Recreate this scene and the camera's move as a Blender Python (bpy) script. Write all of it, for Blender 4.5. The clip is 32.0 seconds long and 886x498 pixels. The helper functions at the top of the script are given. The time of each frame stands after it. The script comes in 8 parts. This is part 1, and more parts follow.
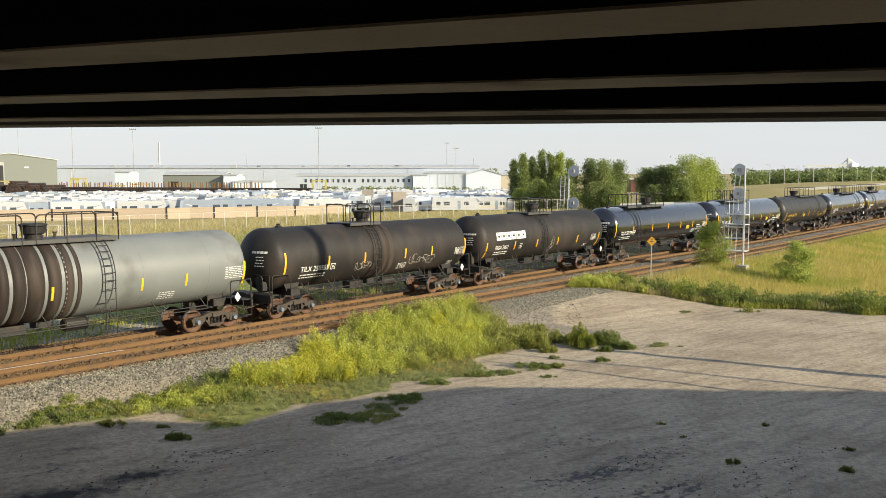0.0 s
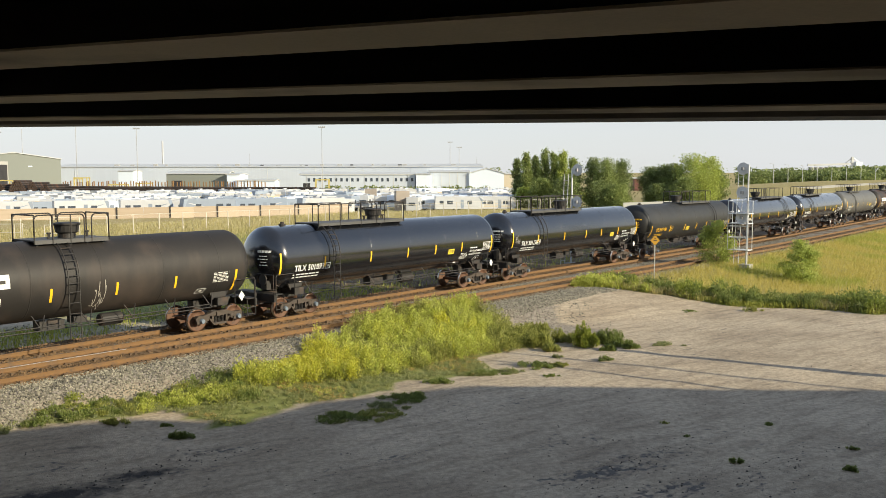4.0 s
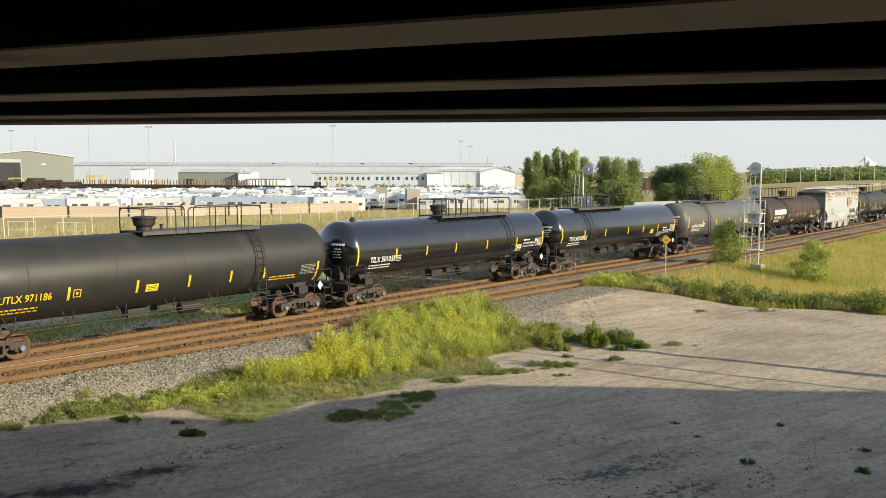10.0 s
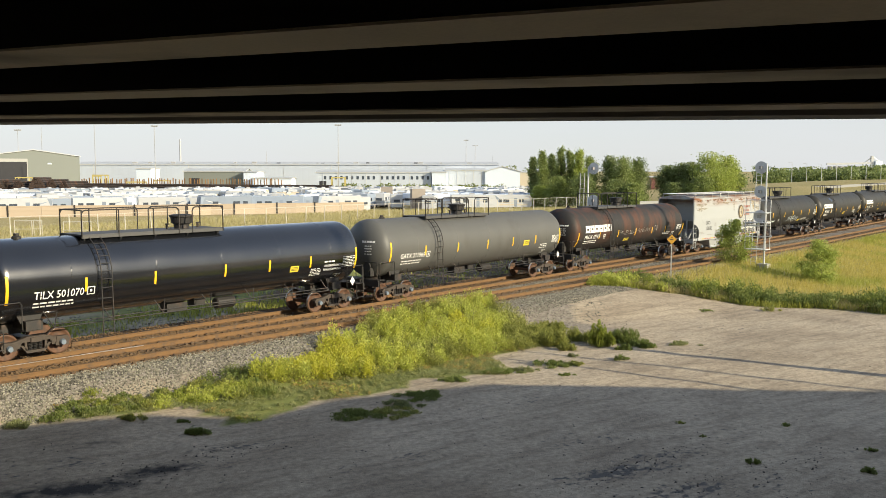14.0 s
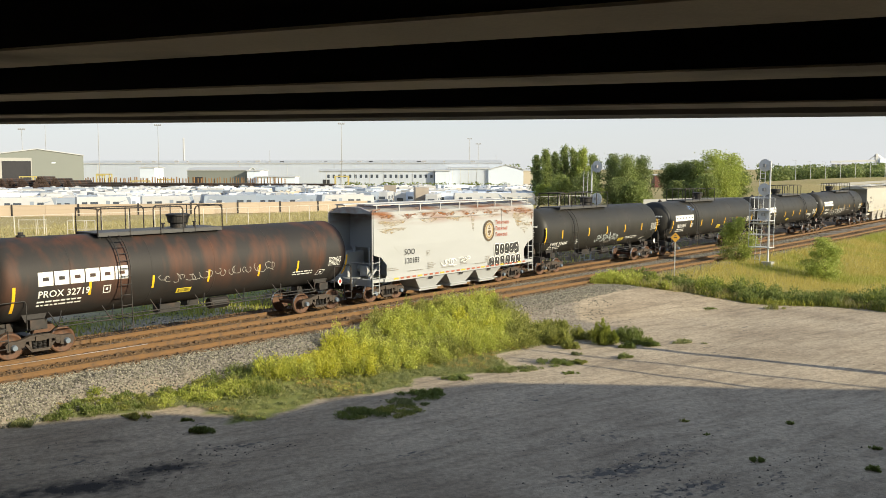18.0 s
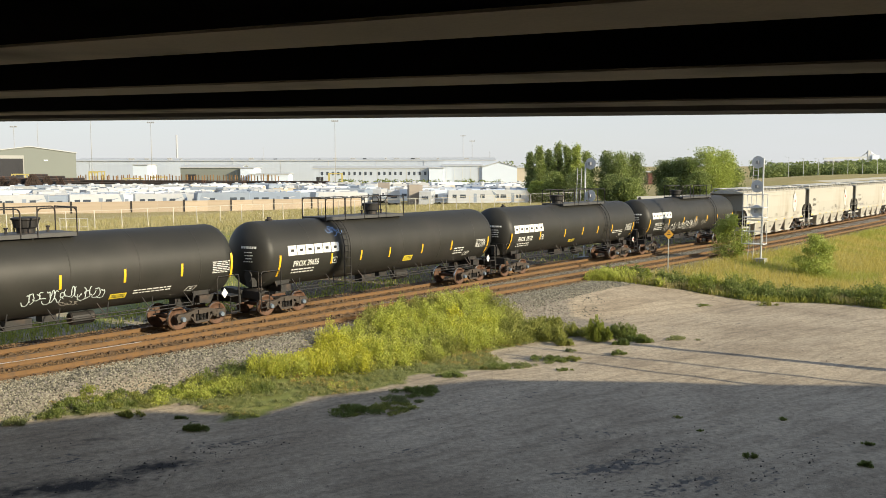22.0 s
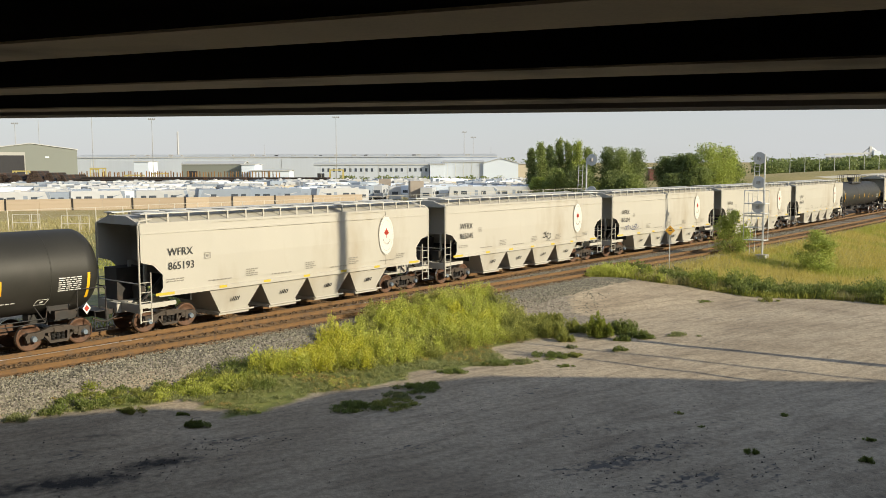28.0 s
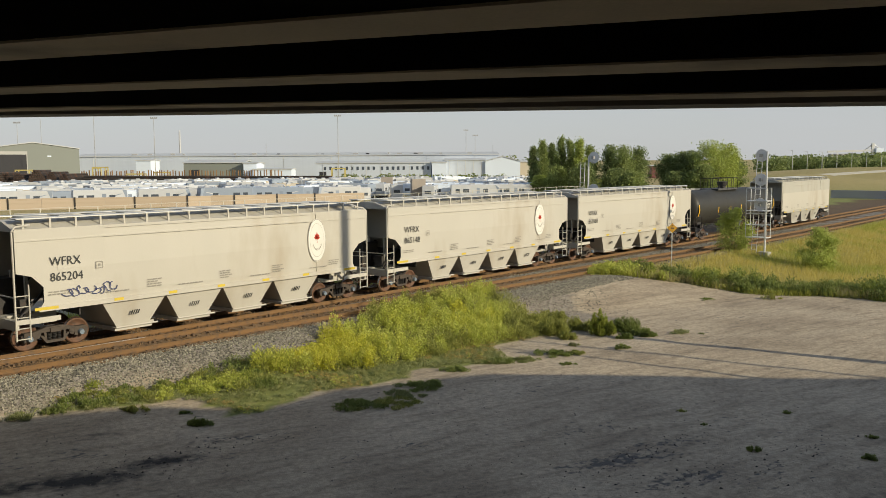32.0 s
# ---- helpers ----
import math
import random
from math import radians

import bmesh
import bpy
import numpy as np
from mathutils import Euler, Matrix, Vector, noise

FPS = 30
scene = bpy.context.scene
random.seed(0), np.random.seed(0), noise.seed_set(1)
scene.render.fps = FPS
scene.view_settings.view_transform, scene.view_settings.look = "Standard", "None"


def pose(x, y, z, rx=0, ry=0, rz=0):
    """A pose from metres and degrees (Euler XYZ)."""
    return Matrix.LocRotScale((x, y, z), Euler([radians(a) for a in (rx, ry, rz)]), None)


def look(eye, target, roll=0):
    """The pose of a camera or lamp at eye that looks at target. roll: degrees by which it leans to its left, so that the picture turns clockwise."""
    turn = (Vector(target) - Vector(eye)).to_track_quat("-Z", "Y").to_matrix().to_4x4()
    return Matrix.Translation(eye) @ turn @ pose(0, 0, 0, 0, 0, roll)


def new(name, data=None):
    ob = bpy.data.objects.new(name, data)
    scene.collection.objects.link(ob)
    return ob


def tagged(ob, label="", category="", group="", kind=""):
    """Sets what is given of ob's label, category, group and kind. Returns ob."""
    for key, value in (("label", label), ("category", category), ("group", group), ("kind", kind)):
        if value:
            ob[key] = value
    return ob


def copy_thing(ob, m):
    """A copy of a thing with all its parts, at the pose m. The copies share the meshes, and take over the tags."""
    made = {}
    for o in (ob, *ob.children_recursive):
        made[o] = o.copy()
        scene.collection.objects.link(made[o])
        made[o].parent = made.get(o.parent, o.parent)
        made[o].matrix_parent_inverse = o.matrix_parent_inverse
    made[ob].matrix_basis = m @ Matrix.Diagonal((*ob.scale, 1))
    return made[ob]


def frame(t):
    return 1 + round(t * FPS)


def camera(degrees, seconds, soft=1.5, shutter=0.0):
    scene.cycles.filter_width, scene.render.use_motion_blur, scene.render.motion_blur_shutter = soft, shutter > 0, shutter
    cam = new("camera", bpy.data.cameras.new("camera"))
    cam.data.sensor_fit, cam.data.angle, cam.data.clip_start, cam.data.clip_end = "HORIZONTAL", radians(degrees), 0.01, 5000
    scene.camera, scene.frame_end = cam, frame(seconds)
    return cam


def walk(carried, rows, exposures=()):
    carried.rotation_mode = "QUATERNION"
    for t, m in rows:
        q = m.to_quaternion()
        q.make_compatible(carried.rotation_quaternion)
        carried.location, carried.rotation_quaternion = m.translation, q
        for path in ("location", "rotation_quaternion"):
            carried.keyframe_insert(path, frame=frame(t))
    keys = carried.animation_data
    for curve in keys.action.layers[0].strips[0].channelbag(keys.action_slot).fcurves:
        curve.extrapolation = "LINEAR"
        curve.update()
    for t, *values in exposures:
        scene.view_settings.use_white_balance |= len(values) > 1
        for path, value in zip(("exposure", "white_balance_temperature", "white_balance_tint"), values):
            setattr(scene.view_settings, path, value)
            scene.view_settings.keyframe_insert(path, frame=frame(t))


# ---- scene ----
# brightness of the picture, the sky and the sun
EXPO, SKY, SUN = 0.4, 0.126, 5.0
HAZE = (4.67, 4.80, 4.93, 1)      # thin high cloud over the whole sky
# girders' distances out from the camera, outer edge of the deck
Q_GIRDERS = (-12.6, -9.9, -7.2, -4.5, -1.7, 1.0, 3.79, 6.25, 9.15)
Q_EDGE, Z_EDGE = 11.19, 0.0
# crest of an unseen wall added to shade the lot, and poles
SHADE_CREST, SHADE_TOP = [(11.0, 6.4), (11.0, 10.0), (12.2, 10.5), (15.2, 11.5), (18.4, 11.3), (20.2, 13.4), (25.3, 15.5), (38.9, 14.8), (60.0, 13.0), (140.0, 6.0)], 9.6
POLES = [(20.0, 27.9, 5.4, 0.26), (18.0, 24.1, 6.0, 0.10)]
MAST = (24.0, 22.87)     # slim unseen mast added beside the lot, its shade falls on the passing train

EYE = (0.0, 0.0, 6.17)
cam = camera(54.9, 32.0, 0.55)

# seconds, turn to the left, tilt up and lean of the hand-held view, in degrees
VIEW = [
    (0, -0.736, -4.698, -0.06), (0.5, -0.703, -4.708, -0.01), (1, -0.730, -4.734, -0.06), (1.5, -0.745, -4.690, -0.09),
    (2, -0.729, -4.691, -0.03), (2.5, -0.642, -4.691, -0.11), (3, -0.656, -4.749, -0.03), (3.5, -0.559, -4.754, -0.07),
    (5.5, -0.381, -4.817, 0.00), (6, -0.186, -4.827, -0.02), (6.5, -0.154, -4.771, -0.03), (7, -0.107, -4.827, -0.05),
    (7.5, -0.049, -4.760, -0.01), (8, -0.004, -4.755, 0.02), (8.5, -0.018, -4.767, -0.02), (9, 0.000, -4.802, 0.01),
    (9.5, 0.091, -4.841, 0.05), (10, 0.185, -4.837, 0.07), (10.5, 0.250, -4.896, 0.03), (11, 0.317, -4.908, 0.06),
    (11.5, 0.310, -4.823, 0.09), (12, 0.373, -4.783, 0.08), (12.5, 0.493, -4.848, 0.11), (13, 0.436, -4.846, 0.11),
    (13.5, 0.476, -4.865, 0.04), (14, 0.530, -4.884, 0.06), (14.5, 0.629, -4.854, 0.03), (16.5, 0.618, -4.965, 0.02),
    (17, 0.636, -4.959, -0.13), (17.5, 0.675, -4.971, -0.12), (18, 0.759, -4.990, -0.04), (18.5, 0.699, -4.988, -0.15),
    (19, 0.647, -5.025, -0.03), (19.5, 0.665, -5.062, -0.09), (20, 0.598, -5.136, -0.03), (20.5, 0.596, -5.173, -0.09),
    (21, 0.595, -5.117, -0.09), (21.5, 0.488, -5.172, -0.09), (22, 0.347, -5.179, -0.10), (22.5, 0.287, -5.216, -0.01),
    (23, 0.312, -5.256, -0.04), (23.5, 0.274, -5.274, -0.03), (24, 0.228, -5.275, -0.02), (24.5, 0.105, -5.289, -0.06),
    (25, 0.177, -5.290, -0.07), (25.5, 0.201, -5.303, -0.02), (27.5, 0.328, -5.384, -0.16), (28, 0.428, -5.423, -0.16),
    (28.5, 0.404, -5.437, -0.19), (29, 0.451, -5.468, -0.21), (29.5, 0.616, -5.446, -0.28), (30, 0.750, -5.446, -0.33),
    (30.5, 0.662, -5.495, -0.28), (31, 0.606, -5.509, -0.23), (31.5, 0.606, -5.509, -0.23), (32, 0.569, -5.548, -0.30),
]


def view(turn, tilt, lean):
    a, b = radians(turn), radians(tilt)
    ahead = (-math.sin(a) * math.cos(b), math.cos(a) * math.cos(b), math.sin(b))
    return look(EYE, [e + 10 * k for e, k in zip(EYE, ahead)], lean)


walk(cam, [(t, view(a, b, c)) for t, a, b, c in VIEW], [(0.0, EXPO), (17.5, EXPO), (19.8, EXPO - 0.16), (21.5, EXPO - 0.1), (23.0, EXPO), (25.0, EXPO), (28.0, EXPO - 0.28), (30.0, EXPO - 0.48), (32.0, EXPO - 0.52)])

# ---- world and sun ----
SUN_TRAVEL = (-0.877, 0.481)        # the way the light goes over the ground
SUN_HEIGHT = 21.0                   # degrees
world = bpy.data.worlds.new("world")
scene.world = world
world.use_nodes = True
wn = world.node_tree.nodes
sky = wn.new("ShaderNodeTexSky")
sky.sky_type, sky.sun_disc = "NISHITA", False
sky.sun_elevation, sky.sun_rotation = radians(SUN_HEIGHT), math.atan2(-SUN_TRAVEL[0], -SUN_TRAVEL[1])
sky.air_density, sky.dust_density, sky.ozone_density = 1.0, 0.8, 2.0
haze, veil, where = wn.new("ShaderNodeMix"), wn.new("ShaderNodeTexNoise"), wn.new("ShaderNodeTexCoord")
stretch_, split = wn.new("ShaderNodeMapping"), wn.new("ShaderNodeSeparateXYZ")
stretch_.inputs["Scale"].default_value = (2.0, 2.0, 9.0)
low_sky, both = wn.new("ShaderNodeMapRange"), wn.new("ShaderNodeMath")
low_sky.inputs["From Min"].default_value, low_sky.inputs["From Max"].default_value = 0.02, 0.55
low_sky.inputs["To Min"].default_value, low_sky.inputs["To Max"].default_value = 0.95, 0.22
thick = wn.new("ShaderNodeMapRange")
thick.inputs["From Min"].default_value, thick.inputs["From Max"].default_value = 0.3, 0.75
thick.inputs["To Min"].default_value, thick.inputs["To Max"].default_value = 0.82, 1.0
both.operation = "MULTIPLY"
veil.inputs["Scale"].default_value, veil.inputs["Detail"].default_value = 1.6, 6
haze.data_type = "RGBA"
haze.inputs["B"].default_value = HAZE
wl = world.node_tree.links
wl.new(where.outputs["Generated"], stretch_.inputs[0])
wl.new(where.outputs["Generated"], split.inputs[0])
wl.new(split.outputs["Z"], low_sky.inputs["Value"])
wl.new(stretch_.outputs[0], veil.inputs["Vector"])
wl.new(veil.outputs["Fac"], thick.inputs["Value"])
wl.new(low_sky.outputs[0], both.inputs[0])
wl.new(thick.outputs[0], both.inputs[1])
wl.new(both.outputs[0], haze.inputs["Factor"])
wl.new(sky.outputs[0], haze.inputs["A"])
wl.new(haze.outputs["Result"], wn["Background"].inputs[0])
wn["Background"].inputs[1].default_value = SKY
sun_data = bpy.data.lights.new("sun", "SUN")
sun_data.energy, sun_data.angle, sun_data.color = SUN, radians(0.55), (1.0, 0.88, 0.64)
sun = new("sun", sun_data)
sun.matrix_world = look((0, 0, 200), (SUN_TRAVEL[0] * 100, SUN_TRAVEL[1] * 100, 200 - 100 * math.tan(radians(SUN_HEIGHT))))

# ---- plan: track line, train pace ----
BASE = np.array((-23.066, 19.050))
ALONG = np.array((0.63678, 0.77105))     # towards the tail of the train
ACROSS = np.array((0.77105, -0.63678))   # towards the camera
TURN = math.degrees(math.atan2(ALONG[1], ALONG[0]))


def smooth(a, b, x):
    k = np.clip((np.asarray(x, float) - a) / (b - a), 0, 1)
    return k * k * (3 - 2 * k)


def rise(y):
    """The land climbs gently beyond the tracks."""
    k = (np.asarray(y, float) - 68) / 12
    return 0.0073 * 12 * np.logaddexp(0, np.clip(k, -40, 400))


def drift(s):
    return 1.0 * smooth(42, 92, s)


def siding(s):
    return np.interp(s, [-400, -24, -10, 0, 12, 25, 38, 55, 75, 500], [0, 0, 0.5, 1.25, 2.27, 2.95, 3.5, 4.05, 4.3, 4.3])


def at_track(s, w, z=0.0):
    """A point s metres along the line, w metres to the camera's side of the train's track, z over its rails."""
    p = BASE + ALONG * s + ACROSS * (w + float(drift(s)))
    return Vector((p[0], p[1], z + float(rise(p[1]))))


def to_track(x, y):
    dx, dy = np.asarray(x) - BASE[0], np.asarray(y) - BASE[1]
    s = dx * ALONG[0] + dy * ALONG[1]
    return s, dx * ACROSS[0] + dy * ACROSS[1] - drift(s)


def gone(t):
    """Metres that the train has run at t seconds, counted from 15 s."""
    k = t - 15.0
    return 8.796 * k + 0.0790 * k * k / 2 - 0.00061 * k ** 3 / 6


# ---- mesh tools ----
def part(name, bm, material, parent=None, label="", smooth_faces=False):
    me = bpy.data.meshes.new(name)
    if smooth_faces:
        for f in bm.faces:
            f.smooth = True
    bm.to_mesh(me)
    bm.free()
    me.materials.append(material)
    ob = new(name, me)
    if parent:
        ob.parent = parent
    if label:
        tagged(ob, label)
    return ob


def share(name, like, parent, m=None, label=""):
    """Another object on the same mesh."""
    ob = new(name, like.data)
    ob.parent = parent
    if m is not None:
        ob.matrix_basis = m
    if label:
        tagged(ob, label)
    return ob


def mesh_of(name, verts, faces, material, parent=None, label="", mats=()):
    me = bpy.data.meshes.new(name)
    me.from_pydata(verts, [], faces)
    me.materials.append(material)
    for m in mats:
        me.materials.append(m)
    ob = new(name, me)
    if parent:
        ob.parent = parent
    if label:
        tagged(ob, label)
    return ob


def box(bm, x, y, z, sx, sy, sz, m=None):
    vs = [Vector((x + i * sx / 2, y + j * sy / 2, z + k * sz / 2)) for k in (-1, 1) for j in (-1, 1) for i in (-1, 1)]
    if m is not None:
        vs = [m @ v for v in vs]
    v = [bm.verts.new(p) for p in vs]
    for f in ((0, 2, 3, 1), (4, 5, 7, 6), (0, 1, 5, 4), (2, 6, 7, 3), (0, 4, 6, 2), (1, 3, 7, 5)):
        bm.faces.new([v[i] for i in f])
    return bm


def rod(bm, a, b, r, n=6, r2=None):
    """A round bar from a to b."""
    a, b = Vector(a), Vector(b)
    q = (b - a).to_track_quat("Z", "Y")
    rings = []
    for p, rr in ((a, r), (b, r if r2 is None else r2)):
        rings.append([bm.verts.new(p + q @ Vector((rr * math.cos(2 * math.pi * i / n), rr * math.sin(2 * math.pi * i / n), 0))) for i in range(n)])
    for i in range(n):
        bm.faces.new((rings[0][i], rings[0][(i + 1) % n], rings[1][(i + 1) % n], rings[1][i]))
    bm.faces.new(rings[0][::-1])
    bm.faces.new(rings[1])
    return bm


def pipe(bm, pts, r, n=6):
    for a, b in zip(pts, pts[1:]):
        rod(bm, a, b, r, n)
    return bm


def prism(bm, poly, lo, hi, axis="y"):
    """The polygon (pairs) drawn out from lo to hi along an axis."""
    def put(a, b, c):
        return bm.verts.new({"y": (a, c, b), "x": (c, a, b), "z": (a, b, c)}[axis])
    one, two = [put(a, b, lo) for a, b in poly], [put(a, b, hi) for a, b in poly]
    n = len(poly)
    for i in range(n):
        bm.faces.new((one[i], one[(i + 1) % n], two[(i + 1) % n], two[i]))
    bm.faces.new(one[::-1])
    bm.faces.new(two)
    bmesh.ops.recalc_face_normals(bm, faces=bm.faces)
    return bm


def lathe(bm, rings, n, axis="x", c=(0, 0, 0)):
    """Rings of (place along the axis, radius)."""
    made = []
    for a, r in rings:
        row = []
        for i in range(n):
            u, v = r * math.cos(2 * math.pi * i / n), r * math.sin(2 * math.pi * i / n)
            p = {"x": (a, u, v), "y": (u, a, v), "z": (u, v, a)}[axis]
            row.append(bm.verts.new((p[0] + c[0], p[1] + c[1], p[2] + c[2])))
        made.append(row)
    for one, two in zip(made, made[1:]):
        for i in range(n):
            bm.faces.new((one[i], one[(i + 1) % n], two[(i + 1) % n], two[i]))
    bm.faces.new(made[0][::-1])
    bm.faces.new(made[-1])
    bmesh.ops.recalc_face_normals(bm, faces=bm.faces)
    return bm


def BM():
    return bmesh.new()


# ---- materials ----
def paint(name, colour, rough=0.6, metal=0.0, spread=0.25, size=2.0, dirt=None, dirt_amount=0.4, dirt_size=0.8, bump=0.15, bump_size=40.0, random_tint=0.0, stretch=(1, 1, 1), world_space=False, dirt_z=None, shine=0.5):
    """A painted or natural surface: base colour with fine grain, blotches of dirt, and relief."""
    m = bpy.data.materials.new(name)
    m.use_nodes = True
    n, l = m.node_tree.nodes, m.node_tree.links
    b = n["Principled BSDF"]
    co = n.new("ShaderNodeTexCoord")
    mp = n.new("ShaderNodeMapping")
    mp.inputs["Scale"].default_value = stretch
    if world_space:
        l.new(n.new("ShaderNodeNewGeometry").outputs["Position"], mp.inputs[0])
    else:
        l.new(co.outputs["Object"], mp.inputs[0])

    def noise_at(scale, detail=4.0, space=mp):
        k = n.new("ShaderNodeTexNoise")
        k.inputs["Scale"].default_value, k.inputs["Detail"].default_value = scale, detail
        l.new(space.outputs[0], k.inputs["Vector"])
        return k
    fine, broad = noise_at(bump_size), noise_at(size)
    hsv = n.new("ShaderNodeHueSaturation")
    hsv.inputs["Color"].default_value = (*colour, 1)
    rng = n.new("ShaderNodeMapRange")
    rng.inputs["To Min"].default_value, rng.inputs["To Max"].default_value = 1 - spread, 1 + spread
    mixv = n.new("ShaderNodeMath")
    mixv.operation = "ADD"
    half = n.new("ShaderNodeMath")
    half.operation = "MULTIPLY_ADD"
    half.inputs[1].default_value, half.inputs[2].default_value = 0.5, -0.25
    l.new(fine.outputs["Fac"], half.inputs[0])
    l.new(broad.outputs["Fac"], mixv.inputs[0])
    l.new(half.outputs[0], mixv.inputs[1])
    l.new(mixv.outputs[0], rng.inputs["Value"])
    value = rng.outputs[0]
    if random_tint:
        info = n.new("ShaderNodeObjectInfo")
        r2 = n.new("ShaderNodeMapRange")
        r2.inputs["To Min"].default_value, r2.inputs["To Max"].default_value = 1 - random_tint, 1 + random_tint
        l.new(info.outputs["Random"], r2.inputs["Value"])
        mul = n.new("ShaderNodeMath")
        mul.operation = "MULTIPLY"
        l.new(value, mul.inputs[0])
        l.new(r2.outputs[0], mul.inputs[1])
        value = mul.outputs[0]
    l.new(value, hsv.inputs["Value"])
    out = hsv.outputs[0]
    if dirt:
        d = noise_at(dirt_size, 6.0)
        ramp = n.new("ShaderNodeValToRGB")
        ramp.color_ramp.elements[0].position, ramp.color_ramp.elements[1].position = 0.62 - 0.3 * dirt_amount, 0.8 - 0.1 * dirt_amount
        l.new(d.outputs["Fac"], ramp.inputs[0])
        fac = ramp.outputs[0]
        if dirt_z:
            sep, zr, mm = n.new("ShaderNodeSeparateXYZ"), n.new("ShaderNodeMapRange"), n.new("ShaderNodeMath")
            l.new(co.outputs["Object"], sep.inputs[0])
            zr.inputs["From Min"].default_value, zr.inputs["From Max"].default_value = dirt_z
            l.new(sep.outputs["Z"], zr.inputs["Value"])
            mm.operation = "MULTIPLY"
            l.new(fac, mm.inputs[0])
            l.new(zr.outputs[0], mm.inputs[1])
            fac = mm.outputs[0]
        mix = n.new("ShaderNodeMix")
        mix.data_type = "RGBA"
        mix.inputs["B"].default_value = (*dirt, 1)
        l.new(out, mix.inputs["A"])
        l.new(fac, mix.inputs["Factor"])
        out = mix.outputs["Result"]
    l.new(out, b.inputs["Base Color"])
    rr = n.new("ShaderNodeMapRange")
    rr.inputs["To Min"].default_value, rr.inputs["To Max"].default_value = max(0.03, rough - 0.12), min(1, rough + 0.12)
    l.new(broad.outputs["Fac"], rr.inputs["Value"])
    l.new(rr.outputs[0], b.inputs["Roughness"])
    b.inputs["Metallic"].default_value = metal
    b.inputs["Specular IOR Level"].default_value = shine
    if bump:
        bp = n.new("ShaderNodeBump")
        bp.inputs["Strength"].default_value, bp.inputs["Distance"].default_value = bump, 0.01
        l.new(fine.outputs["Fac"], bp.inputs["Height"])
        l.new(bp.outputs[0], b.inputs["Normal"])
    return m


def leafy(name, colour, other, rough=0.6):
    """Leaves and blades: each clump takes its own tint between two greens; light passes through a little."""
    m = bpy.data.materials.new(name)
    m.use_nodes = True
    n, l = m.node_tree.nodes, m.node_tree.links
    b = n["Principled BSDF"]
    g = n.new("ShaderNodeNewGeometry")
    mix = n.new("ShaderNodeMix")
    mix.data_type = "RGBA"
    mix.inputs["A"].default_value, mix.inputs["B"].default_value = (*colour, 1), (*other, 1)
    l.new(g.outputs["Random Per Island"], mix.inputs["Factor"])
    l.new(mix.outputs["Result"], b.inputs["Base Color"])
    b.inputs["Roughness"].default_value = rough
    tr = n.new("ShaderNodeBsdfTranslucent")
    l.new(mix.outputs["Result"], tr.inputs["Color"])
    ms = n.new("ShaderNodeMixShader")
    ms.inputs[0].default_value = 0.45
    l.new(b.outputs[0], ms.inputs[1])
    l.new(tr.outputs[0], ms.inputs[2])
    l.new(ms.outputs[0], n["Material Output"].inputs["Surface"])
    return m


RUST = (0.20, 0.085, 0.04)
DUST = (0.30, 0.25, 0.20)
m_black = paint("black_paint", (0.010, 0.011, 0.014), 0.2, 0, 0.3, 0.8, bump=0.02, shine=0.6)
m_black.node_tree.nodes["Principled BSDF"].inputs["Coat Weight"].default_value = 1.0
m_black.node_tree.nodes["Principled BSDF"].inputs["Coat IOR"].default_value = 1.62
m_black.node_tree.nodes["Principled BSDF"].inputs["Coat Roughness"].default_value = 0.16
m_blackmatt = paint("weathered_black_paint", (0.030, 0.029, 0.025), 0.52, 0, 0.3, 0.7, (0.045, 0.040, 0.036), 0.35, 0.6, 0.05, stretch=(1, 1, 0.5), shine=0.35)
m_grime = paint("grimy_black_paint", (0.026, 0.024, 0.023), 0.55, 0, 0.35, 0.7, (0.065, 0.050, 0.042), 0.4, 0.7, 0.05, stretch=(1, 1, 0.4), shine=0.3)
m_charcoal = paint("charcoal_paint", (0.026, 0.026, 0.025), 0.48, 0, 0.2, 0.8, (0.05, 0.048, 0.044), 0.2, 0.5, 0.03, shine=0.4)
m_greytank = paint("grey_tank_paint", (0.20, 0.215, 0.215), 0.45, 0, 0.15, 0.8, (0.085, 0.08, 0.075), 0.25, 0.6, 0.03)
m_steel = paint("dark_steel", (0.032, 0.030, 0.029), 0.6, 0.2, 0.4, 3.0, (0.09, 0.06, 0.045), 0.25, 2.0)
m_truck = paint("grimy_truck_steel", (0.068, 0.053, 0.042), 0.75, 0.1, 0.4, 3.0, (0.045, 0.036, 0.03), 0.5, 4.0)
m_wheel = paint("brown_wheel_steel", (0.125, 0.064, 0.038), 0.7, 0.2, 0.35, 4.0, (0.05, 0.038, 0.03), 0.4, 5.0)
m_tread = paint("polished_tread", (0.55, 0.53, 0.50), 0.28, 1.0, 0.1, 4.0)
m_cap = paint("bearing_cap_blue_grey", (0.17, 0.21, 0.26), 0.5, 0.3, 0.2, 4.0)
m_yellow = paint("yellow_reflector", (0.85, 0.50, 0.02), 0.45, 0, 0.1, 5.0, bump=0)
m_panel = paint("pale_yellow_panel", (0.74, 0.58, 0.05), 0.5, 0, 0.12, 6.0, bump=0)
m_dull_yellow = paint("dull_yellow_reflector", (0.56, 0.42, 0.04), 0.5, 0, 0.15, 5.0, bump=0)
m_emblem = paint("pale_cream_print", (0.66, 0.645, 0.60), 0.5, 0, 0.06, 2.0, bump=0)
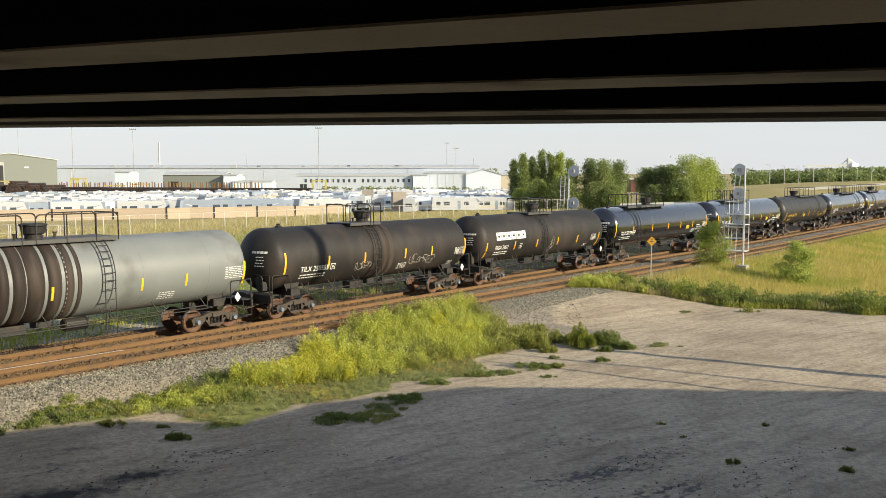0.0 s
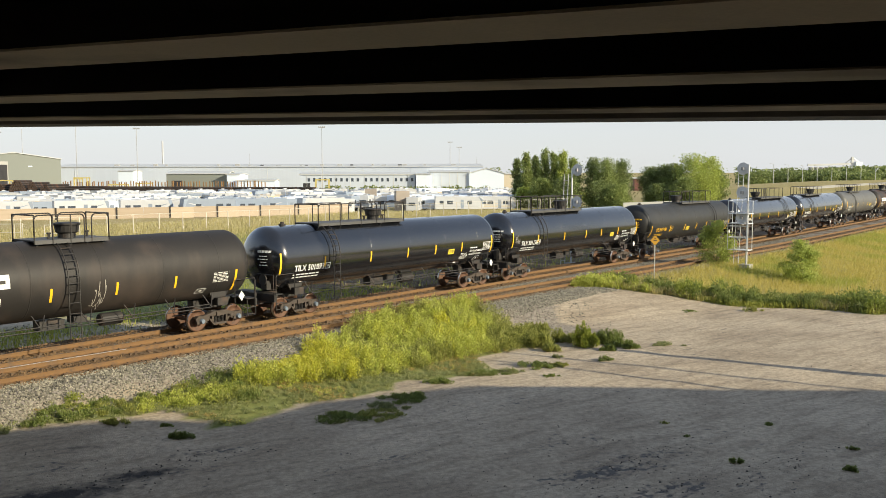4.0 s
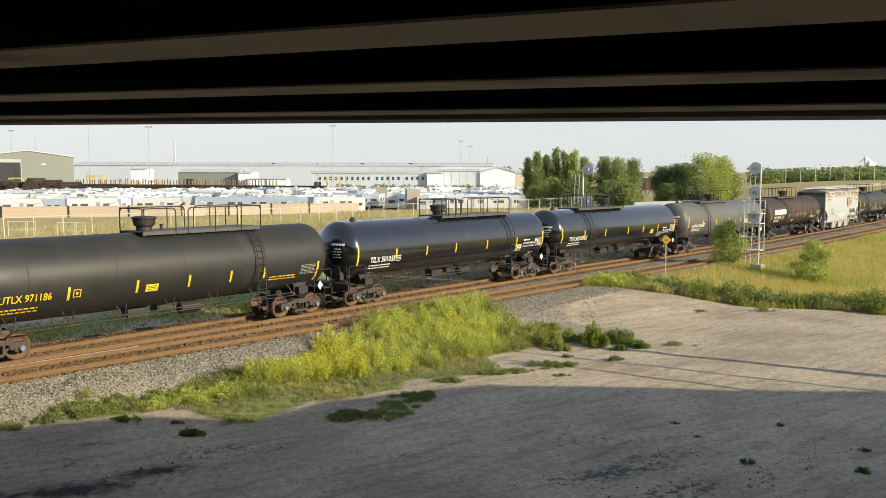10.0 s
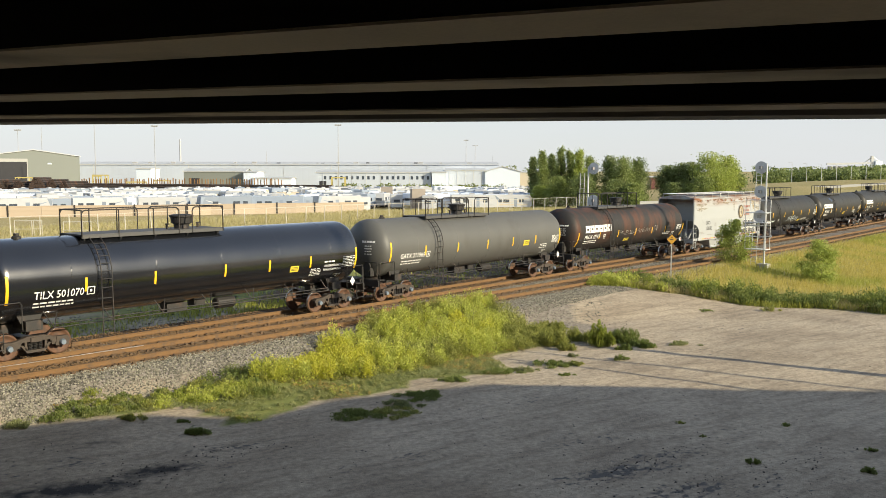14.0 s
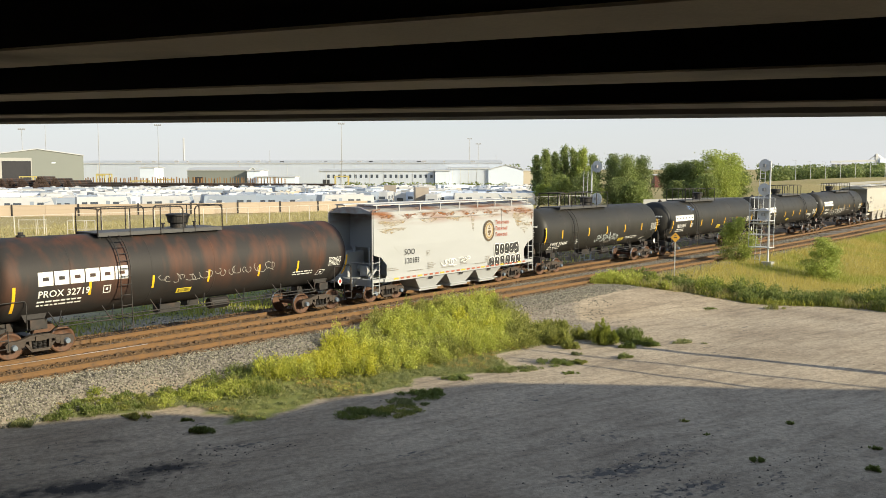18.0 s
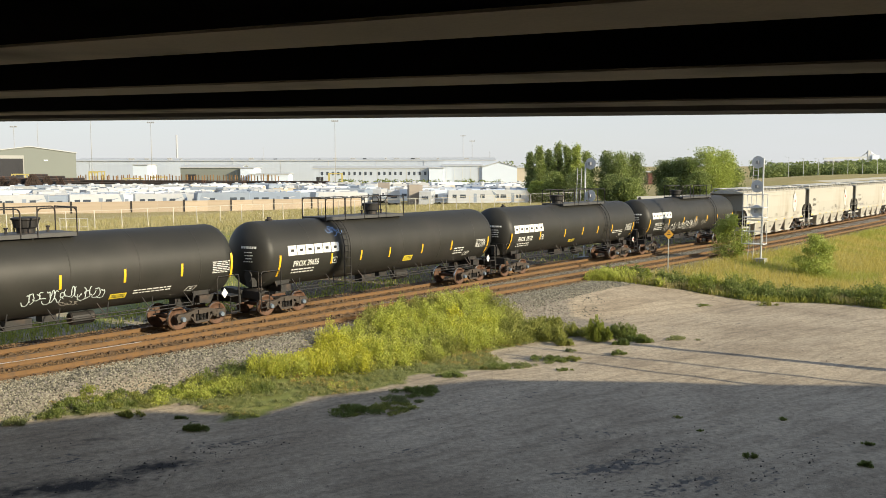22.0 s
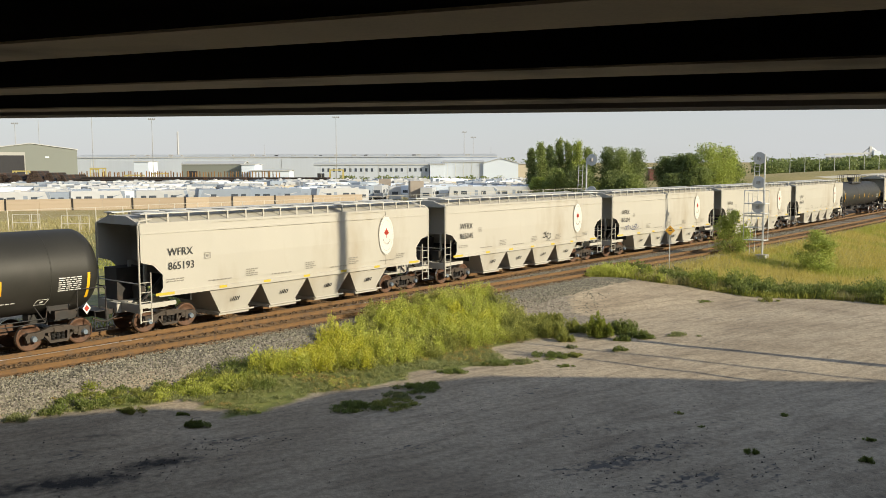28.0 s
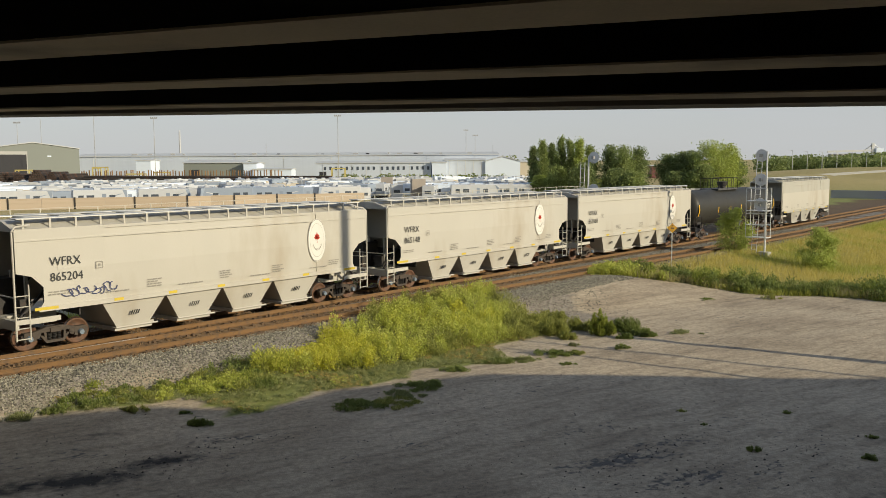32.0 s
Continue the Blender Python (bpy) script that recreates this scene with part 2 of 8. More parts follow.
m_midgrey = paint("dusty_dark_grey_paint", (0.105, 0.105, 0.099), 0.5, 0, 0.15, 0.8, (0.08, 0.075, 0.068), 0.3, 0.6, 0.03, stretch=(1, 1, 0.5), shine=0.4)
m_white = paint("white_stencil", (0.78, 0.78, 0.75), 0.5, 0, 0.1, 5.0, bump=0)
m_ink = paint("black_stencil", (0.03, 0.03, 0.03), 0.6, 0, 0.1, 5.0, bump=0)
m_red = paint("red_decal", (0.45, 0.04, 0.02), 0.5, 0, 0.1, 5.0, bump=0)
m_hopper = paint("cream_hopper_paint", (0.46, 0.44, 0.39), 0.5, 0, 0.06, 0.7, (0.36, 0.31, 0.24), 0.2, 0.5, 0.05, stretch=(1, 1, 0.35))
m_hopper_grey = paint("pale_grey_hopper_paint", (0.385, 0.40, 0.405), 0.5, 0, 0.07, 0.8, (0.21, 0.075, 0.022), 0.8, 1.1, 0.06, stretch=(0.55, 1, 2.4), dirt_z=(3.6, 4.1))
m_hopper_two = paint("grey_white_hopper_paint", (0.40, 0.39, 0.35), 0.5, 0, 0.07, 0.8, (0.30, 0.26, 0.20), 0.3, 0.6, 0.05, stretch=(1, 1, 0.35))
m_rusttank = paint("rust_patched_black_paint", (0.030, 0.028, 0.027), 0.6, 0, 0.3, 0.7, (0.12, 0.048, 0.026), 0.5, 0.9, 0.05, stretch=(1.3, 1, 0.28), dirt_z=(1.5, 2.4), shine=0.3)
m_faded = paint("faded_stencil", (0.34, 0.32, 0.29), 0.6, 0, 0.1, 3.0, bump=0)
m_faint = paint("faint_grey_stencil", (0.27, 0.255, 0.225), 0.6, 0, 0.1, 3.0, bump=0)
m_blue = paint("blue_spray", (0.03, 0.04, 0.13), 0.5, 0, 0.1, 3.0, bump=0)
m_grate = paint("grey_grating", (0.085, 0.085, 0.085), 0.6, 0.3, 0.2, 3.0)
m_walkway = paint("pale_galvanised_walkway", (0.58, 0.58, 0.56), 0.55, 0.2, 0.12, 3.0)
m_rail = paint("rusty_rail", (0.185, 0.103, 0.042), 0.8, 0.1, 0.25, 3.0, (0.11, 0.075, 0.05), 0.35, 4.0, world_space=True)
# pale, half-metal colour paints the sun's glint onto the rail head
m_railglint = paint("rail_head_painted_glint", (0.80, 0.79, 0.77), 0.4, 0.5, 0.1, 3.0, world_space=True)
m_tie = paint("dusty_brown_tie", (0.175, 0.112, 0.058), 0.9, 0, 0.3, 6.0, (0.12, 0.085, 0.055), 0.35, 3.0, stretch=(1, 6, 1), random_tint=0.25)
m_concrete = paint("bridge_concrete", (0.22, 0.195, 0.165), 0.85, 0, 0.18, 1.0, (0.16, 0.13, 0.10), 0.35, 0.6, 0.3, stretch=(1, 1, 1))
m_spill = paint("brown_spill_stain", (0.038, 0.030, 0.026), 0.65, 0, 0.4, 0.9, (0.09, 0.07, 0.058), 0.4, 0.8, 0.05, stretch=(2.5, 1, 0.3), shine=0.25)
m_galv = paint("galvanised_steel", (0.55, 0.56, 0.56), 0.45, 0.6, 0.12, 3.0)
m_wood = paint("weathered_pole_wood", (0.20, 0.14, 0.10), 0.85, 0, 0.25, 3.0, stretch=(1, 1, 0.2))

# ---- ground: one sheet to the horizon ----
def inside(poly, x, y):
    """Whether points lie in a polygon of pairs."""
    hit = np.zeros(np.shape(x), bool)
    for (ax, ay), (bx, by) in zip(poly, poly[1:] + poly[:1]):
        cross = (ay > y) != (by > y)
        with np.errstate(divide="ignore", invalid="ignore"):
            hit ^= cross & (x < (bx - ax) * (y - ay) / (by - ay if by != ay else 1e-9) + ax)
    return hit


WEEDS = [(-12.6, 23.4), (-11.1, 23.9), (-10.2, 24.4), (-9.0, 24.8), (-8.5, 25.3), (-7.3, 25.0), (-6.3, 24.1), (-5.5, 24.3), (-5.0, 25.2), (-4.2, 26.6), (-3.3, 26.9), (-1.7, 28.0), (-1.5, 29.3), (-0.5, 29.3), (0.6, 30.0),
         (2.0, 30.2), (2.2, 31.5), (1.6, 33.2), (3.4, 35.0), (4.0, 36.6), (3.0, 40.0), (1.6, 42.2), (-0.8, 40.0), (-2.4, 38.2), (-3.4, 35.5), (-4.9, 32.2), (-6.6, 30.6), (-8.0, 28.4), (-8.9, 27.0), (-10.6, 25.7), (-11.8, 24.6)]
TALL = [(-6.7, 28.3), (-4.2, 28.9), (-1.9, 30.1), (-0.2, 32.2), (2.1, 34.0), (3.4, 35.2), (3.9, 37.0), (2.9, 40.0), (1.6, 42.0), (-0.8, 39.8), (-2.4, 38.0), (-3.3, 35.5), (-4.8, 32.2), (-6.3, 29.6)]
SIDE = [(-12.3, 23.6), (-10.2, 24.6), (-8.6, 25.5), (-7.2, 26.2), (-5.6, 26.8), (-6.4, 28.6), (-6.6, 30.4), (-8.0, 28.4), (-8.9, 27.0), (-10.6, 25.7)]
FIELD = [(5.6, 52.6), (7.7, 49.3), (10.6, 48.9), (13.0, 48.3), (15.0, 47.3), (17.4, 46.3), (19.9, 46.0), (22.6, 44.0), (34.0, 40.5), (60.0, 36.0), (400.0, 60.0), (400.0, 560.0), (125, 215), (11.0, 62.0)]


def wobble(x, y, k):
    """Smooth unevenness between -1 and 1."""
    return (np.sin(x * k + 1.3 * np.sin(y * k * 0.7)) + np.sin(y * k * 1.31 + 1.7 * np.sin(x * k * 0.53 + 2)) + 0.5 * np.sin((x + y) * k * 2.7)) / 2.5


def ground_z(x, y):
    x, y = np.asarray(x, float), np.asarray(y, float)
    s, w = to_track(x, y)
    edge = siding(s) + 1.75
    low = np.where(w > 0, LOT, -0.75)
    k_near, k_far = smooth(edge, edge + 1.9 + 6.5 * smooth(30, 44, s), w), smooth(2.3, 4.0, -w)
    z = -0.19 + (low + 0.19) * np.maximum(k_near, k_far)
    off = np.maximum(k_near, k_far)
    z = z + off * (0.05 * wobble(x, y, 0.35) + 0.02 * wobble(x, y, 1.7))
    # the strip of weeds stands on a low bank
    z = z + 0.12 * np.exp(-((s - 17 - 0.2 * w) / 14) ** 2 - ((w - 6.5) / 2.0) ** 2) * off
    # grassy mounds beyond the tracks on the far side
    z = z + 5.0 * np.exp(-((x - 150) / 60) ** 2 - ((y - 290) / 30) ** 2) + 3.6 * np.exp(-((x - 85) / 26) ** 2 - ((y - 215) / 22) ** 2)
    # the yard beyond lies a little lower
    z = z - 0.45 * smooth(-15, -40, w) * smooth(70, 35, x)
    # the trailer yard is dug out behind its barrier
    back = (y - 140.0) * 0.949 - (x + 73.1) * 0.316
    z = z - 0.75 * smooth(-1, 12, back) * smooth(160, 110, back) * smooth(60, 30, x)
    # the side of the road bank under the bridge's end, behind the camera
    z = z + 5.2 * smooth(9.0, -1.0, x * 0.468 + y * 0.884) * smooth(300, 200, np.abs(x) + np.abs(y))
    return z + rise(y)


def spread(lo, fine_lo, fine_hi, hi, step, grow=1.22):
    up, k, p = [], step, fine_hi
    while p < hi:
        k *= grow
        p += k
        up.append(min(p, hi))
    down, k, p = [], step, fine_lo
    while p > lo:
        k *= grow
        p -= k
        down.append(max(p, lo))
    return np.array(down[::-1] + list(np.arange(fine_lo, fine_hi + step / 2, step)) + up)


LOT = -0.95
gx, gy = spread(-3000, -22, 44, 3000, 0.3, 1.14), spread(-1500, 12, 66, 4200, 0.3, 1.10)
GX, GY = np.meshgrid(gx, gy)
GZ = ground_z(GX, GY)
nx, ny = len(gx), len(gy)
idx = np.arange(nx * ny).reshape(ny, nx)
quads = np.stack([idx[:-1, :-1], idx[:-1, 1:], idx[1:, 1:], idx[1:, :-1]], -1).reshape(-1, 4)
gme = bpy.data.meshes.new("ground")
gme.from_pydata(np.stack([GX, GY, GZ], -1).reshape(-1, 3).tolist(), [], quads.tolist())
for p in gme.polygons:
    p.use_smooth = True
gs, gw = to_track(GX, GY)
jag = 0.35 * wobble(GX, GY, 1.1) + 0.2 * wobble(GX, GY, 3.1)
toe = siding(gs) + 2.9 - 1.3 * smooth(50, 58, gs)
stone = smooth(toe + 0.5, toe - 0.5, gw + jag) * smooth(-4.6, -3.4, gw + jag)
stone = np.where(inside([(3.6, 40.0), (4.5, 51.6), (6.0, 47.0), (6.2, 42.0), (8.3, 39.0), (6.8, 36.8), (4.2, 37.6)], GX + jag, GY + jag), np.maximum(stone, 0.65), stone)
green = np.where(inside(WEEDS, GX + jag, GY + jag) | inside(FIELD, GX + jag, GY + jag), 1.0, 0.0)
green = np.maximum(green, smooth(-5.0, -9.0, gw + 4 * jag)) * (1 - stone * (gw < toe + 0.3))
lane = smooth(0, 5, 42 - 0.375 * (gw + 60) - gs + 3 * jag) * smooth(-60, -57, gw + 3 * jag) * smooth(-8.5, -11, gw + 2 * jag)
green = green * (1 - lane)
far_dry = smooth(140, 200, GY) * (0.45 + 0.45 * wobble(GX, GY, 0.06)) * smooth(40, 60, GX)
dry = np.clip(far_dry + smooth(0, 1, inside(FIELD, GX, GY) * 1.0) * (0.55 + 0.35 * wobble(GX, GY, 0.22)) + smooth(-60, -70, gw) * 0.8 + smooth(-14, -30, gw) * (0.35 + 0.3 * wobble(GX, GY, 0.3)), 0, 1)
# brown fouling along the rails, under the train and behind it
foul = np.zeros_like(GX)
for off in (-0.7535, 0.7535, siding(gs) - 0.7535, siding(gs) + 0.7535):
    foul = np.maximum(foul, np.exp(-((gw - off) / 0.5) ** 2))
foul = foul * (0.8 + 0.3 * wobble(GX, GY, 2.1))
foul = np.maximum(foul, 0.8 * smooth(0.75, 0.4, np.abs(gw - siding(gs))) * smooth(40, 26, gs))
foul = np.clip(np.maximum(foul, 0.75 * smooth(-1.2, -2.4, gw) * smooth(-5.5 - 7 * smooth(24, 34, gs), -4.0 - 6 * smooth(24, 34, gs), gw)), 0, 1)


def blots(*spots_):
    """Dark patches: place, length, width and strength, drawn out along the wheel tracks."""
    out = np.zeros_like(GX)
    c_, s_ = math.cos(0.35), math.sin(0.35)
    for sx, sy, sr, sq, amt in spots_:
        u_, v_ = (GX - sx) * c_ + (GY - sy) * s_, (GY - sy) * c_ - (GX - sx) * s_
        out = np.maximum(out, amt * np.exp(-(u_ / sr) ** 2 - (v_ / sq) ** 2))
    return out


stain = blots((-9.3, 22.2, 0.7, 0.28, 0.62), (-7.1, 20.1, 0.95, 0.42, 1.1), (-8.5, 18.8, 1.5, 0.55, 1.15), (-10.0, 18.1, 1.2, 0.5, 0.9), (-6.1, 21.6, 0.9, 0.25, 0.5), (-5.6, 22.3, 0.7, 0.2, 0.42), (9.5, 17.6, 1.2, 0.6, 0.5))
scuff = blots((4.3, 20.2, 2.3, 0.5, 0.95), (5.2, 18.8, 1.6, 0.6, 0.9), (5.4, 21.4, 1.2, 0.4, 0.85), (3.4, 22.6, 2.6, 0.8, 0.45), (-0.6, 21.5, 3.4, 0.9, 0.42), (-5.6, 20.4, 1.8, 0.6, 0.5), (-6.0, 21.9, 1.5, 0.5, 0.6), (7.5, 19.2, 1.8, 0.9, 0.5), (9.8, 21.5, 1.8, 1.2, 0.42), (7.5, 23.2, 2.0, 0.7, 0.42), (9.5, 34.5, 4.5, 1.3, 0.36), (12.5, 40.0, 4.0, 1.5, 0.36), (2.5, 26.5, 4.5, 0.8, 0.36), (-9.5, 20.5, 2.0, 0.8, 0.45), (-7.6, 23.6, 1.2, 0.4, 0.5))
for nm, val in (("stain", stain), ("scuff", scuff), ("foul", foul), ("stone", stone), ("green", green), ("dry", dry)):
    gme.attributes.new(nm, "FLOAT", "POINT").data.foreach_set("value", val.ravel().astype(np.float32))


def ground_material():
    m = bpy.data.materials.new("lot_dirt_grass_ballast")
    m.use_nodes = True
    n, l = m.node_tree.nodes, m.node_tree.links
    b = n["Principled BSDF"]
    b.inputs["Roughness"].default_value = 0.95
    pos = n.new("ShaderNodeNewGeometry").outputs["Position"]

    def tex(scale, detail=5, kind="ShaderNodeTexNoise", vec=pos):
        k = n.new(kind)
        k.inputs["Scale"].default_value = scale
        if kind == "ShaderNodeTexNoise":
            k.inputs["Detail"].default_value = detail
        l.new(vec, k.inputs["Vector"])
        return k

    def ramp(src, *stops):
        r = n.new("ShaderNodeValToRGB")
        e = r.color_ramp.elements
        while len(e) < len(stops):
            e.new(0.5)
        for k, (p, c) in zip(e, stops):
            k.position, k.color = p, (*c, 1)
        l.new(src, r.inputs[0])
        return r.outputs[0]

    def mix(f, a, c, mode="MIX"):
        k = n.new("ShaderNodeMix")
        k.data_type, k.blend_type = "RGBA", mode
        if isinstance(f, float):
            k.inputs["Factor"].default_value = f
        else:
            l.new(f, k.inputs["Factor"])
        l.new(a, k.inputs["A"])
        l.new(c, k.inputs["B"])
        return k.outputs["Result"]

    def layer(nm):
        k = n.new("ShaderNodeAttribute")
        k.attribute_name = nm
        return k.outputs["Fac"]
    # trodden dirt with wheel marks across it, pebbles and damp patches
    mp = n.new("ShaderNodeMapping")
    mp.vector_type = "TEXTURE"
    mp.inputs["Rotation"].default_value = (0, 0, radians(40))
    mp.inputs["Scale"].default_value = (2.6, 0.42, 1)
    l.new(pos, mp.inputs[0])
    broad, fine, marks = tex(0.30), tex(9.0, 8), tex(1.1, 5, vec=mp.outputs[0])
    dirt = ramp(broad.outputs["Fac"], (0.3, (0.36, 0.292, 0.21)), (0.52, (0.465, 0.385, 0.28)), (0.7, (0.525, 0.44, 0.325)))
    dirt = mix(0.75, dirt, ramp(marks.outputs["Fac"], (0.34, (0.72, 0.71, 0.70)), (0.5, (1, 1, 1)), (0.7, (1.07, 1.07, 1.06))), "MULTIPLY")
    dirt = mix(0.6, dirt, ramp(fine.outputs["Fac"], (0.3, (0.6, 0.6, 0.6)), (0.55, (1, 1, 1)), (0.72, (1.25, 1.22, 1.2))), "MULTIPLY")
    mp2 = n.new("ShaderNodeMapping")
    mp2.vector_type = "TEXTURE"
    mp2.inputs["Rotation"].default_value = (0, 0, radians(24))
    mp2.inputs["Scale"].default_value = (5.5, 0.24, 1)
    l.new(pos, mp2.inputs[0])
    ruts = tex(1.0, 4, vec=mp2.outputs[0])
    dirt = mix(0.42, dirt, ramp(ruts.outputs["Fac"], (0.36, (0.70, 0.69, 0.68)), (0.47, (0.98, 0.98, 0.98)), (0.60, (1.0, 1.0, 1.0)), (0.70, (1.14, 1.13, 1.11))), "MULTIPLY")
    grit = tex(34.0, 4)
    dirt = mix(0.8, dirt, ramp(grit.outputs["Fac"], (0.30, (0.45, 0.44, 0.43)), (0.42, (0.95, 0.95, 0.95)), (0.62, (1.0, 1.0, 1.0)), (0.72, (1.35, 1.33, 1.3))), "MULTIPLY")
    clod = tex(4.2, 8)
    dirt = mix(0.55, dirt, ramp(clod.outputs["Fac"], (0.32, (0.62, 0.61, 0.60)), (0.5, (1, 1, 1)), (0.68, (1.12, 1.1, 1.08))), "MULTIPLY")
    peb = tex(26.0, kind="ShaderNodeTexVoronoi")
    bed = ramp(tex(11.0, kind="ShaderNodeTexVoronoi").outputs["Color"], (0.1, (0.10, 0.092, 0.08)), (0.45, (0.24, 0.22, 0.195)), (0.9, (0.42, 0.39, 0.35)))
    bed = mix(0.6, bed, ramp(peb.outputs["Distance"], (0.0, (1.1, 1.1, 1.1)), (0.5, (0.5, 0.48, 0.46))), "MULTIPLY")
    rough_n = tex(3.0, 8).outputs["Fac"]
    turf = ramp(rough_n, (0.3, (0.13, 0.155, 0.035)), (0.55, (0.20, 0.22, 0.055)), (0.75, (0.30, 0.27, 0.10)))
    straw = ramp(rough_n, (0.3, (0.24, 0.20, 0.075)), (0.6, (0.38, 0.31, 0.13)), (0.8, (0.46, 0.38, 0.19)))

    def patch(nm, noise, gain, lo, hi):
        """A layer whose edge is broken up by noise."""
        k = n.new("ShaderNodeMath")
        k.operation = "MULTIPLY_ADD"
        k.inputs[1].default_value = gain
        l.new(noise, k.inputs[0])
        l.new(layer(nm), k.inputs[2])
        r = n.new("ShaderNodeMapRange")
        r.inputs["From Min"].default_value, r.inputs["From Max"].default_value = lo + gain * 0.5, hi + gain * 0.5
        l.new(k.outputs[0], r.inputs["Value"])
        return r.outputs[0]

    def plain(c):
        k = n.new("ShaderNodeRGB")
        k.outputs[0].default_value = (*c, 1)
        return k.outputs[0]
    streaks = tex(2.4, 7, vec=mp.outputs[0])
    dirt = mix(patch("scuff", mix(0.6, streaks.outputs["Fac"], tex(5.0, 7).outputs["Fac"]), 4.2, 0.62, 0.98), dirt, plain((0.115, 0.105, 0.095)))
    dirt = mix(patch("stain", tex(3.2, 8).outputs["Fac"], 1.5, 0.22, 0.95), dirt, plain((0.03, 0.027, 0.025)))
    out = mix(layer("green"), dirt, mix(layer("dry"), turf, straw))
    out = mix(layer("stone"), out, bed)
    brown = mix(0.5, ramp(tex(14.0, 6).outputs["Fac"], (0.35, (0.07, 0.05, 0.033)), (0.55, (0.19, 0.12, 0.058)), (0.75, (0.28, 0.19, 0.10))), bed, "OVERLAY")
    out = mix(patch("foul", tex(3.0, 6).outputs["Fac"], 0.7, 0.18, 0.5), out, brown)
    l.new(out, b.inputs["Base Color"])
    bp = n.new("ShaderNodeBump")
    bp.inputs["Strength"].default_value, bp.inputs["Distance"].default_value = 0.5, 0.03
    l.new(mix(0.5, fine.outputs["Fac"], peb.outputs["Distance"]), bp.inputs["Height"])
    l.new(bp.outputs[0], b.inputs["Normal"])
    return m


gme.materials.append(ground_material())
ground = tagged(new("ground", gme), "trodden sandy dirt lot, ballast bed and rough grass", "ground", kind="structure")

# ---- tracks ----
RAIL = [(-0.075, -0.172), (0.075, -0.172), (0.075, -0.160), (0.012, -0.140), (0.010, -0.045), (0.036, -0.036), (0.036, -0.003), (0.030, 0.0), (-0.030, 0.0), (-0.036, -0.003), (-0.036, -0.036), (-0.010, -0.045), (-0.012, -0.140), (-0.075, -0.160)]


def rail(name, label, offset, lo, hi, bright=-1e9):
    """One long rail swept along the line; its head carries a painted glint up to bright."""
    ss = np.unique(np.concatenate([np.arange(lo, hi, 4.0), [hi]]))
    verts, faces, mi = [], [], []
    n = len(RAIL)
    for s in ss:
        for a, z in RAIL:
            verts.append(tuple(at_track(s, offset(s) + a, z)))
    for k in range(len(ss) - 1):
        for i in range(n):
            j = (i + 1) % n
            faces.append((k * n + i, k * n + j, k * n + n + j, k * n + n + i))
            mi.append(1 if i in (6, 7, 8) and ss[k] < bright else 0)
    faces += [tuple(range(n))[::-1], tuple(range((len(ss) - 1) * n, len(ss) * n))]
    mi += [0, 0]
    ob = mesh_of(name, verts, faces, m_rail, None, "", (m_railglint,))
    ob.data.polygons.foreach_set("material_index", mi)
    return tagged(ob, label, "rail", "rails")


rail("rail", "worn brown steel rail under the train", lambda s: -0.7535, -320, 430)
rail("rail", "worn brown steel rail under the train", lambda s: 0.7535, -320, 430)
rail("rail", "rust-brown siding rail with a glint painted on its head", lambda s: float(siding(s)) - 0.7535, 4.5, 430, 16.0)
rail("rail", "rust-brown siding rail on dark ties", lambda s: float(siding(s)) + 0.7535, -20, 430)

tb = box(BM(), 0, 0, 0, 0.23, 2.6, 0.18)
bmesh.ops.bevel(tb, geom=tb.edges[:], offset=0.012, segments=1, affect="EDGES")
tie_mesh = bpy.data.meshes.new("tie")
tb.to_mesh(tie_mesh)
tb.free()
tie_mesh.materials.append(m_tie)
bed_parts = tagged(new("track_ties"), "weathered timber ties in grey crushed-stone ballast", "railway ties")
rnd = random.Random(4)
far_v, far_f = [], []
for track in (0, 1):
    s = 6.0
    while s < 230:
        w = float(siding(s)) if track else 0.0
        if track and s < 16:
            s += 0.52
            continue
        p = at_track(s, w, -0.262 + rnd.uniform(-0.01, 0.01))
        m = pose(p.x, p.y, p.z, 0, 0, TURN + rnd.uniform(-1.2, 1.2))
        if s < 75:
            t = new("tie", tie_mesh)
            t.parent = bed_parts
            t.matrix_basis = m
        else:
            k = len(far_v)
            far_v += [tuple(m @ Vector((i * 0.115, j * 1.3, h * 0.09))) for h in (-1, 1) for j in (-1, 1) for i in (-1, 1)]
            far_f += [tuple(k + i for i in f) for f in ((4, 5, 7, 6), (0, 1, 5, 4), (2, 6, 7, 3), (0, 4, 6, 2), (1, 3, 7, 5))]
        s += 0.52 if s < 75 else 0.56
plate_v, plate_f = [], []
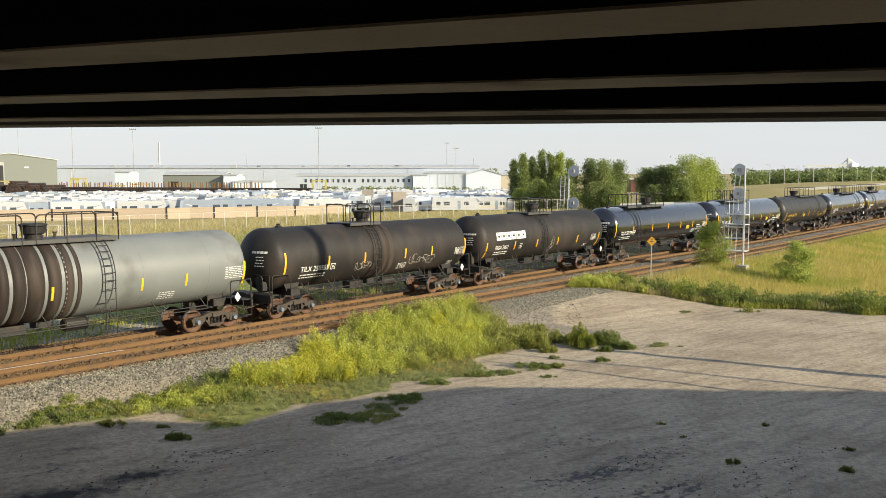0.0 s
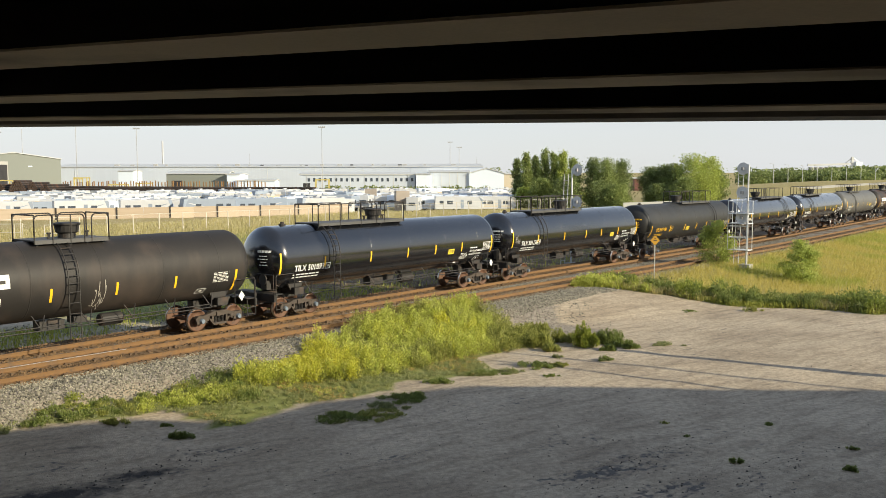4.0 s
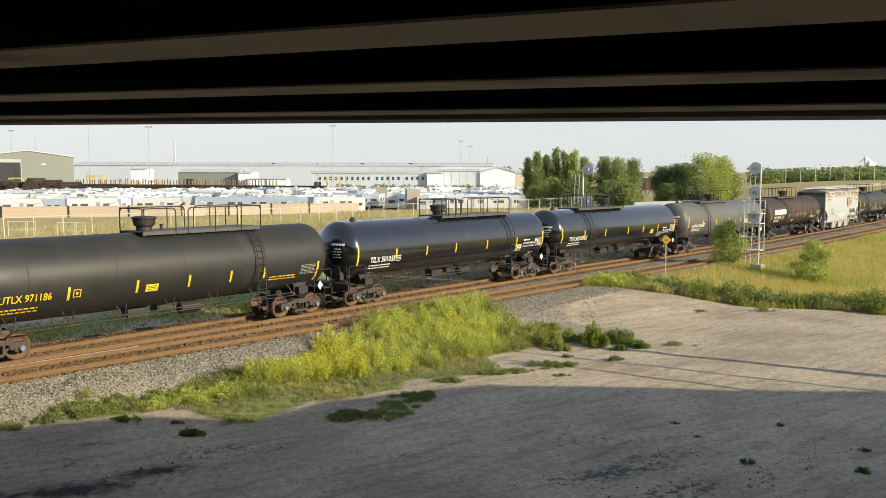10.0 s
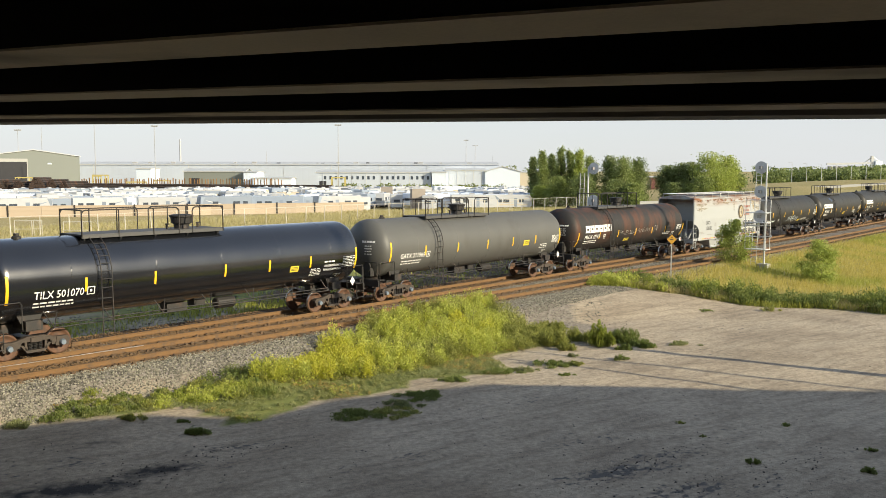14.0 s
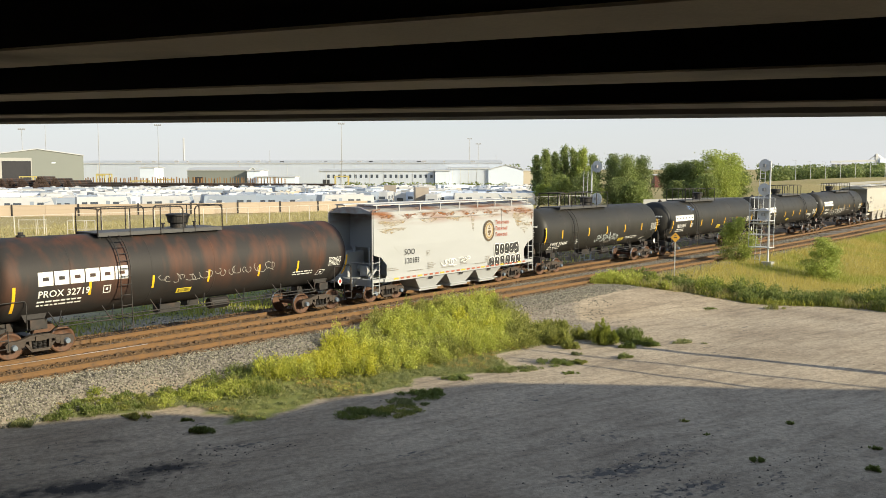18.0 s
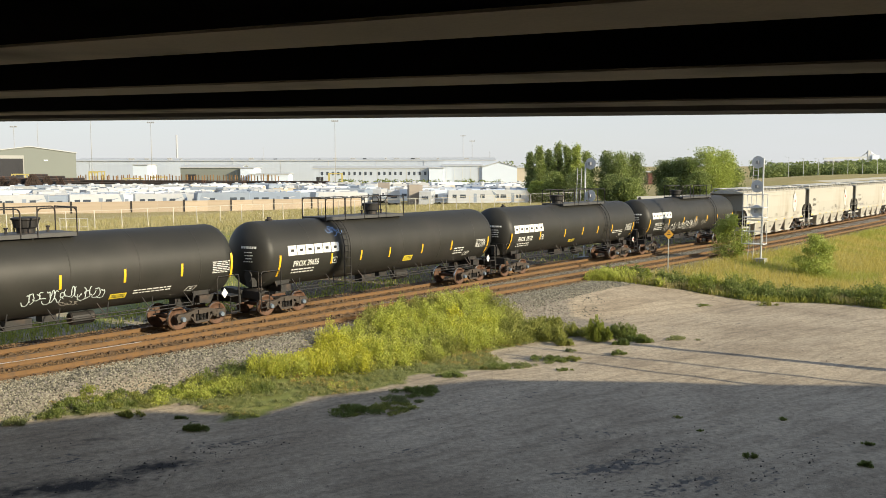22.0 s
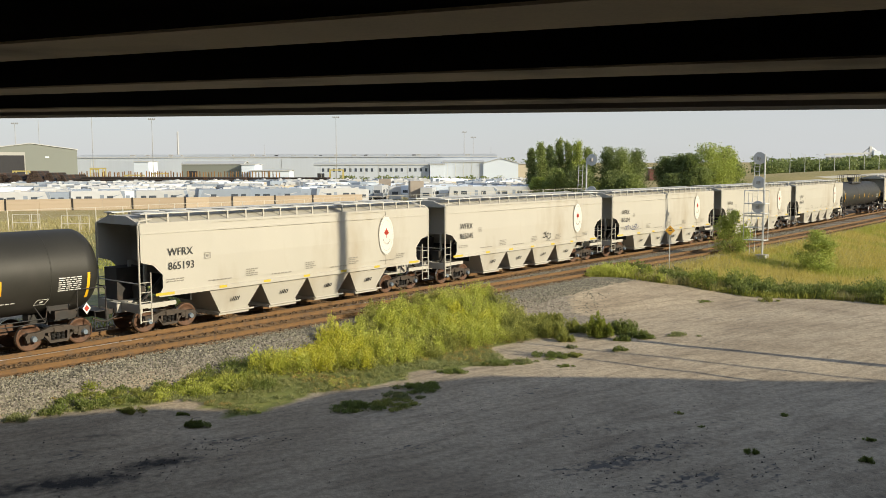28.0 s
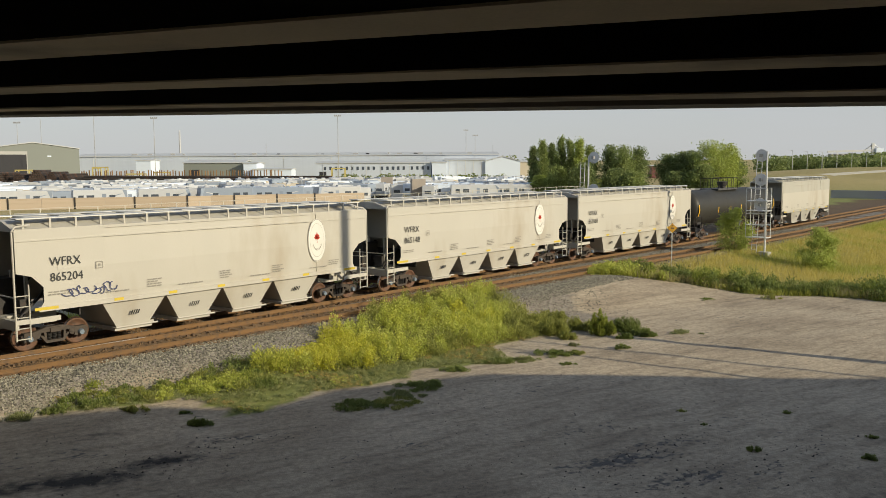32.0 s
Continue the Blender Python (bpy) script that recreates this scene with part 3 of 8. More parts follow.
for o, lo, hi in ((-0.7535, 2, 110), (0.7535, 2, 110), ("near", 2, 100), ("far", 10, 100)):
    s = lo + rnd.uniform(0, 0.3)
    while s < hi:
        w = o if not isinstance(o, str) else float(siding(s)) + (0.7535 if o == "near" else -0.7535)
        for du, dw, lx, lw, hz in ((0, 0, 0.19, 0.34, 0.012), (rnd.uniform(-0.06, 0.06), 0.11, 0.04, 0.05, 0.05), (rnd.uniform(-0.2, 0.2), 0.22 + rnd.uniform(0, 0.2), rnd.uniform(0.05, 0.12), rnd.uniform(0.05, 0.12), rnd.uniform(0.03, 0.07))):
            c = at_track(s + du, w + dw, -0.172)
            k = len(plate_v)
            for z in (-0.04, hz):
                for j in (-1, 1):
                    for i in (-1, 1):
                        q = c.xy + Vector(ALONG) * i * lx / 2 + Vector(ACROSS) * j * lw / 2
                        plate_v.append((q.x, q.y, c.z + z))
            plate_f += [tuple(k + i for i in f) for f in ((4, 5, 7, 6), (0, 1, 5, 4), (2, 6, 7, 3), (0, 4, 6, 2), (1, 3, 7, 5))]
        s += 0.52 + rnd.uniform(-0.03, 0.03)
tagged(mesh_of("tie_plate", plate_v, plate_f, paint("rusted_plate", (0.115, 0.075, 0.044), 0.85, 0, 0.4, 3.0, (0.17, 0.105, 0.058), 0.4, 2.0, world_space=True), bed_parts, "rusty tie plates and spikes along the rails"), kind="stuff")
tagged(mesh_of("distant_tie", far_v, far_f, m_tie, bed_parts), kind="stuff")

# loose stones over the ballast, and along its foot
def scatter_rocks(name, label, spots, sizes, material, seed):
    r = np.random.RandomState(seed)
    n = len(spots)
    octa = np.array([(1, 0, 0), (-1, 0, 0), (0, 1, 0), (0, -1, 0), (0, 0, 1), (0, 0, -1)], float)
    fc = np.array([(0, 2, 4), (2, 1, 4), (1, 3, 4), (3, 0, 4), (2, 0, 5), (1, 2, 5), (3, 1, 5), (0, 3, 5)])
    jit = 1 + 0.35 * (r.rand(n, 6, 1) - 0.5)
    a = r.rand(n) * 6.283
    v = octa[None] * jit * sizes[:, None, None] * (0.6 + 0.8 * r.rand(n, 1, 3))
    x, y = v[..., 0] * np.cos(a)[:, None] - v[..., 1] * np.sin(a)[:, None], v[..., 0] * np.sin(a)[:, None] + v[..., 1] * np.cos(a)[:, None]
    v = np.stack([x + spots[:, :1], y + spots[:, 1:2], v[..., 2] * 0.8 + spots[:, 2:3]], -1).reshape(-1, 3)
    f = (fc[None] + 6 * np.arange(n)[:, None, None]).reshape(-1, 3)
    return tagged(mesh_of(name, v.tolist(), f.tolist(), material), label, "stones", kind="stuff")


m_stone = bpy.data.materials.new("crushed_stone")
m_stone.use_nodes = True
_n, _l = m_stone.node_tree.nodes, m_stone.node_tree.links
_g, _r = _n.new("ShaderNodeNewGeometry"), _n.new("ShaderNodeValToRGB")
_r.color_ramp.elements[0].color, _r.color_ramp.elements[1].color = (0.058, 0.056, 0.046, 1), (0.39, 0.365, 0.285, 1)
_l.new(_g.outputs["Random Per Island"], _r.inputs[0])
_l.new(_r.outputs[0], _n["Principled BSDF"].inputs["Base Color"])
_n["Principled BSDF"].inputs["Roughness"].default_value = 0.9

rr = np.random.RandomState(3)
N = 42000
ss = 8 + 75 * rr.rand(N) ** 1.4
ww = siding(ss) + 1.0 + 2.5 * rr.rand(N) * (1 - 0.5 * smooth(50, 58, ss))
pts = BASE + ALONG * ss[:, None] + ACROSS * (ww + drift(ss))[:, None]
spots = np.column_stack([pts, ground_z(pts[:, 0], pts[:, 1]) + 0.01])
scatter_rocks("ballast_stones", "grey crushed-stone ballast along the siding", spots, 0.022 + 0.025 * rr.rand(N), m_stone, 5)
N = 52000
ss = 8 + 85 * rr.rand(N) ** 1.2
ww = -3.0 + (siding(ss) + 4.4) * rr.rand(N)
near_rail = np.min([np.abs(ww - o) for o in (-0.7535, 0.7535, siding(ss) - 0.7535, siding(ss) + 0.7535)], 0)
brown_ = (near_rail < 0.55 + 0.25 * rr.rand(N)) | (ww < -1.0) | ((np.abs(ww - siding(ss)) < 0.7) & (rr.rand(N) < smooth(44, 28, ss)))
pts = BASE + ALONG * ss[:, None] + ACROSS * (ww + drift(ss))[:, None]
spots = np.column_stack([pts, ground_z(pts[:, 0], pts[:, 1]) + 0.015])
size_ = 0.018 + 0.025 * rr.rand(N)
scatter_rocks("track_stones", "rust-dusted brown stones along the rails", spots[brown_], size_[brown_], paint("rust_dusted_stone", (0.195, 0.122, 0.060), 0.9, 0, 0.35, 3.0, (0.08, 0.055, 0.035), 0.5, 1.0, world_space=True), 6)
scatter_rocks("track_stones", "grey crushed stone between the tracks", spots[~brown_], size_[~brown_], m_stone, 7)

N = 5200
lx, ly = rr.uniform(-14, 22, N), 14 + 34 * rr.rand(N) ** 1.5
keep_ = ~inside(WEEDS, lx, ly) & (to_track(lx, ly)[1] > siding(to_track(lx, ly)[0]) + 5)
spots = np.column_stack([lx, ly, ground_z(lx, ly) + 0.004])[keep_]
scatter_rocks("lot_pebbles", "pebbles and clods lying on the dirt", spots, (0.008 + 0.03 * rr.rand(N) ** 4)[keep_], paint("dirt_pebble", (0.34, 0.29, 0.23), 0.9, 0, 0.4, 3.0, (0.12, 0.1, 0.085), 0.5, 0.9, world_space=True), 9)

# stones strewn from the ballast over the end of the lot, and on the far side of the train
N = 5200
lx, ly = 3.4 + 5.4 * rr.rand(N), 37.0 + 14.5 * rr.rand(N)
keep_ = rr.rand(N) < smooth(9.0, 4.0, lx - 0.12 * (ly - 37)) * (0.55 + 0.6 * wobble(lx, ly, 1.4))
scatter_rocks("strewn_stones", "grey stones strewn over the end of the dirt lot", np.column_stack([lx, ly, ground_z(lx, ly) + 0.005])[keep_], (0.02 + 0.03 * rr.rand(N))[keep_], m_stone, 15)
N = 9000
ss, ww = 6 + 80 * rr.rand(N), -2.8 - 8.0 * rr.rand(N) ** 1.5
pts = BASE + ALONG * ss[:, None] + ACROSS * (ww + drift(ss))[:, None]
scatter_rocks("verge_stones", "stones and rubble behind the railway", np.column_stack([pts, ground_z(pts[:, 0], pts[:, 1]) + 0.01]), 0.03 + 0.05 * rr.rand(N) ** 2, m_stone, 16)

# dark clods and scraps thrown up along the wheel tracks
N = 900
which_ = rr.randint(0, 6, N)
hub = np.array([(4.3, 20.2), (5.3, 18.9), (5.6, 21.4), (-6.0, 21.4), (-7.6, 19.6), (8.6, 20.6)])[which_]
along_ = rr.normal(size=N) * 1.1
lx, ly = hub[:, 0] + along_ * 0.85 + rr.normal(size=N) * 0.45, hub[:, 1] + along_ * 0.6 + rr.normal(size=N) * 0.3
scatter_rocks("dirt_clods", "dark clods along the wheel tracks in the dirt", np.column_stack([lx, ly, ground_z(lx, ly) + 0.002]), 0.007 + 0.03 * rr.rand(N) ** 4, paint("dark_clod", (0.07, 0.062, 0.055), 0.9, 0, 0.4, 3.0, world_space=True), 19)

# ---- the overpass above ----
SPAN = np.array((0.884, -0.468))     # along the girders, to the right
OUT = np.array((0.468, 0.884))       # out from under the deck
GRADE = -0.023


def at_bridge(a, q, z):
    """a metres along the girders, q metres out, z over the girders' underside."""
    p = SPAN * a + OUT * q
    return (p[0], p[1], SOFFIT + GRADE * a + z)


SOFFIT = 6.83
# web near black for its shade; stained flange paler for light off the ground
m_web_shade = paint("girder_steel_painted_shade", (0.020, 0.019, 0.018), 0.85, 0, 0.3, 0.8, bump=0.1)
m_flange_lit = paint("stained_lit_tan_flange", (0.54, 0.45, 0.32), 0.85, 0, 0.25, 0.7, (0.08, 0.062, 0.04), 0.5, 0.5, 0.2, stretch=(1, 1, 1), world_space=True)


def sweep(name, parent, q, section, material):
    """A bar of constant section along the bridge."""
    verts, faces = [], []
    n = len(section)
    cuts = np.arange(-120, 121, 20.0)
    for a in cuts:
        verts += [at_bridge(a, q + u, z) for u, z in section]
    for k in range(len(cuts) - 1):
        faces += [(k * n + i, k * n + n + i, k * n + n + (i + 1) % n, k * n + (i + 1) % n) for i in range(n)]
    faces += [tuple(range(n)), tuple(range((len(cuts) - 1) * n, len(cuts) * n))[::-1]]
    return mesh_of(name, verts, faces, material, parent)


def girder(q):
    g = tagged(new("bridge_girder"), "steel bridge girder overhead, web painted dark as shade, stained tan flange painted lit", "girder", "bridge girders")
    sweep("bottom_flange", g, q, [(-0.33, 0.0), (0.33, 0.0), (0.33, 0.016), (-0.33, 0.016)], m_flange_lit)
    sweep("web", g, q, [(-0.33, 0.018), (0.33, 0.018), (0.04, 0.05), (0.04, 1.25), (-0.04, 1.25), (-0.04, 0.05)], m_web_shade)
    sweep("top_flange", g, q, [(-0.28, 1.26), (0.28, 1.26), (0.28, 1.32), (-0.28, 1.32)], m_web_shade)


for q in Q_GIRDERS:
    girder(q)


def slab(name, label, q0, q1, z0, z1, material=None):
    verts = [at_bridge(a, q, z) for a in (-120, 120) for q, z in ((q0, z0), (q1, z0), (q1, z1), (q0, z1))]
    ob = mesh_of(name, verts, [(0, 1, 2, 3), (7, 6, 5, 4), (0, 4, 5, 1), (1, 5, 6, 2), (2, 6, 7, 3), (3, 7, 4, 0)], material or m_concrete)
    return tagged(ob, label, "bridge", kind="structure")


# the near-black base colour puts the underside's shade into the deck
slab("bridge_deck", "concrete underside of the road deck, its shade painted in", -14.0, Q_EDGE - 0.80, 1.325, 1.55, paint("shade_dark_deck_concrete", (0.022, 0.020, 0.018), 0.9, 0, 0.25, 0.6))
slab("bridge_parapet", "pale concrete edge beam of the road deck", Q_EDGE - 0.79, Q_EDGE, Z_EDGE, 2.55)
slab("bridge_parapet", "pale concrete edge beam of the road deck", -14.4, -14.005, 1.2, 2.55)

# abutment wall behind the camera, and an unseen wall added to lay shadow over the dirt
ab = mesh_of("bridge_abutment", [at_bridge(a, q, z) for a in (-8, 24) for q, z in ((-15, -7.5), (-5.0, -7.5), (-5.0, -0.01), (-15, -0.01))], [(0, 1, 2, 3), (7, 6, 5, 4), (0, 4, 5, 1), (1, 5, 6, 2), (2, 6, 7, 3), (3, 7, 4, 0)], m_concrete)
tagged(ab, "concrete abutment carrying the girders", "abutment", kind="structure")


def ramp_wall(points, top):
    """A tall concrete wall out of view, added to shade the lot, along a line of plan points."""
    verts, faces = [], []
    for x, y in points:
        verts += [(x, y, top), (x + 0.25, y - 0.6, top), (x + 0.25, y - 0.6, -1.3), (x, y, -1.3)]
    for k in range(len(points) - 1):
        faces += [(4 * k + i, 4 * k + 4 + i, 4 * k + 4 + (i + 1) % 4, 4 * k + (i + 1) % 4) for i in range(4)]
    faces += [(0, 1, 2, 3), tuple(range(4 * len(points) - 4, 4 * len(points)))[::-1]]
    return tagged(mesh_of("ramp_wall", verts, faces, m_concrete), "tall concrete wall out of view, added to shade the lot", "wall", kind="structure")


ramp_wall(SHADE_CREST, SHADE_TOP)


def lamp_post(x, y, top, r):
    z = float(ground_z(x, y)) - 0.3
    post = tagged(new("utility_pole"), "tall timber utility pole beside the lot", "pole", "poles beside the lot")
    post.matrix_basis = pose(x, y, z)
    part("shaft", rod(BM(), (0, 0, 0), (0, 0, top - z), r, 10, r * 0.7), m_wood, post)
    part("crossarm", box(BM(), 0, 0, top - z - 0.6, 2.2, 0.12, 0.12), m_wood, post)


for x, y, top, r in POLES:
    lamp_post(x, y, top, r)
# added out of view; the drum is sized to throw a band over the train
mast = tagged(new("signal_mast"), "slim steel mast with a wide drum, unseen and added to shade the train", "mast")
mast.matrix_basis = pose(*MAST, float(ground_z(*MAST)) - 0.3)
part("shaft", rod(BM(), (0, 0, 0), (0, 0, 14.6), 0.09, 10, 0.07), m_galv, mast)
part("drum", lathe(BM(), [(14.4, 0.12), (14.6, 0.27), (19.0, 0.27), (19.2, 0.12)], 14, "z"), m_galv, mast)

# ---- railcars: local x to the tail, -y to the camera, z over the rails ----
ZC = 2.60      # height of a tank's axis


def on_tank(x, up, r, lift=0.006):
    """A place on the camera's side of a tank, up metres round from its widest line."""
    a = up / r
    return (x, -(r + lift) * math.cos(a), ZC + (r + lift) * math.sin(a))


def decal(name, material, parent, x0, x1, u0, u1, r, n=5, label=""):
    """A painted bar on a tank's side."""
    bm = BM()
    low, high = [], []
    for i in range(n + 1):
        u = u0 + (u1 - u0) * i / n
        low.append(bm.verts.new(on_tank(x0, u, r)))
        high.append(bm.verts.new(on_tank(x1, u, r)))
    for i in range(n):
        bm.faces.new((low[i], high[i], high[i + 1], low[i + 1]))
    return part(name, bm, material, parent, label)


def lettering(name, text, size, material, parent, place, label=""):
    """Letters laid on a side: place(x, up) gives the point."""
    cu = bpy.data.curves.new("letters", "FONT")
    cu.body, cu.size, cu.resolution_u, cu.offset = text, size, 2, 0.0 if material is m_ink else size * 0.012
    ob = new("letters", cu)
    bpy.context.view_layer.update()
    me = bpy.data.meshes.new_from_object(ob.evaluated_get(bpy.context.evaluated_depsgraph_get()))
    bpy.data.objects.remove(ob)
    for v in me.vertices:
        v.co = place(v.co.x, v.co.y)
    me.materials.clear()
    me.materials.append(material)
    t = new(name, me)
    t.parent = parent
    if label:
        tagged(t, label)
    return t


def text_width(text, size):
    cu = bpy.data.curves.new("letters", "FONT")
    cu.body, cu.size = text, size
    ob = new("letters", cu)
    bpy.context.view_layer.update()
    wide = ob.dimensions.x
    bpy.data.objects.remove(ob)
    return max(wide, 0.01)


# -- running gear, built once --
def make_wheelset():
    bm = BM()
    for sgn in (-1, 1):
        y = sgn * 0.72
        prof = [(y - sgn * 0.075, 0.20), (y - sgn * 0.07, 0.445), (y - sgn * 0.055, 0.485), (y - sgn * 0.03, 0.462), (y + sgn * 0.065, 0.452), (y + sgn * 0.065, 0.385), (y + sgn * 0.03, 0.36), (y + sgn * 0.03, 0.17), (y + sgn * 0.07, 0.12)]
        lathe(bm, prof, 26, "y")
    rod(bm, (0, -0.98, 0), (0, 0.98, 0), 0.085, 10)
    ob = part("wheelset", bm, m_wheel, None, "", True)
    ob.data.materials.append(m_tread)
    for p in ob.data.polygons:
        c = p.center
        if 0.44 < math.hypot(c.x, c.z) < 0.475 and abs(abs(c.y) - 0.74) < 0.06:
            p.material_index = 1
    return ob.data


def make_sideframe():
    """Cast truck side with its window, spring nest and pedestal jaws."""
    bm = BM()
    prism(bm, [(-0.52, 0.50), (-0.3, 0.22), (0.3, 0.22), (0.52, 0.50), (0.42, 0.50), (0.26, 0.31), (-0.26, 0.31), (-0.42, 0.50)], -0.07, 0.07)
    prism(bm, [(-1.10, 0.52), (-1.08, 0.62), (-0.62, 0.68), (-0.3, 0.78), (0.3, 0.78), (0.62, 0.68), (1.08, 0.62), (1.10, 0.52), (0.72, 0.50), (0.45, 0.60), (-0.45, 0.60), (-0.72, 0.50)], -0.08, 0.08)
    for sg in (-1, 1):
        prism(bm, [(sg * 0.30, 0.6), (sg * 0.38, 0.6), (sg * 0.36, 0.3), (sg * 0.28, 0.3)], -0.07, 0.07)
        prism(bm, [(sg * 0.64, 0.66), (sg * 0.46, 0.62), (sg * 0.54, 0.42), (sg * 0.66, 0.40)], -0.07, 0.07)
        prism(bm, [(sg * 0.70, 0.66), (sg * 1.06, 0.66), (sg * 1.16, 0.56), (sg * 1.10, 0.34), (sg * 1.0, 0.34), (sg * 1.0, 0.5), (sg * 0.78, 0.5), (sg * 0.78, 0.34), (sg * 0.66, 0.36)], -0.10, 0.10)
        prism(bm, [(sg * 0.52, 0.50), (sg * 0.70, 0.44), (sg * 0.70, 0.56), (sg * 0.50, 0.62)], -0.09, 0.09)
    box(bm, 0, 0, 0.66, 0.36, 0.26, 0.16)
    return bm


def make_springs():
    bm = BM()
    for x in (-0.17, 0, 0.17):
        for k in range(5):
            lathe(bm, [(0.315 + 0.052 * k, 0.055), (0.335 + 0.052 * k, 0.075), (0.355 + 0.052 * k, 0.055)], 8, "z", (x, 0, 0))
    return bm


def make_brake():
    bm = BM()
    rod(bm, (-1.5, 0, 0.62), (1.5, 0, 0.62), 0.03, 6)
    box(bm, 0, 0, 0.52, 0.34, 1.9, 0.26)
    return bm


PROTO = {"wheelset": make_wheelset()}
for nm, bm, mt in (("side_frame", make_sideframe(), m_truck), ("springs", make_springs(), m_steel), ("bolster", make_brake(), m_steel), ("bearing_cap", lathe(BM(), [(-0.12, 0.02), (-0.12, 0.085), (-0.05, 0.11), (0.05, 0.12)], 12, "y"), m_cap)):
    ob = part(nm, bm, mt)
    PROTO[nm] = ob.data
    bpy.data.objects.remove(ob)
for o in [o for o in scene.objects if o.name.startswith("wheelset")]:
    bpy.data.objects.remove(o)
WHEELS = {-1: [], 1: []}


def truck(car, x):
    """A two-axle truck under a car."""
    t = new("truck", PROTO["bolster"])
    t.parent, t.location = car, (x, 0, 0)
    for sg in (-1, 1):
        w = new("wheelset", PROTO["wheelset"])
        w.parent, w.location = t, (sg * 0.89, 0, 0.452)
        WHEELS[sg].append(w)
        f = new("side_frame", PROTO["side_frame"])
        f.parent, f.location = t, (0, sg * 1.0, 0)
        p = tagged(new("spring_nest", PROTO["springs"]), kind="stuff")
        p.parent, p.location = t, (0, sg * 0.98, 0)
        for e in (-1, 1):
            c = new("bearing_cap", PROTO["bearing_cap"])
            c.parent, c.matrix_basis = t, pose(e * 0.89, sg * 1.09, 0.45, 0, 0, 0 if sg < 0 else 180)
    return t


def coupler(car, x, sg):
    bm = BM()
    box(bm, x - sg * 0.45, 0, 0.86, 0.9, 0.16, 0.18)
    box(bm, x - sg * 0.05, 0.03, 0.86, 0.26, 0.30, 0.30)
    rod(bm, (x - sg * 0.5, -0.25, 0.72), (x - sg * 0.02, -0.2, 0.52), 0.028)
    return part("coupler", bm, m_truck, car)


def empty(name, label, category, group):
    return tagged(new(name), label, category, group)


def tank_shell(length, r, head=0.78):
    """A cylinder with domed heads and a low weld step at each third."""
    half = length / 2
    rings = [(-half + head * (1 - math.cos(math.pi / 2 * i / 9)), max(0.06, r * math.sin(math.pi / 2 * i / 9))) for i in range(10)]
    rings += [(-half + head + 0.06, r), (half - head - 0.06, r)] + [(-a, q) for a, q in rings[::-1]]
    return lathe(BM(), rings, 56, "x", (0, 0, ZC))


def railing(car, x0, x1, y0, y1, z, h, man):
    """Bent pipe guard loops round a top platform: two loops along the near side, longer ones along the far side, end frames."""
    r, low = 0.026, z - 0.14
    w = x1 - x0
    gap = 0.30 if man < (x0 + x1) / 2 else 0.70
    for y, cuts in ((y0, (0.0, gap - 0.04, gap + 0.06, 1.0)), (y1, (0.0, 0.52, 0.6, 1.0))):
        for k in (0, 2):
            a, b = x0 + cuts[k] * w, x0 + cuts[k + 1] * w
            bm = pipe(BM(), [(a, y, low), (a, y, z + h - 0.14), (a + 0.05, y, z + h - 0.04), (a + 0.14, y, z + h), (b - 0.14, y, z + h), (b - 0.05, y, z + h - 0.04), (b, y, z + h - 0.14), (b, y, low)], r)
            if b - a > 1.6:
                for f in (0.36, 0.72):
                    rod(bm, (a + (b - a) * f, y, low), (a + (b - a) * f, y, z + h), r)
            part("railing", bm, m_steel, car)
    for x in (x0, x1):
        part("railing", pipe(BM(), [(x, y0, z - 0.1), (x, y0, z + h), (x, y1, z + h), (x, y1, z - 0.1)], r), m_steel, car)


def side_ladder(car, x, r, z0, top, w=0.42):
    """A ladder that follows the tank's side from the sill to the platform."""
    bm = BM()
    up0, up1 = -r * 1.05, r * 1.05
    for dx in (-w / 2, w / 2):
        pts = [(x + dx, -r - 0.16, z0)]
        for i in range(10):
            u = -0.25 + (up1 + 0.25) * i / 9
            p = on_tank(x + dx, u, r, 0.14)
            pts.append(p)
        pipe(bm, pts, 0.022)
    for i in range(5):
        z = z0 + 0.12 + i * (ZC - 0.25 - z0) / 4.6
        rod(bm, (x - w / 2, -r - 0.16, z), (x + w / 2, -r - 0.16, z), 0.016)
    for i in range(6):
        u = -0.05 + (up1) * i / 6
        rod(bm, on_tank(x - w / 2, u, r, 0.14), on_tank(x + w / 2, u, r, 0.14), 0.016)
    return part("ladder", bm, m_steel, car)


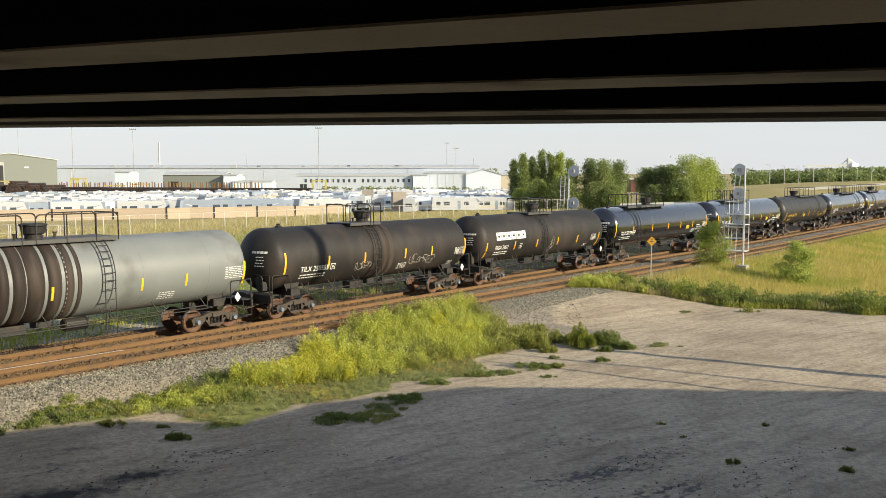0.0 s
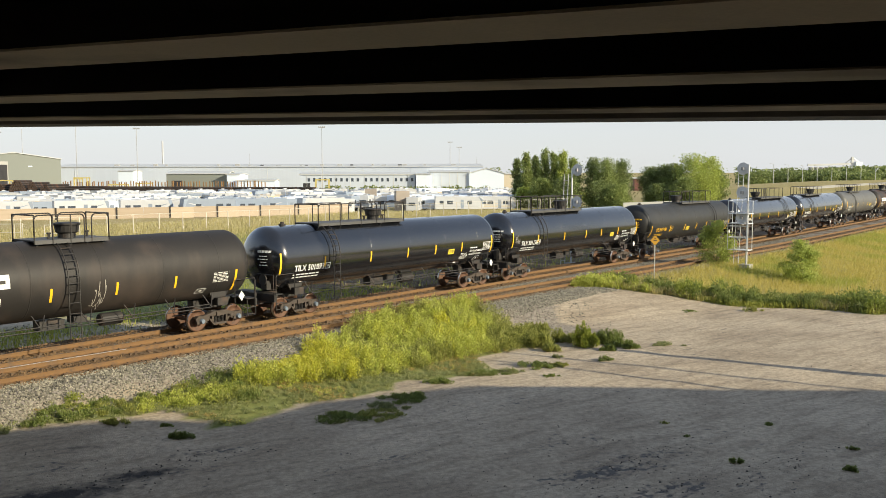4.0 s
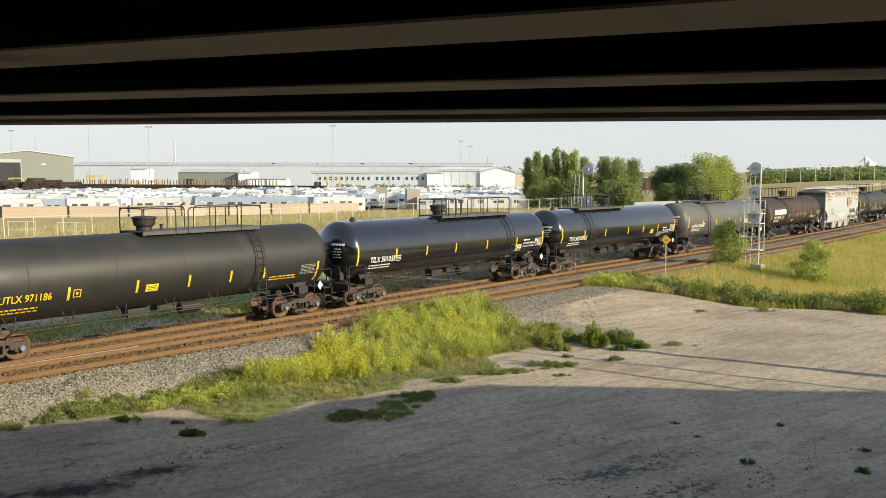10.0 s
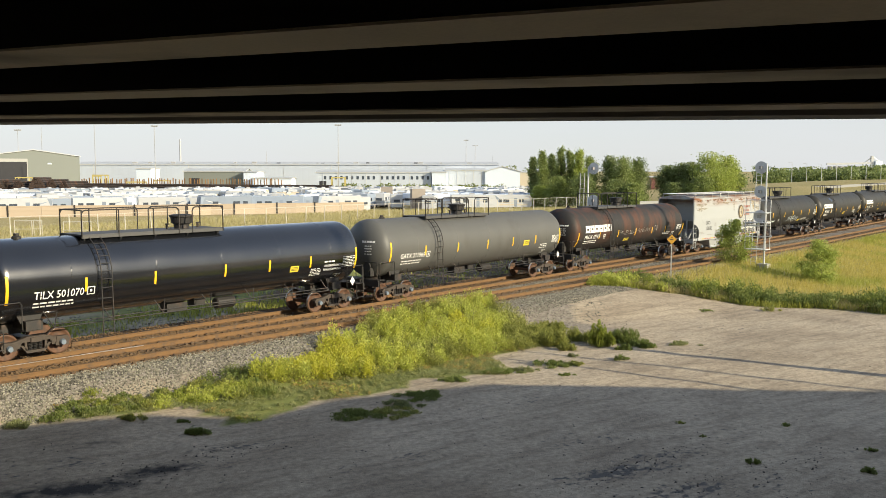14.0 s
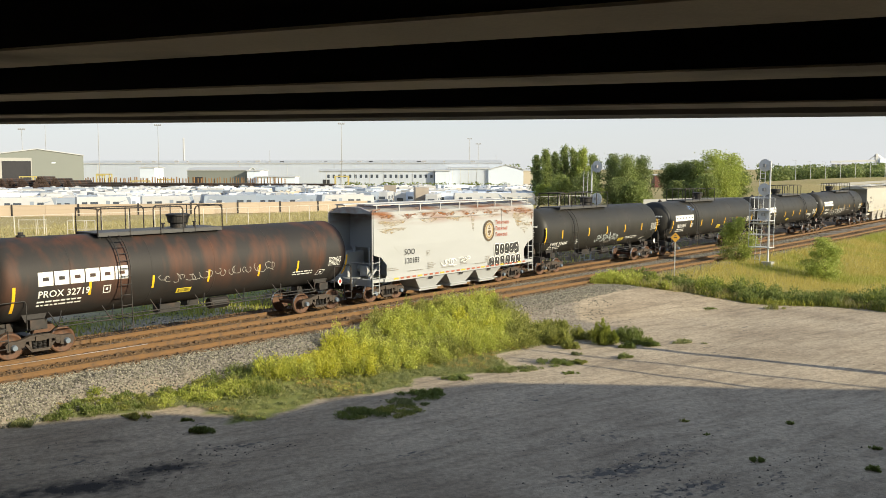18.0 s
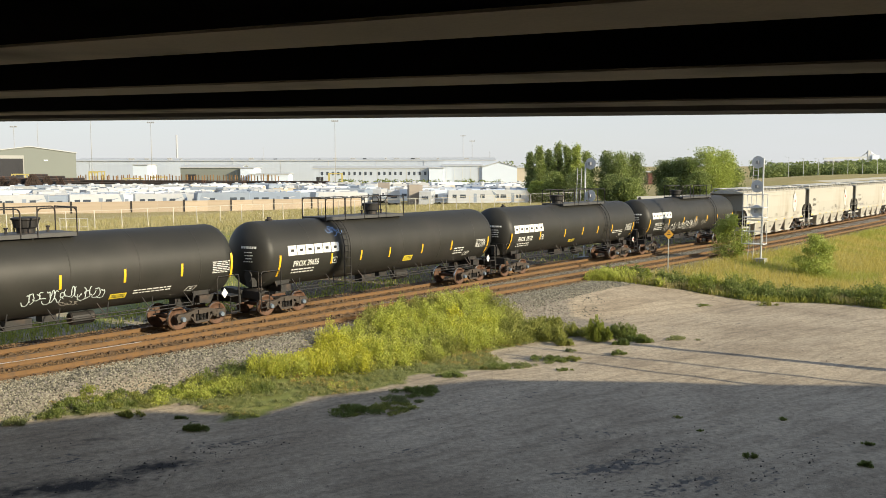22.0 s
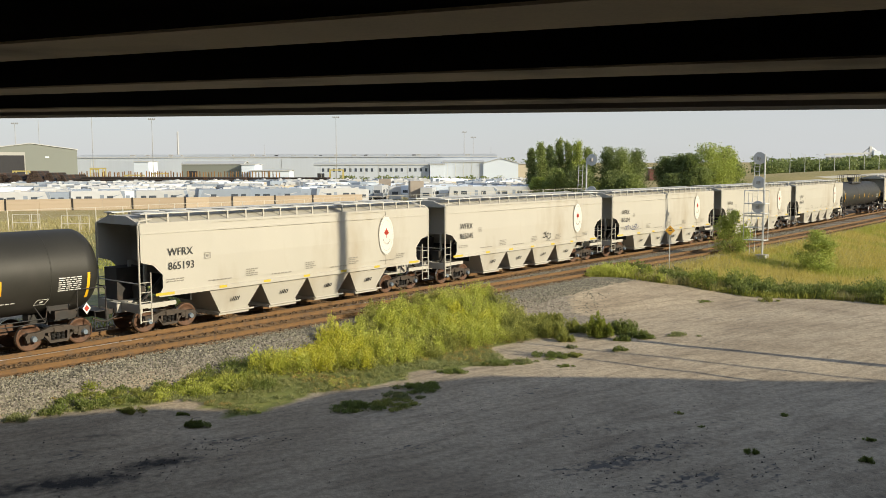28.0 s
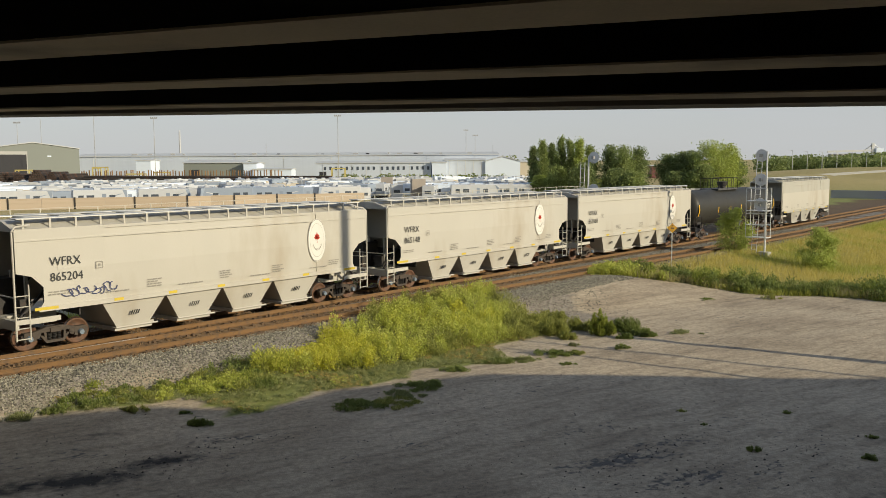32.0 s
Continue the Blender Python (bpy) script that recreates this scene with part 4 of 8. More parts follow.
def end_gear(car, L, sg, half, r):
    """Stub sill, end platform, handrails, steps and brake rigging at one end of a tank car."""
    e = sg * L / 2
    bm = BM()
    box(bm, e - sg * 1.55, 0, 0.98, 2.5, 0.42, 0.36)
    box(bm, e - sg * 0.52, 0, 0.98, 0.12, 2.7, 0.30)
    box(bm, e - sg * 2.05, 0, 1.16, 0.5, 2.3, 0.30)
    for y in (-1, 1):
        prism(bm, [(e - sg * 1.75, 1.2), (e - sg * 2.35, 1.2), (e - sg * 2.6, 1.75), (e - sg * 1.5, 1.75)], y * 0.85 - 0.05, y * 0.85 + 0.05)
    part("end_sill", bm, m_steel, car)
    bm = BM()
    for y in (-1.36, 1.36):
        pipe(bm, [(e - sg * 0.55, y, 0.45), (e - sg * 0.55, y, 1.9), (e - sg * 0.62, y, 2.0), (e - sg * 1.55, y, 2.0), (e - sg * 1.6, y, 1.9), (e - sg * 1.6, y, 1.05)], 0.02)
        for z in (0.5, 0.78):
            rod(bm, (e - sg * 0.55, y, z), (e - sg * 0.98, y, z), 0.02)
        rod(bm, (e - sg * 0.98, y, 0.45), (e - sg * 0.98, y, 1.1), 0.02)
    pipe(bm, [(e - sg * 0.5, -1.25, 1.1), (e - sg * 0.5, -1.25, 2.0), (e - sg * 0.5, 1.25, 2.0), (e - sg * 0.5, 1.25, 1.1)], 0.02)
    part("end_handrail", bm, m_steel, car)
    bm = BM()
    box(bm, e - sg * 0.72, 0, 1.14, 0.5, 2.6, 0.04)
    part("end_platform", bm, m_steel, car)
    if sg < 0:
        bm = BM()
        lathe(bm, [(-0.03, 0.24), (0.03, 0.24)], 14, "x", (e + 0.55, -0.5, 1.75))
        rod(bm, (e + 0.55, -0.5, 1.75), (e + 0.8, -0.5, 1.75), 0.03)
        box(bm, e + 0.7, -0.5, 1.5, 0.25, 0.4, 0.4)
        part("handbrake", bm, m_steel, car)


SMALL_PRINT = random.Random(8)


def print_block(car, x, up, w, h, r, rows, material, name="stencil"):
    """Rows of small bars for print too small to read."""
    bm = BM()
    for k in range(rows):
        u = up + h * (1 - (k + 0.5) / rows)
        a = x
        while a < x + w - 0.05:
            b = min(x + w, a + SMALL_PRINT.uniform(0.07, 0.24))
            hh = h / rows * 0.21
            v = [bm.verts.new(on_tank(p, q, r)) for p, q in ((a, u - hh), (b, u - hh), (b, u + hh), (a, u + hh))]
            bm.faces.new(v)
            a = b + 0.045
    return tagged(part(name, bm, material, car), kind="stuff")


def box_logo(car, x, up, width, height, r, material, count=6):
    """A maker's mark as plain block shapes, six squat boxes with a slot in each."""
    w = width / count
    for k in range(count):
        a = x + k * w
        bm = BM()
        for (p0, q0, p1, q1) in ((0.03, 0, 0.95, 0.36), (0.03, 0.62, 0.95, 1), (0.03, 0.36, 0.30, 0.62), (0.68, 0.36, 0.95, 0.62)):
            v = [bm.verts.new(on_tank(a + p * w, up + q * height, r)) for p, q in ((p0, q0), (p1, q0), (p1, q1), (p0, q1))]
            bm.faces.new(v)
        part("mark_block", bm, material, car, "blocky white painted mark" if k == 0 else "")


def scribble(car, x, up, w, h, place, material, seed, strokes=9, t=0.06):
    """Sprayed loops, wordless."""
    r = random.Random(seed)
    bm = BM()
    for k in range(strokes):
        cx, cy = x + w * (k + 0.5) / strokes, up + h * r.uniform(0.3, 0.7)
        a0, ra, rb = r.uniform(0, 6), w / strokes * r.uniform(0.4, 0.9), h * r.uniform(0.25, 0.55)
        pts = [(cx + ra * math.cos(a0 + i * 0.5) + i * 0.01, cy + rb * math.sin(a0 + i * 0.5 * r.choice((1, 1, 0.8)))) for i in range(11)]
        for (ax, ay), (bx, by) in zip(pts, pts[1:]):
            d = math.hypot(bx - ax, by - ay) or 1
            nx_, ny_ = -(by - ay) / d * t / 2, (bx - ax) / d * t / 2
            v = [bm.verts.new(place(p, q)) for p, q in ((ax + nx_, ay + ny_), (ax - nx_, ay - ny_), (bx - nx_, by - ny_), (bx + nx_, by + ny_))]
            bm.faces.new(v)
    return part("graffiti", bm, material, car, "sprayed looping scrawl")


def outline_box(car, x, up, w, h, r, material, slant=0.0, t=0.03):
    """A small stencilled frame with a dot inside."""
    bm = BM()
    for (p0, q0, p1, q1) in ((0, 0, w, t), (0, h - t, w, h), (0, t, t, h - t), (w - t, t, w, h - t), (0.36 * w, 0.35 * h, 0.64 * w, 0.68 * h)):
        bm.faces.new([bm.verts.new(on_tank(x + p + slant * q, up + q, r)) for p, q in ((p0, q0), (p1, q0), (p1, q1), (p0, q1))])
    return part("mark_box", bm, material, car)


def tank_car(L, material, label, mark="", number="", text=None, colour=None, sub=None, logo=None, frame_mark=None, ends=((-7.8, -0.17), (7.8, -0.2)), stripes=(), stripe_up=-0.21, r=1.44,
             platform=(-4.9, 1.0), man=-0.4, ladder=None, data=None, hazard=None, words=None, bars=None, panel=None, tag=None, spill=(), seams=(-0.66, -0.28, 0.06, 0.4, 0.74), diamond=True):
    """A stub-sill tank car, x to its tail. Markings give their span along the car and their height round from the tank's widest line."""
    car = empty("tank_car", label, "tank car", "railcars of the train")
    half = L / 2 - 0.40
    part("tank", tank_shell(2 * half, r), material, car, "", True)
    for k in seams:
        x = k * half
        part("weld_ring", lathe(BM(), [(x - 0.03, r - 0.02), (x - 0.018, r + 0.004), (x + 0.018, r + 0.004), (x + 0.03, r - 0.02)], 48, "x", (0, 0, ZC)), material, car, "", True)
    for sg in (-1, 1):
        truck(car, sg * (L / 2 - 2.15))
        coupler(car, sg * L / 2, sg)
        end_gear(car, L, sg, half, r)
    # long rods and pipes beneath
    for y, z in ((-1.28, 1.0), (-1.25, 1.12), (1.28, 1.0)):
        part("side_rod", rod(BM(), (-half + 2.3, y, z), (half - 2.3, y, z), 0.022), m_steel, car)
    for k in range(7):
        x = -half + 2.3 + (2 * half - 4.6) * k / 6
        part("rod_bracket", pipe(BM(), [(x - 0.22, -1.02, 1.50), (x, -1.28, 1.0), (x + 0.22, -1.02, 1.50)], 0.02), m_steel, car)
    bm = BM()
    box(bm, -0.9, -0.1, 0.98, 0.9, 0.5, 0.34)
    lathe(bm, [(-0.45, 0.2), (-0.4, 0.24), (0.4, 0.24), (0.45, 0.2)], 12, "x", (1.3, -0.35, 0.95))
    box(bm, 0.2, 0, 1.05, 0.5, 0.5, 0.25)
    part("brake_cylinder", bm, m_steel, car)
    for x, wd in spill:
        part("spill_stain", lathe(BM(), [(x - wd, r - 0.01), (x - wd, r + 0.0035), (x + wd, r + 0.0035), (x + wd, r - 0.01)], 56, "x", (0, 0, ZC)), m_spill, car, "dark brown spill band", True)
    # top platform with railings, manway and valves
    (c0, c1), top = platform, ZC + r
    c, w = (c0 + c1) / 2, c1 - c0
    part("platform", box(BM(), c, 0, top + 0.02, w, 1.56, 0.05), m_grate, car)
    for y in (-0.785, 0.785):
        part("platform_edge", box(BM(), c, y, top - 0.03, w, 0.04, 0.13), m_grate, car)
    like = None
    for k in range(5):
        x = c - w / 2 + 0.15 + (w - 0.3) * k / 4
        if like is None:
            like = part("platform_bracket", prism(BM(), [(-0.76, top - 0.01), (0.76, top - 0.01), (0.62, top - 0.24), (-0.62, top - 0.24)], -0.03, 0.03, "x"), m_grate, car)
            like.location.x = x
        else:
            share("platform_bracket", like, car, pose(x, 0, 0))
    railing(car, c0, c1, -0.80, 0.80, top + 0.05, 0.86, man)
    part("manway", lathe(BM(), [(top - 0.1, 0.30), (top + 0.20, 0.30), (top + 0.25, 0.39), (top + 0.48, 0.43), (top + 0.52, 0.47), (top + 0.57, 0.47), (top + 0.60, 0.34)], 20, "z", (man, 0, 0)), m_steel, car)
    for dx in (0.8, -0.7):
        if c0 < man + dx < c1:
            part("valve", lathe(BM(), [(top, 0.05), (top + 0.2, 0.05), (top + 0.22, 0.08), (top + 0.26, 0.08)], 8, "z", (man + dx, 0.1 * dx, 0)), m_steel, car)
    part("relief_valve", lathe(BM(), [(top - 0.03, 0.16), (top + 0.05, 0.16), (top + 0.08, 0.09), (top + 0.16, 0.09)], 10, "z", (-half + 1.7, 0, 0)), m_steel, car)
    if ladder is not None:
        side_ladder(car, ladder, r, 0.62, top, 0.4)
    # reflective stripes
    for x, u in ends:
        decal("reflector", m_yellow, car, x - 0.05, x + 0.05, u - 0.5, u + 0.5, r, 8)
    for x in stripes:
        decal("reflector", m_yellow, car, x - 0.045, x + 0.045, stripe_up - 0.25, stripe_up + 0.25, r, 3)
    mc = colour or m_white
    if logo:
        box_logo(car, logo[0], logo[2], logo[1] - logo[0], logo[3] - logo[2], r, m_white)
    if number:
        x0, x1, up, high = text
        wide = text_width(f"{mark} {number}", high * 1.42)
        lettering("reporting_mark", f"{mark} {number}", high * 1.42, mc, car, lambda x, u: on_tank(x0 + (x1 - x0) / wide * x, up + u, r))
        # print on the leading head
        head = BM()
        for k, (wd, hh) in enumerate(((0.72, 0.10), (0.40, 0.045), (0.46, 0.045), (0.34, 0.045), (0.42, 0.045))):
            zz, yy = ZC + 0.34 - 0.13 * k - (0.05 if k else 0), -0.62
            a = yy - wd / 2
            while a < yy + wd / 2 - 0.04:
                b = a + SMALL_PRINT.uniform(0.07, 0.16)
                face = []
                for y_, z_ in ((a, zz), (b, zz), (b, zz + hh), (a, zz + hh)):
                    rho = min(0.999, math.hypot(y_, z_ - ZC) / r)
                    face.append(head.verts.new((-half + 0.78 * (1 - math.sqrt(1 - rho * rho)) - 0.02, y_, z_)))
                head.faces.new(face)
                a = b + 0.03
        tagged(part("head_stencil", head, mc, car), kind="stuff")
    if sub:
        print_block(car, sub[0], sub[2], sub[1] - sub[0], 0.30, r, 2, mc)
    if frame_mark:
        outline_box(car, frame_mark[0] - 0.14, frame_mark[1] - 0.15, 0.28, 0.30, r, mc)
    if data:
        x0, x1, u0, u1 = data
        print_block(car, x0, u0, x1 - x0, u1 - u0, r, 7, m_white if mc is m_white else m_faded, "data_panel")
        bm = BM()
        for p in np.linspace(x0, x1, 4):
            bm.faces.new([bm.verts.new(on_tank(a, b, r)) for a, b in ((p - 0.008, u0), (p + 0.008, u0), (p + 0.008, u1), (p - 0.008, u1))])
        part("data_panel", bm, m_faded, car)
    if hazard:
        outline_box(car, hazard[0] - 0.24, hazard[1] - 0.13, 0.40, 0.26, r, m_white, 0.35, 0.022)
    if words:
        for k, line in enumerate(("ANHYDROUS AMMONIA", "INHALATION HAZARD")):
            lettering("hazard_print", line, 0.17, m_white, car, lambda x, u, k=k: on_tank(words[0] + 0.62 * x, words[1] - 0.19 * k + u, r))
        print_block(car, words[0], words[1] + 0.17, 0.62, 0.16, r, 1, m_white)
        print_block(car, words[0] - 0.75, words[1] - 0.42, 0.62, 0.42, r, 5, m_white)
    if bars:
        print_block(car, bars[0], bars[2], bars[1] - bars[0], bars[3] - bars[2], r, bars[4], mc)
    if panel:
        decal("yellow_panel", m_panel, car, *panel, r, 3)
        bm = BM()
        for k in (0.3, 0.52, 0.74):
            u = panel[2] + (panel[3] - panel[2]) * k
            bm.faces.new([bm.verts.new(on_tank(a, b, r, 0.009)) for a, b in ((panel[0] + 0.06, u - 0.012), (panel[1] - 0.06, u - 0.012), (panel[1] - 0.06, u + 0.012), (panel[0] + 0.06, u + 0.012))])
        tagged(part("panel_print", bm, m_ink, car), kind="stuff")
    if diamond:
        bm = BM()
        y, z, x = -1.42, 1.32, half - 0.9
        v = [bm.verts.new(p) for p in ((x - 0.15, y, z), (x, y, z - 0.21), (x + 0.15, y, z), (x, y, z + 0.21))]
        f = bm.faces.new(v)
        ex = bmesh.ops.extrude_face_region(bm, geom=[f])
        bmesh.ops.translate(bm, vec=(0, 0.015, 0), verts=[g for g in ex["geom"] if isinstance(g, bmesh.types.BMVert)])
        part("placard", bm, m_white, car, "white diamond placard")
        if tag:
            bm = BM()
            bm.faces.new([bm.verts.new(q) for q in ((x - 0.09, y - 0.004, z), (x, y - 0.004, z - 0.12), (x + 0.09, y - 0.004, z), (x, y - 0.004, z + 0.12))])
            part("placard_mark", bm, m_red, car, "small red diamond on the placard")
        part("placard_bracket", rod(BM(), (x, y + 0.03, z), (x - 0.1, -0.9, 1.2), 0.025), m_steel, car)
    return car


# -- covered hoppers --
def hopper_section(z0, eave, top, half_w):
    return [(-half_w + 0.03, z0), (-half_w, z0 + 0.35), (-half_w - 0.02, (z0 + eave) / 2), (-half_w + 0.03, eave), (-0.62, top), (0.62, top), (half_w - 0.03, eave), (half_w + 0.02, (z0 + eave) / 2), (half_w, z0 + 0.35), (half_w - 0.03, z0)]


def hopper_car(L, material, label, bays=4, mark="", number="", emblem="", eave=4.15, top=4.42, z0=1.42, mark_at=0.075, mark_z=2.38, mark_size=0.42, end_paint=None, brackets=18):
    """A covered hopper: slab sides, sloped end sheets, bays below, roof walk on brackets."""
    car = empty("covered_hopper", label, "hopper car", "railcars of the train")
    half, hw = L / 2 - 0.62, 1.52
    sec = hopper_section(z0, eave, top, hw)
    bm = BM()
    # body: full length above, slope sheets cut away over the trucks
    x_low, x_top = half - 3.0, half - 1.5
    def ring(x, pts):
        return [bm.verts.new((x, y, z)) for y, z in pts]
    n = len(sec)
    loops = [ring(-x_low, sec), ring(x_low, sec)]
    for i in range(n):
        j = (i + 1) % n
        bm.faces.new((loops[0][i], loops[0][j], loops[1][j], loops[1][i]))
    for sg, lp in ((-1, loops[0]), (1, loops[1])):
        # the upper body runs on to the end, its floor sloping up
        out = [bm.verts.new((sg * x_top, y, max(z, 2.55))) for y, z in sec]
        for i in range(n):
            j = (i + 1) % n
            bm.faces.new((lp[i], lp[j], out[j], out[i]))
        bm.faces.new(out)
    bmesh.ops.remove_doubles(bm, verts=bm.verts, dist=1e-4)
    bmesh.ops.recalc_face_normals(bm, faces=bm.faces)
    part("body", bm, material, car)
    # side sheets reach the car's ends as a bracing plate with a curved cut
    for sy in (-1, 1):
        for sg in (-1, 1):
            y0, y1 = sorted((sy * (hw - 0.015), sy * (hw + 0.012)))
            part("side_sheet", prism(BM(), [(sg * (x_low - 0.2), z0), (sg * (half - 0.80), z0), (sg * (half - 1.0), z0 + 0.3), (sg * (half - 1.0), z0 + 0.8), (sg * (half - 0.62), z0 + 1.18), (sg * (half - 0.12), z0 + 1.32),
                       (sg * (half - 0.12), eave), (sg * (x_low - 0.2), eave)], y0, y1), material, car)
        part("side_seam", box(BM(), 0, sy * (hw + 0.022), eave - 0.36, 2 * half - 0.3, 0.03, 0.035), material, car)
    for sg in (-1, 1):
        part("roof_end", prism(BM(), [(-hw + 0.03, eave), (-0.62, top), (0.62, top), (hw - 0.03, eave), (hw - 0.03, eave - 0.05), (-hw + 0.03, eave - 0.05)], *sorted((sg * (x_top - 0.01), sg * (half - 0.12))), "x"), material, car)
    for y in (-hw, hw):
        s = math.copysign(1, y)
        part("side_sill", box(BM(), 0, y + s * 0.02, z0 + 0.06, 2 * half - 1.6, 0.08, 0.16), material, car)
        part("roof_chord", box(BM(), 0, y - s * 0.02, eave - 0.02, 2 * half - 0.26, 0.07, 0.10), material, car)
    # end frame: sill, posts, ladders
    for sg in (-1, 1):
        e = sg * half
        truck(car, sg * (L / 2 - 2.15))
        coupler(car, sg * L / 2, sg)
        bm = BM()
        box(bm, e - sg * 0.9, 0, 0.98, 2.2, 0.46, 0.40)
        box(bm, e - sg * 0.1, 0, 1.02, 0.16, 2.9, 0.32)
        for y in (-1.46, 1.46):
            box(bm, e - sg * 0.80, y, 1.12, 1.5, 0.09, 0.16)
        part("end_sill", bm, material, car)
        bm = BM()
        for y in (-1.5, 1.5):
            pipe(bm, [(e - sg * 0.06, y, 0.5), (e - sg * 0.06, y, eave - 0.05), (e - sg * 0.2, y * 0.93, eave + 0.1), (e - sg * 0.7, y * 0.93, eave + 0.16)], 0.036)
        for y in (-0.55, 0.55):
            box(bm, e - sg * 0.85, y, 1.9, 0.10, 0.10, 1.5)
        rod(bm, (e - sg * 0.06, -1.5, 1.95), (e - sg * 0.06, 1.5, 1.95), 0.024)
        part("corner_post", bm, material, car)
        bm = BM()
        for y in (-1.5, 1.5):
            for z in np.arange(0.55, 2.2, 0.36):
                rod(bm, (e - sg * 0.06, y, z), (e - sg * 0.52, y, z), 0.018)
            rod(bm, (e - sg * 0.52, y, 0.5), (e - sg * 0.52, y, 2.35), 0.026)
        part("ladder", bm, material, car)
        bm = BM()
        for y in (-0.9, 0.9):
            prism(bm, [(e - sg * 0.3, 1.1), (e - sg * 0.42, 1.1), (e - sg * 1.9, 2.5), (e - sg * 1.8, 2.55)], y - 0.05, y + 0.05)
        lathe(bm, [(-0.35, 0.2), (0.35, 0.2)], 10, "y", (e - sg * 1.0, 0.2, 1.55))
        box(bm, e - sg * 0.75, -0.35, 1.5, 0.3, 0.5, 0.5)
        box(bm, e - sg * 0.75, 0.8, 1.75, 1.1, 0.9, 1.3)
        part("end_bracing", bm, end_paint or m_steel, car)
        part("shear_plate", box(BM(), e - sg * 2.3, 0, 1.85, 0.05, 2.7, 1.5), end_paint or m_steel, car)
    # bays
    run = 2 * x_low - 0.1
    bw = run / bays
    for k in range(bays):
        x = -x_low + 0.05 + bw * (k + 0.5)
        bm = BM()
        zt, zb = z0 + 0.01, 0.42
        a, b = bw * 0.50, bw * 0.20
        up = [(-a, -hw + 0.05), (a, -hw + 0.05), (a, hw - 0.05), (-a, hw - 0.05)]
        lo = [(-b * 1.25, -1.25), (b * 1.25, -1.25), (b * 1.25, 1.25), (-b * 1.25, 1.25)]
        u = [bm.verts.new((x + p, q, zt)) for p, q in up]
        w = [bm.verts.new((x + p, q, zb)) for p, q in lo]
        for i in range(4):
            bm.faces.new((u[i], u[(i + 1) % 4], w[(i + 1) % 4], w[i]))
        bm.faces.new(u[::-1])
        bm.faces.new(w)
        bmesh.ops.recalc_face_normals(bm, faces=bm.faces)
        bay = part("hopper_bay", bm, material, car)
        bm = BM()
        box(bm, x, 0, 0.36, b * 2.9, 2.62, 0.12)
        box(bm, x + b * 1.55, -0.9, 0.40, 0.5, 0.10, 0.10)
        rod(bm, (x - b * 1.4, -1.34, 0.42), (x + b * 1.9, -1.34, 0.42), 0.035, 6)
        part("outlet_gate", bm, material, bay)
        bm = BM()
        for q in range(4):
            bm.faces.new([bm.verts.new(p) for p in ((x - 0.20 + 0.09 * q, -1.458 + 0.0 * q, 0.86), (x - 0.14 + 0.09 * q, -1.458, 0.86), (x - 0.08 + 0.09 * q, -1.486, 1.02), (x - 0.14 + 0.09 * q, -1.486, 1.02))])
        tagged(part("stencil", bm, m_ink, bay), kind="stuff")
    # roof: hatches and running boards on brackets
    for k in range(12):
        x = -half + 1.4 + (2 * half - 2.8) * k / 11
        part("roof_hatch", box(BM(), x, 0, top + 0.06, 0.9, 0.9, 0.10), material, car)
    like = None
    for y in (-1, 1):
        part("running_board", box(BM(), 0, y * 1.02, eave + 0.36, 2 * half - 0.6, 0.60, 0.035), m_walkway, car)
        nb = brackets
        for k in range(nb):
            x = -half + 0.5 + (2 * half - 1.0) * k / (nb - 1)
            if like is None:
                bm = BM()
                prism(bm, [(-0.035, eave + 0.34), (0.035, eave + 0.34), (0.035, eave - 0.06), (-0.035, eave - 0.06)], -1.38, -1.34)
                box(bm, 0, -1.1, eave + 0.32, 0.06, 0.55, 0.05)
                like = part("roof_bracket", bm, material, car)
                like.location = (x, 0, 0)
            else:
                share("roof_bracket", like, car, pose(x, 0, 0, 0, 0, 0 if y < 0 else 180))
    ys = -hw - 0.022

    def flat(x, z):
        mid = (z0 + eave) / 2
        return (x, ys - 0.02 - 0.012 * (1 - abs(z - mid) / 1.5), z)
    if number:
        x = -half + mark_at * 2 * half
        lettering("reporting_mark", mark, mark_size, m_ink, car, lambda a, u: flat(x + 0.92 * a, mark_z + (0.53 if z0 > 1.2 else 0.44) + u))
        lettering("reporting_mark", number, mark_size, m_ink, car, lambda a, u: flat(x + 0.92 * a, mark_z + u))
    # faint small print low on the side, a framed mark, yellow reflectors on the sill
    r = random.Random(len(label) + len(number))
    for x, z, wdt, rows in ((-0.86, z0 + 0.50, 0.75, 2), (-0.635, z0 + 0.36, 1.15, 1), (-0.41, z0 + 0.38, 0.5, 4), (-0.25, z0 + 0.32, 1.15, 1), (-0.02, z0 + 0.38, 0.5, 4), (0.16, z0 + 0.30, 1.0, 1), (0.30, z0 + 0.36, 0.5, 4), (0.55, z0 + 0.32, 1.1, 1), (0.69, z0 + 0.38, 0.6, 3)):
        bm = BM()
        for q in range(rows):
            a = x * half
            while a < x * half + wdt - 0.06:
                b = a + r.uniform(0.06, 0.2)
                bm.faces.new([bm.verts.new(flat(u, v)) for u, v in ((a, z + 0.085 * q), (b, z + 0.085 * q), (b, z + 0.04 + 0.085 * q), (a, z + 0.04 + 0.085 * q))])
                a = b + 0.04
        tagged(part("stencil", bm, m_faint, car), kind="stuff")
